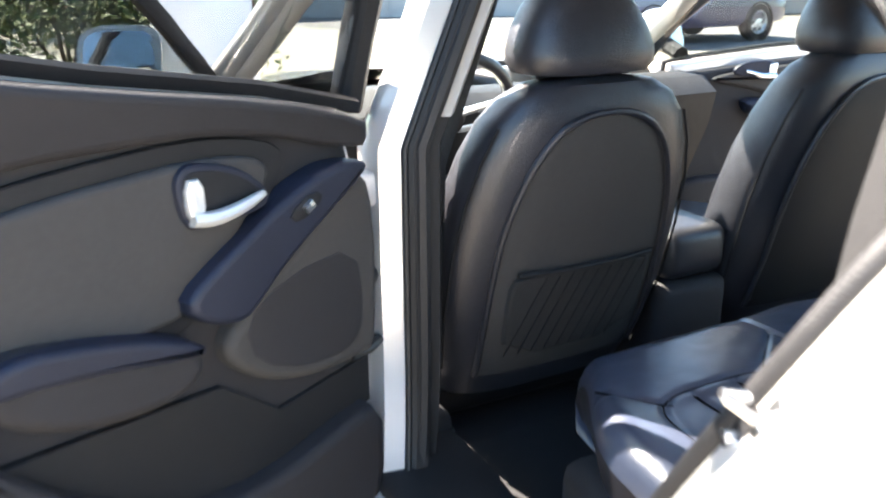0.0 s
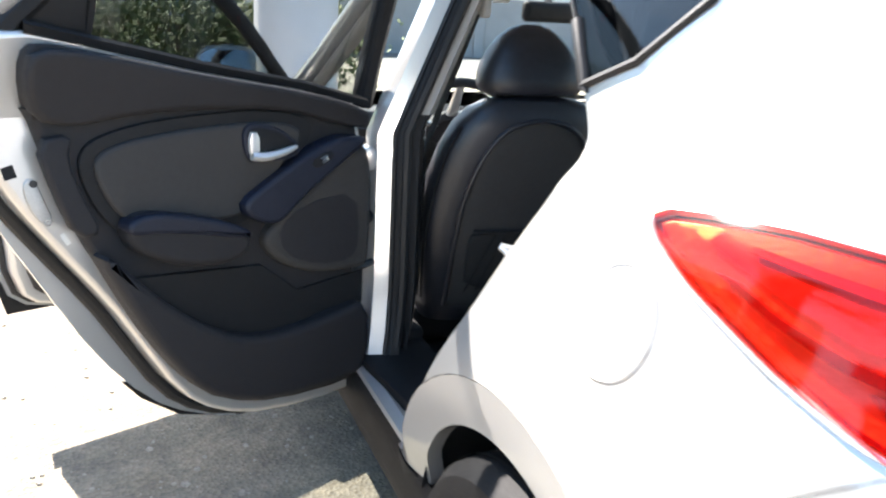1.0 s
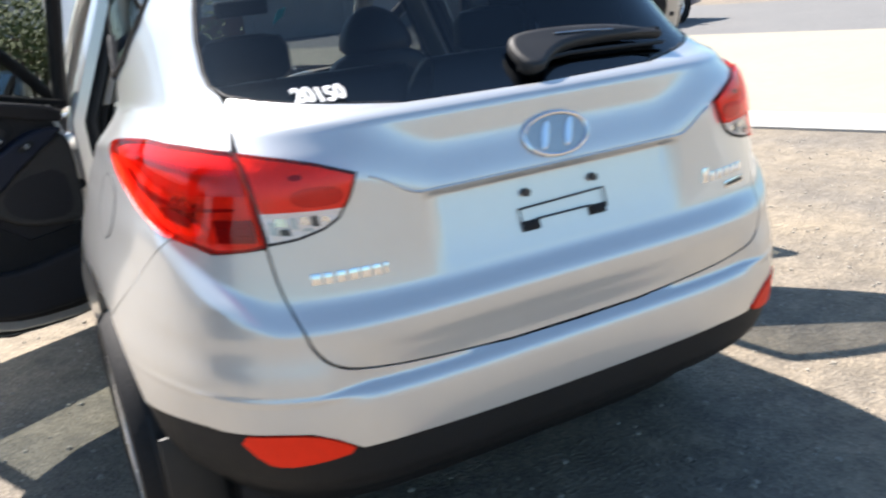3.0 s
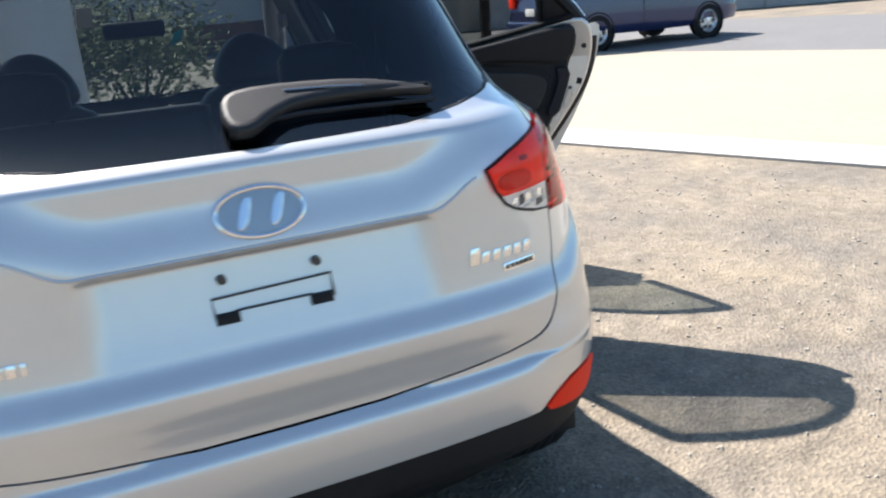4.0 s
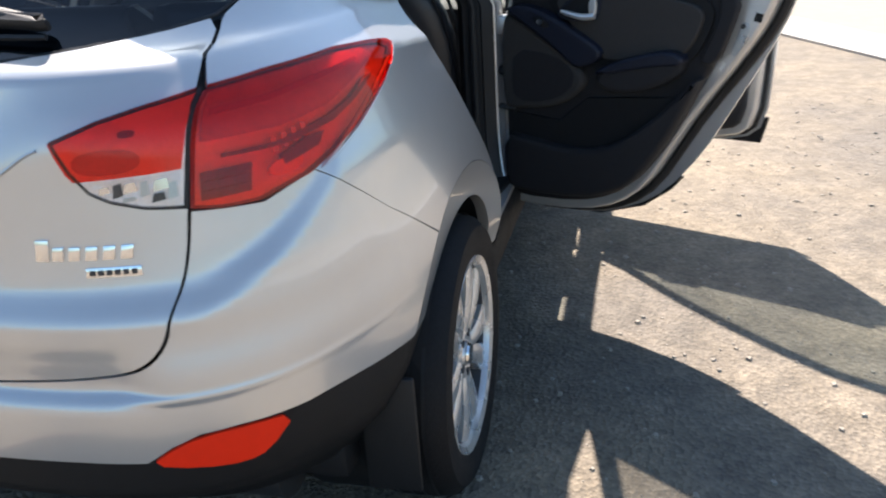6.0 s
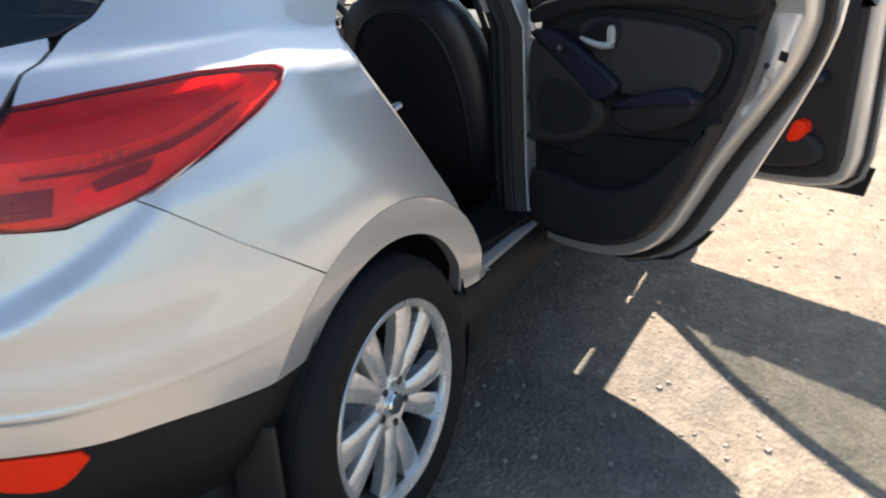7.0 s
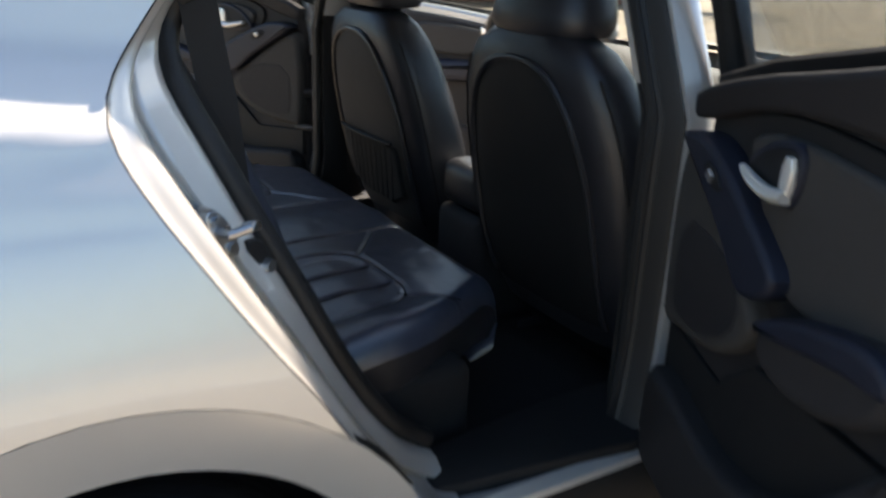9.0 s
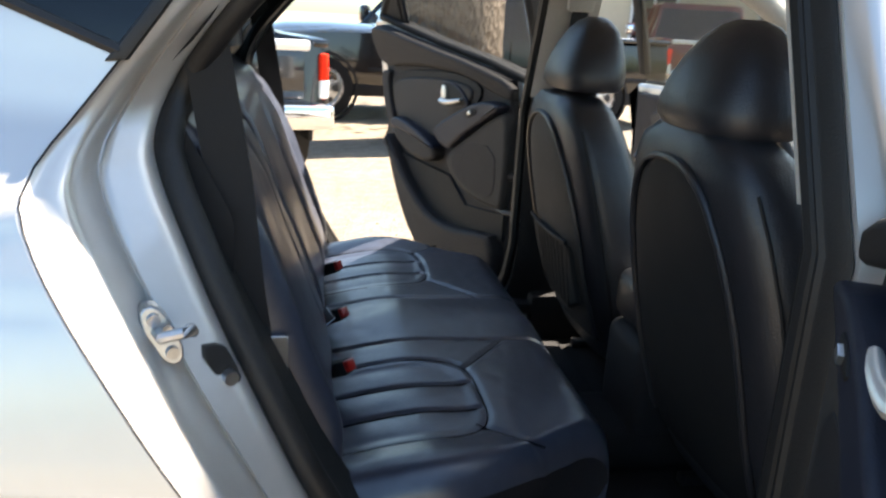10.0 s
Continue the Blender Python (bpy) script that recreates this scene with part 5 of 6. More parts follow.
        part("post_collar", tube([(x + sg * 0.082, 1.894 + hy, 1.128 + rise), (x + sg * 0.082, 1.894 + hy, 1.146 + rise)], 0.012, 10), TRIM_BLACK, h)
    return seat


front_seat(-0.376, True, -0.022, 1.04, 0.008, 0.008, -0.006)
front_seat(0.372, False, -0.02, 1.08, 0.025, 0.002, -0.004)
for x, sg in ((-0.385, -1), (0.385, 1)):
    part("belt_buckle_stalk", tube([(x - sg * 0.255, 2.12, 0.55), (x - sg * 0.26, 2.10, 0.68)], 0.014, 8), TRIM_BLACK, car)
    part("front_belt", loft([[Vector((sg * xx, y - 0.022, z)), Vector((sg * xx, y + 0.022, z))] for xx, y, z in ((0.508, 1.93, 1.38), (0.648, 1.93, 1.0), (0.652, 1.945, 0.6))], closed=False), BELT, car, "black seat belt")
    part("belt_guide", box(sg * 0.512 - 0.012, sg * 0.512 + 0.012, 1.89, 1.96, 1.33, 1.38, 0.008), BEIGE, car)

# rear bench
bench = empty("rear_seat")
bench.parent = car
bench["label"] = "black leather rear bench seat"


def groove(d, w, depth):
    return -depth * math.exp(-(d / w) ** 2)


def bench_z(x, y):
    z = 0.690 - 0.035 * sstep(1.45, 1.20, y)
    u = abs(x)
    # padded frame round two sunken, ribbed seat panels
    cx, hw = 0.365, 0.148
    dx = u - cx
    r = hw * ((abs(dx) / hw) ** 4 + (max(0.0, y - 1.37) / 0.160) ** 4) ** 0.25
    z -= 0.006 * (1 - sstep(hw - 0.03, hw + 0.004, r))
    z += groove(r - hw, 0.006, 0.0035)
    if r < hw - 0.004:
        for g in (-0.050, 0.046):
            z += groove(dx - g, 0.006, 0.004)
        z += 0.0009 * math.cos(dx / 0.048 * math.pi)
    z += groove(u - 0.125, 0.006, 0.005)
    z += 0.006 * (1 - sstep(0.0, 0.125, u)) * sstep(1.2, 1.3, y)
    if 0.125 < u < 0.30 and y > 1.5:
        z += groove(y - 1.515 - (0.27 - u) * 0.75, 0.006, 0.005) * (r > hw)
    if u > 0.46 and y > 1.42:
        z += groove((y - 1.500 - (u - 0.47) * 1.1) * 0.67, 0.006, 0.004) * (r > hw)
    z += 0.012 * sstep(0.50, 0.58, u) * sstep(1.66, 1.5, y)
    z += 0.0018 * noise.noise(Vector((x * 7, y * 7, 0.3))) + 0.0008 * noise.noise(Vector((x * 22, y * 30, 1.3)))
    z += 0.0014 * abs(noise.noise(Vector((x * 16, y * 26, 4.3)))) * sstep(hw, hw + 0.04, r)
    return z


rows_ = []
NXB, NYB = 300, 120
for j in range(NYB + 1):
    y = 1.17 + (1.728 - 1.17) * j / NYB
    wx = 0.635 - 0.155 * sstep(1.40, 1.75, y) ** 1.2
    row = []
    for i in range(NXB + 1):
        q = -1 + 2 * i / NXB
        x = q * wx
        e = min(1.0, max(0.0, (y - 1.668) / 0.06))
        side_ = max(0.0, (abs(q) - 0.93) / 0.07)
        drop = 0.055 * (1 - math.sqrt(max(0.0, 1 - e * e))) + 0.05 * (1 - math.sqrt(max(0.0, 1 - side_ ** 2)))
        row.append(Vector((x, y, bench_z(x, y) - drop)))
    rows_.append(row)
front = [Vector((p.x * 0.995, p.y - 0.004, p.z - 0.06)) for p in rows_[-1]]
front2 = [Vector((p.x * 0.97, p.y - 0.05, 0.50)) for p in rows_[-1]]
bm = loft(rows_ + [front, front2], closed=False)
part("bench_cushion", bm, LEATHER_SHEEN, bench, "black leather cushion with stitched panels", 60)
for sg in (-1, 1):
    part("cushion_side", loft([[Vector((p[0].x if sg < 0 else p[-1].x, p[0].y, (p[0].z if sg < 0 else p[-1].z))), Vector(((p[0].x if sg < 0 else p[-1].x) * 0.98, p[0].y - 0.01, 0.55))] for p in rows_], closed=False), LEATHER, bench)
part("cushion_piping", tube([p + Vector((0, 0.002, -0.004)) for p in rows_[-1][8:-8:6]], 0.005, 6), LEATHER, bench)
# dark stitched seams on the cushion


def seam(pts):
    part("seam", tube([(x, y, bench_z(x, y) - 0.0003) for x, y in pts], 0.0018, 5), SEAM, bench)


for sg in (1, -1):
    seam([(sg * 0.125, 1.22 + 0.03 * k) for k in range(14)])
    bow = [(-0.148 * math.copysign(abs(math.cos(q)) ** 0.5, math.cos(q)), 1.37 + 0.160 * math.sin(q) ** 0.5) for q in (math.pi * k / 24 for k in range(25))]
    seam([(sg * (0.365 - 0.148), 1.22 + 0.03 * k) for k in range(5)] + [(sg * (0.365 + u), v) for u, v in bow] + [(sg * (0.365 + 0.148), 1.34 - 0.03 * k) for k in range(5)])
    for g in (-0.050, -0.042, 0.046, 0.054):
        seam([(sg * (0.365 + g), 1.24 + 0.025 * k) for k in range(12)])
    seam([(sg * (0.127 + 0.012 * k), 1.515 + (0.143 - 0.012 * k) * 0.75) for k in range(12)])
    seam([(sg * (0.472 + 0.009 * k), 1.502 + 0.0099 * k) for k in range(10)])
# backrest in two halves: padded panels between raised bolsters
back_face = pchip([0.60, 0.72, 0.85, 1.0, 1.10, 1.16, 1.19], [1.275, 1.275, 1.235, 1.178, 1.135, 1.105, 1.085])


def back_front(x, z):
    u = abs(x)
    dx = u - 0.365
    y = back_face(z) + 0.016 * sstep(0.50, 0.57, u) * sstep(1.16, 1.0, z)
    r = 0.150 * ((abs(dx) / 0.150) ** 3 + (max(0.0, z - 0.98) / 0.13) ** 3) ** (1 / 3)
    y += groove(r - 0.150, 0.009, 0.005) + 0.006 * (1 - sstep(0.09, 0.15, r))
    y += groove(z - 1.125 - 0.05 * dx, 0.007, 0.006)
    return y + 0.004 * noise.noise(Vector((x * 7, 3.1, z * 11))) + 0.0008 * noise.noise(Vector((x * 24, 7.7, z * 28)))


for (x0, x1) in ((-0.60, 0.105), (0.113, 0.592)):
    rows_ = []
    for z in [0.60 + 0.57 * j / 70 for j in range(71)]:
        row = []
        for i in range(81):
            q = -1 + 2 * i / 80
            x = (x0 + x1) / 2 + q * (x1 - x0) / 2 * (1 - 0.16 * sstep(1.02, 1.24, z))
            e = max(0.0, (abs(q) - 0.90) / 0.10)
            row.append(Vector((x, back_front(x, z) - 0.05 * (1 - math.sqrt(max(0.0, 1 - e * e))) - 0.03 * max(0.0, (z - 1.10) / 0.07) ** 2, z)))
        rows_.append(row)
    top_ = rows_[-1]
    rows_ += [[p + Vector((0, dy_, dz_)) for p in top_] for dy_, dz_ in ((-0.018, 0.012), (-0.045, 0.012), (-0.070, -0.01))] + [[Vector((p.x, 1.02, 1.0)) for p in top_], [Vector((p.x, 1.12, 0.62)) for p in top_]]
    part("bench_backrest", loft(rows_, closed=False), LEATHER_SHEEN, bench, "creased black leather rear backrest", 60)
for x in (-0.385, 0.385):
    h = part("rear_head_restraint", loft([super_ring(x, y, z, wx, wy, 3, 24) for z, wx, wy, y in ((1.19, 0.10, 0.04, 1.03), (1.21, 0.12, 0.055, 1.03), (1.27, 0.12, 0.055, 1.025), (1.30, 0.10, 0.04, 1.02), (1.31, 0.05, 0.02, 1.02))]), LEATHER, bench)
    for sg in (-1, 1):
        part("restraint_post", tube([(x + sg * 0.07, 1.035, 1.15), (x + sg * 0.07, 1.03, 1.20)], 0.006, 8), CHROME, h)
for x, m_ in ((0.30, REDPLASTIC), (0.045, REDPLASTIC), (-0.27, REDPLASTIC)):
    bk_ = part("belt_buckle", box(-0.014, 0.014, -0.022, 0.034, -0.012, 0.014, 0.005, 2, pose(x, 1.285, 0.705, 25, 0, -35)), TRIM_BLACK, bench, "black belt buckle")
    part("buckle_button", box(-0.011, 0.011, 0.030, 0.042, -0.008, 0.012, 0.003, 2, pose(x, 1.285, 0.705, 25, 0, -35)), m_, bk_, "red release button")
part("belt_tongue", box(-0.022, 0.022, -0.03, 0.03, -0.002, 0.002, 0.001, 1, pose(0.115, 1.262, 0.72, 40, 10, 20)), STEEL, bench, "steel belt tongue")
part("belt_label", slab([(0, 0), (0.035, 0.0), (0.035, 0.055), (0, 0.055)], 0, 0.001, lambda a, b, n: Vector((-0.30 + a, 1.262 - b * 0.25 + n, 0.70 + b)), 0.0003, 1), PAPER, bench, "small white belt label")
# rear belts
for sg in (1, -1):
    pts = [(0.60, 1.085, 1.40), (0.600, 1.120, 1.245), (0.602, 1.143, 1.10), (0.603, 1.157, 0.962), (0.605, 1.180, 0.80), (0.605, 1.195, 0.68)]
    part("rear_belt", loft([[Vector((sg * (x + 0.006), y - 0.028, z + 0.007)), Vector((sg * (x - 0.004), y + 0.028, z - 0.007))] for x, y, z in pts], closed=False), BELT, car, "black rear seat belt")
    part("belt_tongue", box(-0.003, 0.003, -0.025, 0.025, -0.03, 0.03, 0.001, 1, pose(sg * 0.60, 1.19, 0.86)), STEEL, car)
    # black side trim by the seat and the rear pillar
    part("side_trim", loft([[Vector((sg * x, 0.55 + 0.10 * (z > 1.1) + (0.42 if z > 1.1 else 0.60) * u, z)) for u in (0.0, 0.5, 1.0)] for x, z in ((0.635, 0.40), (0.635, 0.90), (0.625, 1.05), (0.60, 1.20), (0.56, 1.40), (0.51, 1.55))], closed=False), TRIM_BLACK, car, "black side trim beside the seat")
    part("pillar_trim_rear", loft([[Vector((sg * x, y, z)) for x, y, z in q] for q in (((0.665, 1.09, 1.235), (0.61, 1.12, 1.27), (0.60, 0.98, 1.30), (0.60, 0.90, 1.32)), ((0.615, 1.20, 1.375), (0.58, 1.215, 1.385), (0.565, 1.03, 1.41), (0.565, 0.90, 1.44)), ((0.58, 1.36, 1.50), (0.55, 1.36, 1.51), (0.53, 1.10, 1.53), (0.52, 0.90, 1.55)))], closed=False), TRIM_BLACK, car, "black rear pillar trim")
    part("inner_sill", box(sg * 0.665 - 0.03, sg * 0.665 + 0.03, 1.9, 3.0, 0.36, 0.515, 0.015, 2), TRIM_BLACK, car)
part("load_floor", box(-0.66, 0.66, 0.24, 1.12, 0.60, 0.62), CARPET, car, "black load floor")
part("load_cover", box(-0.60, 0.60, 0.38, 1.0, 1.04, 1.055, 0.004), TRIM_BLACK, car, "black load cover")
part("gate_trim", box(-0.56, 0.56, 0.26, 0.30, 0.62, 1.15, 0.01), TRIM_BLACK, car)

# centre console, dashboard, steering wheel
cs = part("centre_console", box(-0.105, 0.105, 1.93, 2.85, 0.40, 0.66, 0.03, 3), TRIM, car, "charcoal centre console")
part("console_lid", box(-0.09, 0.09, 1.93, 2.25, 0.665, 0.785, 0.035, 4), LEATHER, cs, "black padded armrest lid")
part("gear_lever", join(tube([(0, 2.5, 0.66), (0, 2.48, 0.80)], 0.012, 8), box(-0.03, 0.03, 2.44, 2.52, 0.79, 0.86, 0.02, 3)), CHROME, cs)
rings = []
for x in [-0.70 + 1.4 * k / 24 for k in range(25)]:
    hood_ = 0.035 * math.exp(-((x + 0.37) / 0.16) ** 4)
    rings.append([Vector((x, y, z)) for y, z in ((2.98, 0.96), (2.78, 1.0 + hood_ * 0.6), (2.66, 0.995 + hood_), (2.60, 0.95 + hood_), (2.62, 0.85), (2.70, 0.66), (2.80, 0.50), (3.0, 0.5))])
dash = part("dashboard", loft(rings), TRIM_BLACK, car, "black dashboard with silver centre stack", 50)
part("centre_stack", slab(chaikin([(-0.13, 0.70), (0.13, 0.70), (0.15, 0.96), (-0.15, 0.96)], 1), 0.0, 0.02, lambda x, z, n: Vector((x, 2.63 + (0.85 - z) * 0.25 - n, z)), 0.008), STEEL, dash, "silver centre stack")
part("dash_screen", slab([(-0.09, 0.86), (0.09, 0.86), (0.09, 0.94), (-0.09, 0.94)], 0.018, 0.023, lambda x, z, n: Vector((x, 2.63 + (0.85 - z) * 0.25 - n, z)), 0.003), MIRROR, dash)
for x in (-0.45, -0.29):
    part("dial", revolve([(0.0, 0.001), (0.0, 0.055), (-0.012, 0.058), (-0.012, 0.062)], (x, 2.605, 0.955), 28, "y", 1), CHROME, dash)
sw_m = pose(-0.385, 2.42, 0.965, -65, 0, 0)
sw = empty("steering_wheel")
sw.parent = car
sw["label"] = "black and silver steering wheel"
part("wheel_rim", tube([sw_m @ Vector((0.185 * math.cos(t), 0.185 * math.sin(t), 0)) for t in (2 * math.pi * k / 40 for k in range(40))], 0.016, 10, closed=True, up=(0.3, 0.4, 0.85)), LEATHER, sw)
for a in (200, 340, 270, 90 + 45):
    if a == 135:
        continue
    v = Vector((math.cos(radians(a)), math.sin(radians(a)), 0))
    part("wheel_spoke", tube([sw_m @ (v * 0.04 + Vector((0, 0, 0.02))), sw_m @ (v * 0.18)], [0.022, 0.014], 8, flat=0.5), ALLOY, sw)
part("horn_pad", loft([[sw_m @ Vector((r * math.cos(t), 0.85 * r * math.sin(t), h)) for t in (2 * math.pi * k / 24 for k in range(24))] for r, h in ((0.06, 0.0), (0.075, 0.02), (0.07, 0.038), (0.04, 0.046))]), TRIM, sw)
part("steering_column", tube([(-0.385, 2.45, 0.95), (-0.385, 2.66, 0.87)], 0.045, 10), TRIM_BLACK, sw)
for sg in (-1, 1):
    part("column_stalk", tube([(-0.385 + sg * 0.04, 2.50, 0.93), (-0.385 + sg * 0.19, 2.49, 0.945)], 0.008, 6), STEEL, sw)
# mirror, visors, windscreen
im = part("interior_mirror", box(-0.13, 0.13, -0.02, 0.02, -0.035, 0.035, 0.018, 3, pose(0.03, 2.56, 1.355, 0, 0, 12)), TRIM_BLACK, car, "dark interior mirror")
part("mirror_stem", tube([(0.03, 2.58, 1.37), (0.03, 2.64, 1.44)], 0.012, 8), TRIM_BLACK, im)
part("overhead_console", box(-0.12, 0.12, 2.12, 2.36, 1.50, 1.555, 0.02, 3), BEIGE, car)
for sg in (-1, 1):
    part("sun_visor", box(sg * 0.36 - 0.2, sg * 0.36 + 0.2, 2.20, 2.38, 1.505, 1.525, 0.008, 2), BEIGE, car)


def screen(u, v, n):
    y, z = 3.06 - 0.74 * v - 0.05 * u * u, 1.02 + 0.52 * v + 0.05 * math.sin(v * 3.1)
    return Vector((u * (0.70 - 0.11 * v), y - 0.1 * (u * u), z + n))


part("windscreen", loft([[screen(-1 + 2 * i / 12, j / 8, 0) for i in range(13)] for j in range(9)], closed=False), GLASS, car, "green-tinted windscreen")
part("screen_paper", slab([(-0.30, 0.62), (-0.20, 0.62), (-0.20, 0.80), (-0.30, 0.80)], -0.012, -0.011, screen, 0.0005, 1), PAPER, car, "white price sheet inside the windscreen")
part("mirror_tag", slab([(0, 0), (0.05, 0.03), (0.07, 0.07), (0.03, 0.06)], 0, 0.003, lambda a, b, n: Vector((0.16 + a, 2.55 + n, 1.27 + b)), 0.001, 1), TEAL, car, "teal tag hanging from the mirror")
# bonnet, front wings, front end
for sg in (1, -1):
    rings = []
    for y in (3.02, 3.2, 3.5, 3.8, 4.05, 4.25):
        bul = 0.03 * math.exp(-((y - 3.5) / 0.3) ** 2)
        xs = 0.83 - 0.10 * sstep(3.6, 4.4, y)
        rings.append([Vector((sg * xx, y, z)) for xx, z in ((xs - 0.02, 0.72), (xs + bul, 0.80), (xs + bul * 0.6, 0.90), (xs - 0.04, 0.975 - 0.10 * (y - 3.02) / 1.2), (xs - 0.14, 1.005 - 0.14 * (y - 3.02) / 1.2))])
    part("front_wing", loft(rings, closed=False), PAINT, car, "silver front wing")
    part("wing_rear", box(sg * 0.815 - 0.012, sg * 0.815 + 0.012, 3.02, 3.14, 0.32, 0.76, 0.01), PAINT, car)
bon = []
for y in (3.08, 3.3, 3.6, 3.9, 4.15, 4.3):
    k = (y - 3.08) / 1.22
    bon.append([Vector((u * (0.69 - 0.10 * k), y, 1.03 - 0.12 * k - 0.08 * k ** 4 - 0.03 * abs(u) ** 3 + 0.012 * math.exp(-((abs(u) - 0.55) / 0.1) ** 2))) for u in [q / 8 for q in range(-8, 9)]])
part("bonnet", loft(bon, closed=False), PAINT, car, "silver bonnet")
part("front_bumper", box(-0.82, 0.82, 4.05, 4.40, 0.26, 0.84, 0.14, 4), PAINT, car, "silver front bumper")
part("engine_bay", box(-0.68, 0.68, 3.02, 4.1, 0.33, 0.86, 0.02), TRIM_BLACK, car)

# ---- ground and surroundings ----
def ground_mat():
    m = mat("gravel_lot", (0.166, 0.145, 0.116), 0.9, 0, 0, 0.2, 1.2, 0.0, color2=(0.248, 0.218, 0.176))
    t = m.node_tree
    b = t.nodes["Principled BSDF"]
    co = t.nodes["Texture Coordinate"]
    old = b.inputs["Base Color"].links[0].from_socket
    vo = t.nodes.new("ShaderNodeTexVoronoi")
    vo.inputs["Scale"].default_value = 75
    t.links.new(co.outputs["Object"], vo.inputs["Vector"])
    mixc = t.nodes.new("ShaderNodeMix")
    mixc.data_type, mixc.blend_type = "RGBA", "MULTIPLY"
    ramp = t.nodes.new("ShaderNodeValToRGB")
    ramp.color_ramp.elements[0].color, ramp.color_ramp.elements[1].color = (0.62, 0.615, 0.62, 1), (1.16, 1.14, 1.10, 1)
    sep = t.nodes.new("ShaderNodeSeparateColor")
    t.links.new(vo.outputs["Color"], sep.inputs[0])
    t.links.new(sep.outputs[0], ramp.inputs[0])
    mixc.inputs["Factor"].default_value = 0.75
    t.links.new(old, mixc.inputs["A"])
    t.links.new(ramp.outputs[0], mixc.inputs["B"])
    # broad worn and dusty patches, tan to grey
    pn, pr, pm = t.nodes.new("ShaderNodeTexNoise"), t.nodes.new("ShaderNodeValToRGB"), t.nodes.new("ShaderNodeMix")
    pn.inputs["Scale"].default_value, pn.inputs["Detail"].default_value, pn.inputs["Roughness"].default_value = 0.9, 8, 0.66
    pr.color_ramp.elements[0].position, pr.color_ramp.elements[1].position = 0.36, 0.66
    pr.color_ramp.elements[0].color, pr.color_ramp.elements[1].color = (0.76, 0.77, 0.80, 1), (1.20, 1.14, 1.02, 1)
    pm.data_type, pm.blend_type = "RGBA", "MULTIPLY"
    pm.inputs["Factor"].default_value = 1.0
    t.links.new(co.outputs["Object"], pn.inputs["Vector"])
    t.links.new(pn.outputs["Fac"], pr.inputs[0])
    t.links.new(mixc.outputs["Result"], pm.inputs["A"])
    t.links.new(pr.outputs[0], pm.inputs["B"])
    # stones and trodden clods a hand wide
    cn, cr, cm = t.nodes.new("ShaderNodeTexNoise"), t.nodes.new("ShaderNodeValToRGB"), t.nodes.new("ShaderNodeMix")
    cn.inputs["Scale"].default_value, cn.inputs["Detail"].default_value, cn.inputs["Roughness"].default_value = 7.0, 6, 0.72
    cr.color_ramp.elements[0].position, cr.color_ramp.elements[1].position = 0.34, 0.60
    cr.color_ramp.elements[0].color, cr.color_ramp.elements[1].color = (0.72, 0.71, 0.70, 1), (1.07, 1.06, 1.05, 1)
    cm.data_type, cm.blend_type = "RGBA", "MULTIPLY"
    cm.inputs["Factor"].default_value = 1.0
    t.links.new(co.outputs["Object"], cn.inputs["Vector"])
    t.links.new(cn.outputs["Fac"], cr.inputs[0])
    t.links.new(pm.outputs["Result"], cm.inputs["A"])
    t.links.new(cr.outputs[0], cm.inputs["B"])
    t.links.new(cm.outputs["Result"], b.inputs["Base Color"])
    bp = t.nodes.new("ShaderNodeBump")
    bp.inputs["Strength"].default_value, bp.inputs["Distance"].default_value = 0.6, 0.010
    t.links.new(vo.outputs["Distance"], bp.inputs["Height"])
    t.links.new(bp.outputs[0], b.inputs["Normal"])
    return m


SAND = mat("pale_sand", (0.27, 0.24, 0.185), 0.95, 0, 0, 0.08, 0.8, 0.4, 60)
CONCRETE = mat("pale_concrete", (0.36, 0.345, 0.315), 0.85, 0, 0, 0.06, 1.5, 0.3, 120)
ASPHALT = mat("worn_asphalt", (0.125, 0.122, 0.118), 0.9, 0, 0, 0.15, 1.0, 0.5, 90)
bm = bmesh.new()
rng = random.Random(3)
N = 60
edge = [-400, -120, -40] + [-12 + 24 * k / N for k in range(N + 1)] + [40, 120, 400]
vs = [[bm.verts.new((x, y, 0.0)) for x in edge] for y in edge]
for i in range(len(edge) - 1):
    for j in range(len(edge) - 1):
        bm.faces.new((vs[i][j], vs[i][j + 1], vs[i + 1][j + 1], vs[i + 1][j]))
tagged(finish(bm, "ground", ground_mat(), merge=False), "pale tan gravel car lot", "ground", kind="structure")
# a slab path and the sandy verge beyond it, running obliquely on the right
E1, N1 = Vector((0.418, -0.908, 0)), Vector((0.908, 0.418, 0))


def band(name, c0, c1, l0, l1, z, material, label, thick=0.05):
    p = [N1 * c0 + E1 * l0, N1 * c0 + E1 * l1, N1 * c1 + E1 * l1, N1 * c1 + E1 * l0]
    rings = [[q + Vector((0, 0, zz)) for q in p] for zz in (z - thick, z)]
    return tagged(finish(loft(rings), name, material), label, name, kind="structure")


band("kerb", 5.36, 6.0, -60, 60, 0.022, CONCRETE, "pale concrete edging path")
band("verge", 6.004, 13.0, -60, 60, 0.018, SAND, "pale sandy verge")
band("road", 13.004, 21.0, -60, 60, 0.012, ASPHALT, "sunlit grey asphalt road")

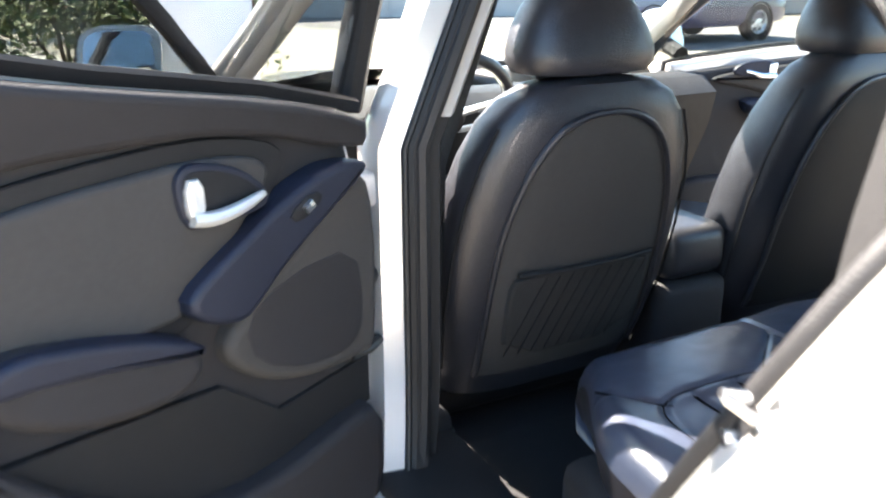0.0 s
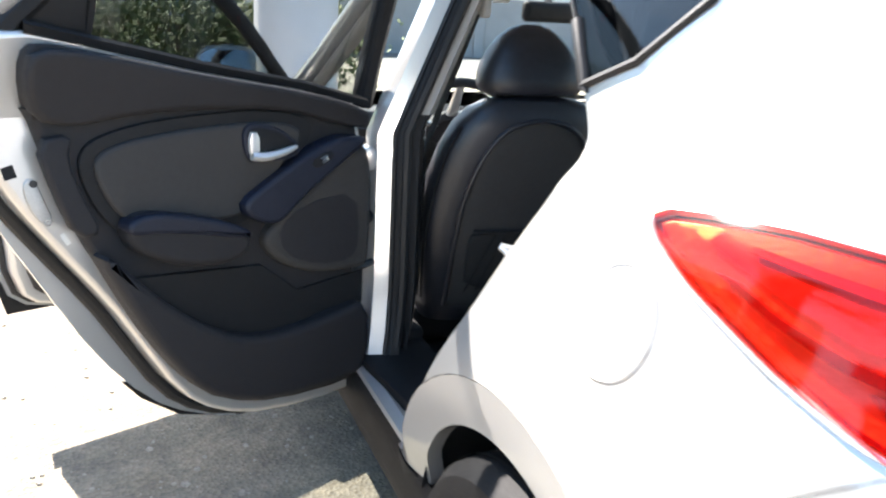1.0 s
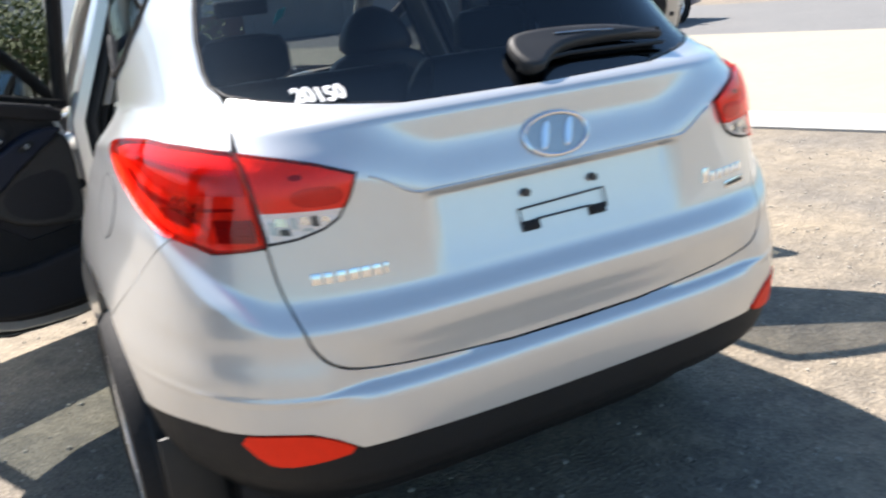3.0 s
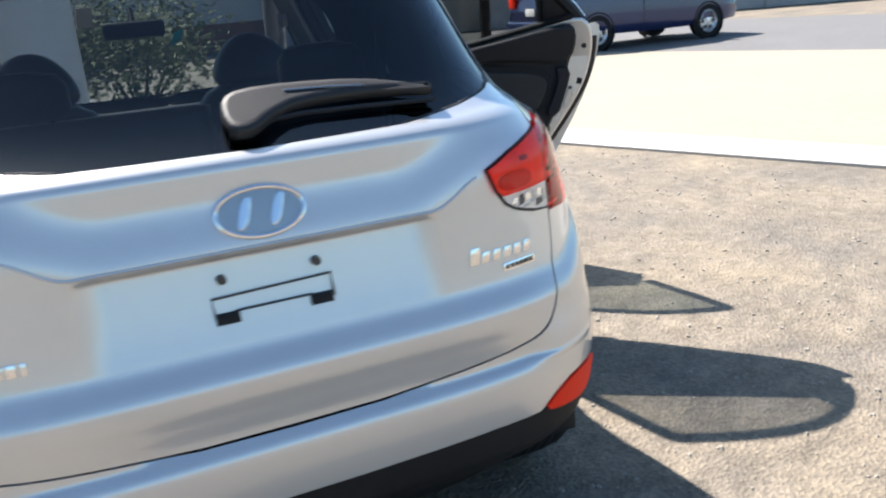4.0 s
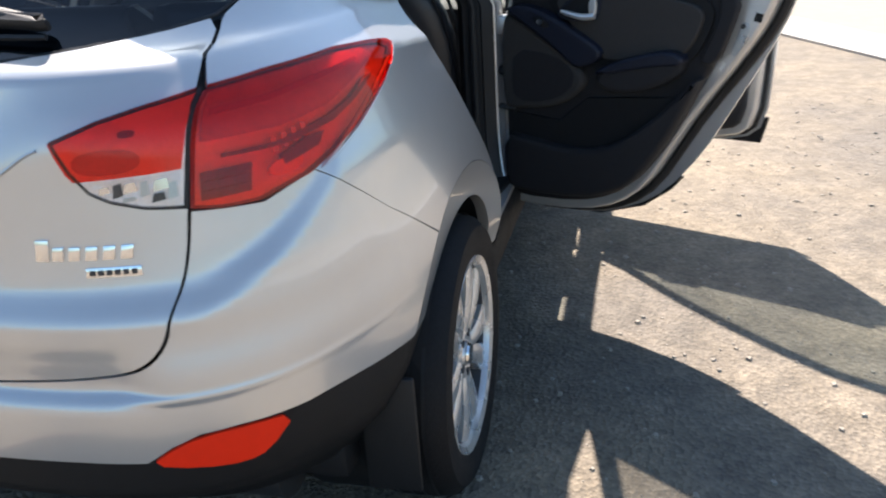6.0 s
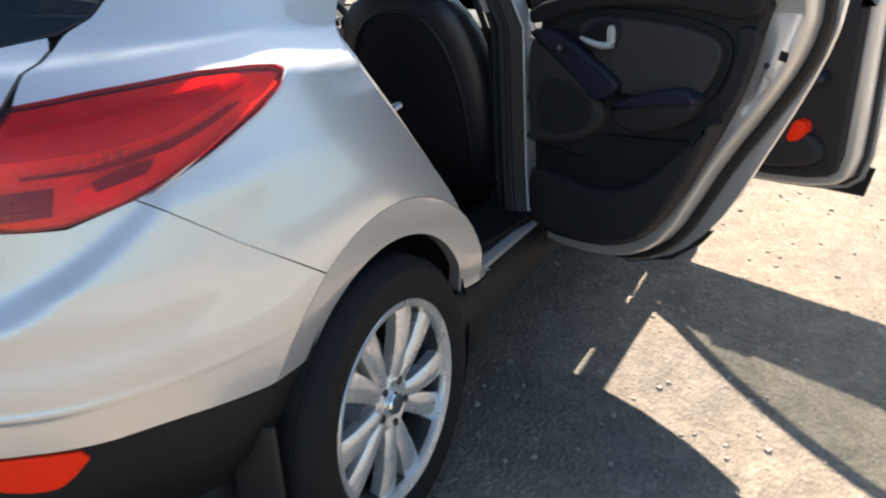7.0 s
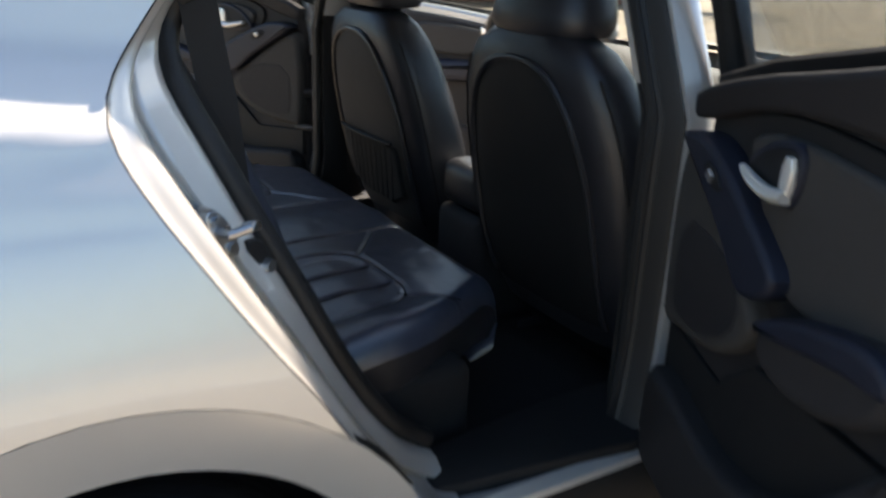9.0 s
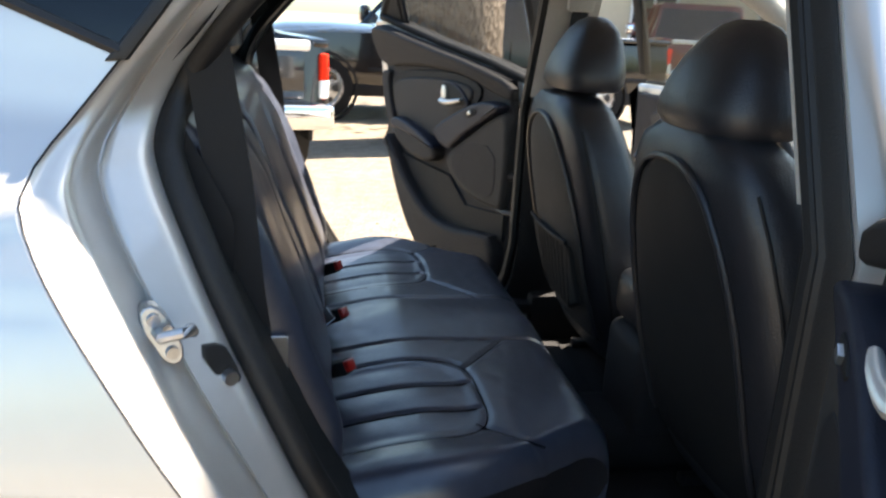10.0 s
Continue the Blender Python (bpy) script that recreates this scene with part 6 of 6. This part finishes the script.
# ---- things round the car ----
def far_car(name, label, paint, L, W, H, prof, cab, wheels, r, m, glass, extra=None):
    """A parked vehicle in its own frame: ahead along +x. prof: lower body side outline; cab: roof outline (x, z)."""
    v = tagged(empty(name), label, "car")
    hw = W / 2
    rings = []
    for x, z0, z1, k in prof:
        rings.append([Vector((x, yy * hw * k, zz)) for yy, zz in ((-0.94, z0), (-1.0, z0 + 0.12), (-1.0, (z0 + z1) / 2), (-0.97, z1 - 0.05), (-0.86, z1), (0.86, z1), (0.97, z1 - 0.05), (1.0, (z0 + z1) / 2), (1.0, z0 + 0.12), (0.94, z0))])
    part("body", loft(rings), paint, v)
    if cab:
        c = [(x, z) for x, z in cab]
        rings = []
        for t_ in (0.0, 0.9, 1.0):
            rings.append([Vector((x0 + (x1 - x0) * t_, sg * hw * (0.93 - 0.17 * t_), z0 + (z1 - z0) * t_)) for (x0, z0), (x1, z1), sg in (((c[0][0], c[0][1]), (c[1][0], c[1][1]), 1), ((c[3][0], c[3][1]), (c[2][0], c[2][1]), 1), ((c[3][0], c[3][1]), (c[2][0], c[2][1]), -1), ((c[0][0], c[0][1]), (c[1][0], c[1][1]), -1))])
        part("glasshouse", loft(rings[:2]), glass, v, "dark windows")
        part("roof", loft([[p + Vector((0, 0, dz)) for p in rings[1 + i]] for i, dz in ((0, 0), (1, 0.0), (1, 0.03))]), paint, v)
        for (x0, z0), (x1, z1) in ((c[0], c[1]), (c[3], c[2]), (((c[0][0] + c[3][0]) / 2, c[0][1]), ((c[1][0] + c[2][0]) / 2, c[1][1]))):
            for sg in (-1, 1):
                part("roof_pillar", tube([(x0, sg * hw * 0.935, z0), (x1, sg * hw * 0.775, z1)], 0.035, 6), paint, v)
    for x in wheels:
        for sg in (-1, 1):
            w = part("wheel", revolve([(-0.11, r * 0.62), (-0.11, r * 0.95), (0, r), (0.10, r * 0.95), (0.11, r * 0.66)], (x, sg * (hw - 0.10), r), 32, "y", sg), TYRE, v)
            part("rim", revolve([(0.09, r * 0.67), (0.10, r * 0.60), (0.06, r * 0.5), (0.085, 0.06), (0.09, 0.001)], (x, sg * (hw - 0.10), r), 28, "y", sg), ALLOY, w)
            for k in range(6):
                t_ = 2 * math.pi * k / 6
                part("rim_slot", slab(chaikin([(math.cos(t_ + q) * rr, math.sin(t_ + q) * rr) for q, rr in ((-0.25, r * 0.3), (0.25, r * 0.3), (0.3, r * 0.52), (-0.3, r * 0.52))], 1), 0.066, 0.086, lambda a, b, n, x=x, sg=sg: Vector((x + a, sg * (hw - 0.10) + sg * n, r + b)), 0.002, 1), DARKMETAL, w)
            part("arch_liner", revolve([(0.0, r * 1.05), (0.103, r * 1.12), (0.1045, r * 1.04)], (x, sg * (hw - 0.10), r), 32, "y", sg), TRIM_BLACK, v)
    if extra:
        extra(v, hw)
    v.matrix_world = m
    return v


BLUE = mat("dark_blue_paint", (0.012, 0.022, 0.085), 0.25, 0.3, 1.0, 0.05, 4)
BLACK = mat("black_paint", (0.010, 0.010, 0.012), 0.16, 0.1, 1.0, 0.1, 3)
DARKGLASS = mat("dark_window", (0.012, 0.014, 0.016), 0.06, 0, 0.6, 0.1, 3)


def suv_extra(v, hw):
    for sg in (-1, 1):
        part("tail_light", box(-0.03, 0.05, sg * hw * 0.80 - 0.10, sg * hw * 0.80 + 0.10, 0.86, 1.10, 0.03, 2), REFLEX, v, "red tail light")
        part("mirror", box(2.95, 3.1, sg * (hw + 0.08) - 0.07, sg * (hw + 0.08) + 0.07, 1.02, 1.16, 0.03, 2), BLUE, v)
        part("door_line", tube([(1.95, sg * (hw + 0.002), 0.45), (1.95, sg * (hw + 0.002), 0.95)], 0.006, 4), TRIM_BLACK, v)
    part("plate", box(-0.045, -0.03, -0.16, 0.16, 0.72, 0.86, 0.004), PAPER, v, "pale number plate")
    part("rear_bumper", box(-0.10, 0.10, -hw * 0.93, hw * 0.93, 0.36, 0.62, 0.05, 3), BLUE, v)
    part("rear_window", box(0.30, 0.34, -hw * 0.65, hw * 0.65, 1.1, 1.5, 0.01, 1, pose(-0.05, 0, 0.0, 0, 8, 0)), DARKGLASS, v)


far_car("blue_suv", "dark blue SUV driving on the far road", BLUE, 4.5, 1.82, 1.66,
        [(-0.02, 0.42, 0.80, 0.9), (0.06, 0.34, 1.04, 0.98), (0.9, 0.30, 1.08, 1.0), (2.2, 0.28, 1.06, 1.0), (3.2, 0.28, 1.02, 1.0), (4.0, 0.32, 0.93, 0.97), (4.35, 0.36, 0.82, 0.90), (4.45, 0.42, 0.72, 0.80)],
        [(0.10, 1.04), (0.50, 1.62), (2.25, 1.62), (3.15, 1.0)], (0.88, 3.55), 0.34, pose(8.0, 12.95, 0.012, 0, 0, 1), DARKGLASS, suv_extra)


def pickup_extra(v, hw, paint=BLACK, drop=0.0):
    h = -drop
    tg = part("tailgate", box(-0.035, 0.01, -hw * 0.80, hw * 0.80, 0.66, 1.10 + h, 0.02, 2), paint, v, "flat tailgate")
    part("tailgate_cap", box(-0.045, 0.06, -hw * 0.84, hw * 0.84, 1.07 + h, 1.15 + h, 0.02, 2), SATIN, v, "pale tailgate top")
    part("handle_recess", box(-0.040, -0.034, -0.12, 0.12, 0.93 + h, 1.01 + h, 0.01), TRIM_BLACK, tg)
    bp = part("chrome_bumper", box(-0.26, -0.05, -hw * 0.98, hw * 0.98, 0.46, 0.64, 0.04, 3), CHROME, v, "chrome step bumper")
    part("bumper_pad", box(-0.255, -0.055, -hw * 0.6, hw * 0.6, 0.635, 0.652, 0.004), RUBBER, bp)
    part("plate_recess", box(-0.266, -0.25, -0.17, 0.17, 0.48, 0.60, 0.01), TRIM_BLACK, bp)
    # crowned bonnet over the flat deck
    hood = []
    for x, top, k in ((3.72, 1.135, 0.84), (3.95, 1.165, 0.93), (4.5, 1.17, 0.94), (5.0, 1.14, 0.91), (5.25, 1.07, 0.84), (5.33, 0.96, 0.74)):
        hood.append([Vector((x, q * hw * k, top + h - 0.16 * abs(q) ** 2.6)) for q in [w / 8 for w in range(-8, 9)]])
    part("bonnet", loft(hood, closed=False), paint, v, "crowned bonnet")
    for sg in (-1, 1):
        tl = part("tail_light", box(-0.040, 0.04, sg * hw * 0.95 - 0.032, sg * hw * 0.95 + 0.032, 0.73 + h, 1.06 + h, 0.02, 2), REFLEX, v, "red tail light")
        part("reversing_lamp", box(-0.046, 0.036, sg * hw * 0.95 - 0.034, sg * hw * 0.95 + 0.034, 0.735 + h, 0.87 + h, 0.012, 2), PAPER, tl)
        part("bed_rail", box(0.0, 1.95, sg * hw * 0.93 - 0.06, sg * hw * 0.93 + 0.06, 1.10 + h, 1.16 + h, 0.02, 2), paint, v)
        mr = part("mirror", box(3.72, 3.86, sg * (hw + 0.16) - 0.11, sg * (hw + 0.16) + 0.11, 1.16 + h, 1.40 + h, 0.04, 2), paint, v)
        part("mirror_glass", box(3.708, 3.722, sg * (hw + 0.16) - 0.085, sg * (hw + 0.16) + 0.085, 1.19 + h, 1.37 + h, 0.006, 2), MIRROR, mr)
        part("mirror_cap", box(3.74, 3.84, sg * (hw + 0.27) - 0.012, sg * (hw + 0.27) + 0.012, 1.19 + h, 1.37 + h, 0.01, 2), SATIN, mr)
        part("side_moulding", box(0.2, 4.0, sg * hw - 0.012, sg * hw + 0.012, 0.60, 0.66, 0.004), TRIM_BLACK, v)
        part("sill_panel", box(0.3, 5.0, sg * hw * 0.93 - 0.02, sg * hw * 0.93 + 0.02, 0.30, 0.46, 0.01), TRIM_BLACK, v)
        part("name_bar", box(3.05, 3.80, sg * (hw + 0.004) - 0.004, sg * (hw + 0.004) + 0.004, 0.86 + h, 0.905 + h, 0.002), SATIN, v)
        part("door_handle", box(2.35, 2.5, sg * (hw + 0.02) - 0.015, sg * (hw + 0.02) + 0.015, 0.98 + h, 1.02 + h, 0.008), CHROME, v)
        part("door_line", tube([(2.2, sg * (hw + 0.002), 0.45), (2.2, sg * (hw + 0.002), 1.05 + h)], 0.006, 4), TRIM_BLACK, v)
    part("exhaust", tube([(-0.1, -0.55, 0.36), (0.3, -0.55, 0.36)], 0.04, 10), STEEL, v)


PICK = [(-0.02, 0.50, 0.72, 0.93), (0.02, 0.46, 1.12, 1.0), (1.0, 0.42, 1.12, 1.0), (2.0, 0.40, 1.12, 1.0), (3.5, 0.40, 1.12, 1.0), (4.4, 0.42, 1.10, 0.99), (5.1, 0.45, 1.04, 0.96), (5.35, 0.50, 0.95, 0.88)]
CAB = [(1.95, 1.02), (2.10, 1.80), (3.25, 1.80), (3.95, 1.02)]
far_car("pickup_truck", "black pickup truck with chrome rear bumper and red tail light", BLACK, 5.4, 1.95, 1.85, [(x, z0, z1 - 0.07, k) for x, z0, z1, k in PICK], CAB, (1.05, 4.45), 0.39, pose(-4.43, 0.445, 0, 0, 0, 193), DARKGLASS, lambda v, hw: pickup_extra(v, hw, BLACK, 0.07))
far_car("pickup_truck", "black pickup truck parked side-on with bright wheels", BLACK, 5.4, 1.95, 1.85, PICK, CAB, (0.98, 4.55), 0.39, pose(-9.9, 5.88, 0, 0, 0, -86), DARKGLASS, pickup_extra)

DARKRED = mat("dark_red_paint", (0.16, 0.022, 0.018), 0.25, 0.1, 1.0, 0.08, 3)
far_car("pickup_truck", "dark red pickup truck parked by the house", DARKRED, 5.4, 1.95, 1.85, PICK, CAB, (1.05, 4.45), 0.39, pose(-12.4, 8.4, 0, 0, 0, 165), DARKGLASS, lambda v, hw: pickup_extra(v, hw, DARKRED))

# white post ahead of the car
POSTM = mat("white_enamel", (0.80, 0.81, 0.82), 0.35, 0, 0.3, 0.03, 3)
post = tagged(empty("sign_post"), "thick white round post standing ahead of the car", "post")
part("shaft", revolve([(0.0, 0.001), (0.0, 0.24), (2.0, 0.24), (2.02, 0.001)], (-0.40, 4.85, 0.0), 40, "z"), POSTM, post)
part("base_flange", revolve([(0.0, 0.24), (0.0, 0.34), (0.03, 0.34), (0.04, 0.25)], (-0.40, 4.85, 0.0), 32, "z"), STEEL, post)

# buildings and walls at the edges of the lot
STUCCO = mat("beige_stucco", (0.62, 0.52, 0.38), 0.9, 0, 0, 0.06, 0.8, 0.4, 40)
BRICKRED = mat("red_brown_wall", (0.27, 0.12, 0.085), 0.85, 0, 0, 0.2, 3, 0.4, 30)
ROOFM = mat("brown_shingle", (0.16, 0.11, 0.085), 0.9, 0, 0, 0.25, 2, 0.5, 20)
GREYWALL = mat("grey_block", (0.36, 0.35, 0.34), 0.9, 0, 0, 0.12, 0.7, 0.4, 25)
WHITEWALL = mat("white_render", (0.72, 0.71, 0.68), 0.85, 0, 0, 0.05, 0.6, 0.3, 30)


def building(name, label, L, D, H, wall, m, windows, roof=True):
    b = tagged(empty(name), label, "building")
    part("wall", box(0, L, 0, D, 0, H, 0.03, 1), wall, b)
    part("plinth", box(-0.03, L + 0.03, -0.03, D + 0.03, 0, 0.85, 0.02, 1), BRICKRED, b)
    if roof:
        part("roof", loft([[Vector((x, y, z)) for y, z in ((-0.5, H), (D / 2, H + 1.5), (D + 0.5, H), (D + 0.5, H - 0.15), (-0.5, H - 0.15))] for x in (-0.5, L + 0.5)]), ROOFM, b)
    else:
        part("parapet", box(-0.08, L + 0.08, -0.08, D + 0.08, H, H + 0.3, 0.03, 1), wall, b)
    for x, w, z0, z1 in windows:
        wd = part("window", box(x, x + w, -0.05, 0.02, z0, z1, 0.01, 1), DARKGLASS, b)
        part("frame", join(box(x - 0.06, x + w + 0.06, -0.09, -0.02, z1, z1 + 0.07), box(x - 0.06, x + w + 0.06, -0.12, -0.02, z0 - 0.08, z0), box(x - 0.06, x, -0.09, -0.02, z0, z1), box(x + w, x + w + 0.06, -0.09, -0.02, z0, z1), box(x + w / 2 - 0.025, x + w / 2 + 0.025, -0.07, -0.02, z0, z1)), WHITEWALL, wd)
    b.matrix_world = m
    return b


building("house", "beige stucco house with red-brown base", 16, 8, 3.4, STUCCO, pose(-19, 4.0, 0, 0, 0, 78), [(1.5, 1.6, 1.2, 2.4), (5.0, 1.0, 0.0, 2.1), (8.0, 2.0, 1.2, 2.4), (12.5, 1.6, 1.2, 2.4)])
building("office", "low white building beyond the lot", 18, 7, 3.6, WHITEWALL, pose(14, 33, 0, 0, 0, 186), [(2, 2.2, 1.0, 2.4), (7, 1.1, 0.0, 2.1), (11, 2.2, 1.0, 2.4), (15, 1.5, 1.0, 2.4)], False)
wl = tagged(empty("boundary_wall"), "grey block wall beyond the road", "wall", kind="structure")
for k in range(9):
    part("wall_panel", box(k * 3.0 + 0.02, k * 3.0 + 2.98, -0.08, 0.08, 0.0, 1.75, 0.02, 1), GREYWALL, wl)
    part("wall_pier", box(k * 3.0 - 0.16, k * 3.0 + 0.16, -0.16, 0.16, 0.0, 1.95, 0.02, 1), GREYWALL, wl)
wl.matrix_world = pose(6.0, 24.5, 0, 0, 0, -22)


# trees
BARK = mat("bark", (0.10, 0.075, 0.055), 0.95, 0, 0, 0.3, 8, 0.9, 25)
LEAF = mat("green_leaves", (0.055, 0.085, 0.02), 0.7, 0, 0, 0.3, 6, 0.0, color2=(0.14, 0.17, 0.04))


def tree(x, y, h, seed, lean=0.0):
    rng = random.Random(seed)
    t = tagged(empty("tree"), "leafy green tree with an uneven crown", "tree", "trees beyond the lot")
    limbs = [tube([(0, 0, 0), (0.05, 0.03, h * 0.2), (-0.04, 0.06, h * 0.42), (0.05 + lean, 0.0, h * 0.7)], [0.16, 0.13, 0.10, 0.04], 10)]
    tips = []
    for k in range(9):
        a, z = rng.uniform(0, 6.28), h * rng.uniform(0.32, 0.62)
        e = Vector((math.cos(a) * h * rng.uniform(0.16, 0.32), math.sin(a) * h * rng.uniform(0.16, 0.32), z + h * rng.uniform(0.12, 0.34))) + Vector((lean, 0, 0))
        limbs.append(tube([(0, 0, z), tuple(e * 0.5 + Vector((0, 0, z * 0.45))), tuple(e)], [0.06, 0.04, 0.015], 6))
        tips.append(e)
    part("trunk", join(*limbs), BARK, t)
    verts, faces = [], []
    for e in tips + [Vector((lean, 0, h * 0.82)), Vector((lean + 0.2, 0.1, h * 0.72))]:
        for _ in range(230):
            p = e + Vector((rng.gauss(0, 1), rng.gauss(0, 1), rng.gauss(0, 0.7))) * h * 0.095
            u = Vector((rng.uniform(-1, 1), rng.uniform(-1, 1), rng.uniform(-0.6, 0.6))).normalized()
            w = u.orthogonal().normalized()
            q = rng.uniform(0.05, 0.11)
            n = len(verts)
            verts += [p - u * q, p + w * q * 0.5, p + u * q, p - w * q * 0.5]
            faces.append((n, n + 1, n + 2, n + 3))
    me = bpy.data.meshes.new("crown")
    me.from_pydata([tuple(v) for v in verts], [], faces)
    me.materials.append(LEAF)
    c = new("crown", me)
    c.parent = t
    t.location = (x, y, 0)
    return t


for x, y, h, sd in ((-5.5, 15.5, 5.0, 1), (-2.2, 22.0, 5.5, 2), (5.5, 27.5, 4.6, 3), (-14.0, 20.0, 6.0, 4), (0.6, 29.0, 4.4, 5)):
    tree(x, y, h, sd)

# shrubs under the trees ahead of the car
def shrub(x, y, h, w, seed):
    rng = random.Random(seed)
    t = tagged(empty("shrub"), "dense dark green shrub at the edge of the lot", "shrub", "shrubs ahead of the car")
    stems, verts, faces = [], [], []
    for k in range(7):
        a, r = rng.uniform(0, 6.28), rng.uniform(0.2, 1.0) * w
        e = Vector((math.cos(a) * r, math.sin(a) * r, h * rng.uniform(0.45, 0.9)))
        stems.append(tube([(0, 0, 0), tuple(e * 0.5), tuple(e)], [0.035, 0.02, 0.008], 6))
        for _ in range(420):
            p = e + Vector((rng.gauss(0, 0.30), rng.gauss(0, 0.30), rng.gauss(0, 0.30)))
            p.z = max(p.z, 0.04)
            u = Vector((rng.uniform(-1, 1), rng.uniform(-1, 1), rng.uniform(-0.6, 0.6))).normalized()
            v = u.orthogonal().normalized()
            q = rng.uniform(0.03, 0.06)
            n = len(verts)
            verts += [p - u * q, p + v * q * 0.5, p + u * q, p - v * q * 0.5]
            faces.append((n, n + 1, n + 2, n + 3))
    part("stem", join(*stems), BARK, t)
    me = bpy.data.meshes.new("crown")
    me.from_pydata([tuple(v) for v in verts], [], faces)
    me.materials.append(LEAF)
    c = new("crown", me)
    c.parent = t
    t.location = (x, y, 0)


for x, y, h, w, sd in ((-1.6, 9.6, 1.5, 0.7, 21), (-0.6, 10.8, 1.4, 0.7, 23), (0.5, 10.1, 1.3, 0.7, 24)):
    shrub(x, y, h, w, sd)

# old tree with a thick rough trunk between the car and the trucks
OLD_BARK = mat("rough_bark", (0.085, 0.062, 0.045), 0.95, 0, 0, 0.3, 9, 0.0, color2=(0.40, 0.32, 0.25))
_t = OLD_BARK.node_tree
_v, _b, _m = _t.nodes.new("ShaderNodeTexVoronoi"), _t.nodes.new("ShaderNodeBump"), _t.nodes.new("ShaderNodeMapping")
_m.inputs["Scale"].default_value = (1, 1, 0.45)
_v.inputs["Scale"].default_value = 26
_b.inputs["Strength"].default_value, _b.inputs["Distance"].default_value = 1.0, 0.05
_t.links.new(_t.nodes["Texture Coordinate"].outputs["Object"], _m.inputs[0])
_t.links.new(_m.outputs[0], _v.inputs["Vector"])
_t.links.new(_v.outputs["Distance"], _b.inputs["Height"])
_t.links.new(_b.outputs[0], _t.nodes["Principled BSDF"].inputs["Normal"])
old = tree(-6.9, 2.66, 8.0, 31, -4.2)
old.name = "old_tree"
tagged(old, "old tree with a thick rough brown trunk", "tree")
rng = random.Random(8)
rings = []
for k in range(40):
    z = 5.2 * k / 39
    rings.append([Vector(((0.56 - 0.02 * z + 0.08 * math.exp(-z * 5)) * (1 + 0.07 * noise.noise(Vector((math.cos(a) * 3, math.sin(a) * 3, z * 2)))) * math.cos(a) - 0.02 * z * z, (0.56 - 0.02 * z + 0.08 * math.exp(-z * 5)) * (1 + 0.07 * noise.noise(Vector((math.cos(a) * 3, math.sin(a) * 3, z * 2)))) * math.sin(a), z)) for a in (2 * math.pi * i / 28 for i in range(28))])
part("bark", loft(rings), OLD_BARK, old, "thick trunk with rough flaking bark")

# loose stones on the gravel
rng = random.Random(11)
verts, faces = [], []
for k in range(5200):
    x, y = rng.uniform(-3.6, 4.2), rng.uniform(-1.2, 5.0)
    if x * 0.908 + y * 0.418 > 5.2:
        continue
    r = 0.0035 + 0.010 * rng.random() ** 3
    a = rng.uniform(0, 3)
    n = len(verts)
    for q in range(5):
        t = a + q * 1.2566
        verts.append((x + r * math.cos(t) * rng.uniform(0.8, 1.2), y + r * math.sin(t) * rng.uniform(0.8, 1.2), -0.001))
    for q in range(5):
        t = a + q * 1.2566 + 0.3
        verts.append((x + 0.7 * r * math.cos(t), y + 0.7 * r * math.sin(t), r * rng.uniform(0.4, 0.8)))
    faces.append(tuple(n + 5 + q for q in range(5)))
    faces += [(n + q, n + (q + 1) % 5, n + 5 + (q + 1) % 5, n + 5 + q) for q in range(5)]
me = bpy.data.meshes.new("loose_stones")
me.from_pydata(verts, [], faces)
me.materials.append(mat("stones", (0.19, 0.165, 0.13), 0.85, 0, 0, 0.4, 30, color2=(0.36, 0.33, 0.28)))
tagged(new("loose_stones", me), "scattered grey and tan pebbles", "stones", kind="stuff")
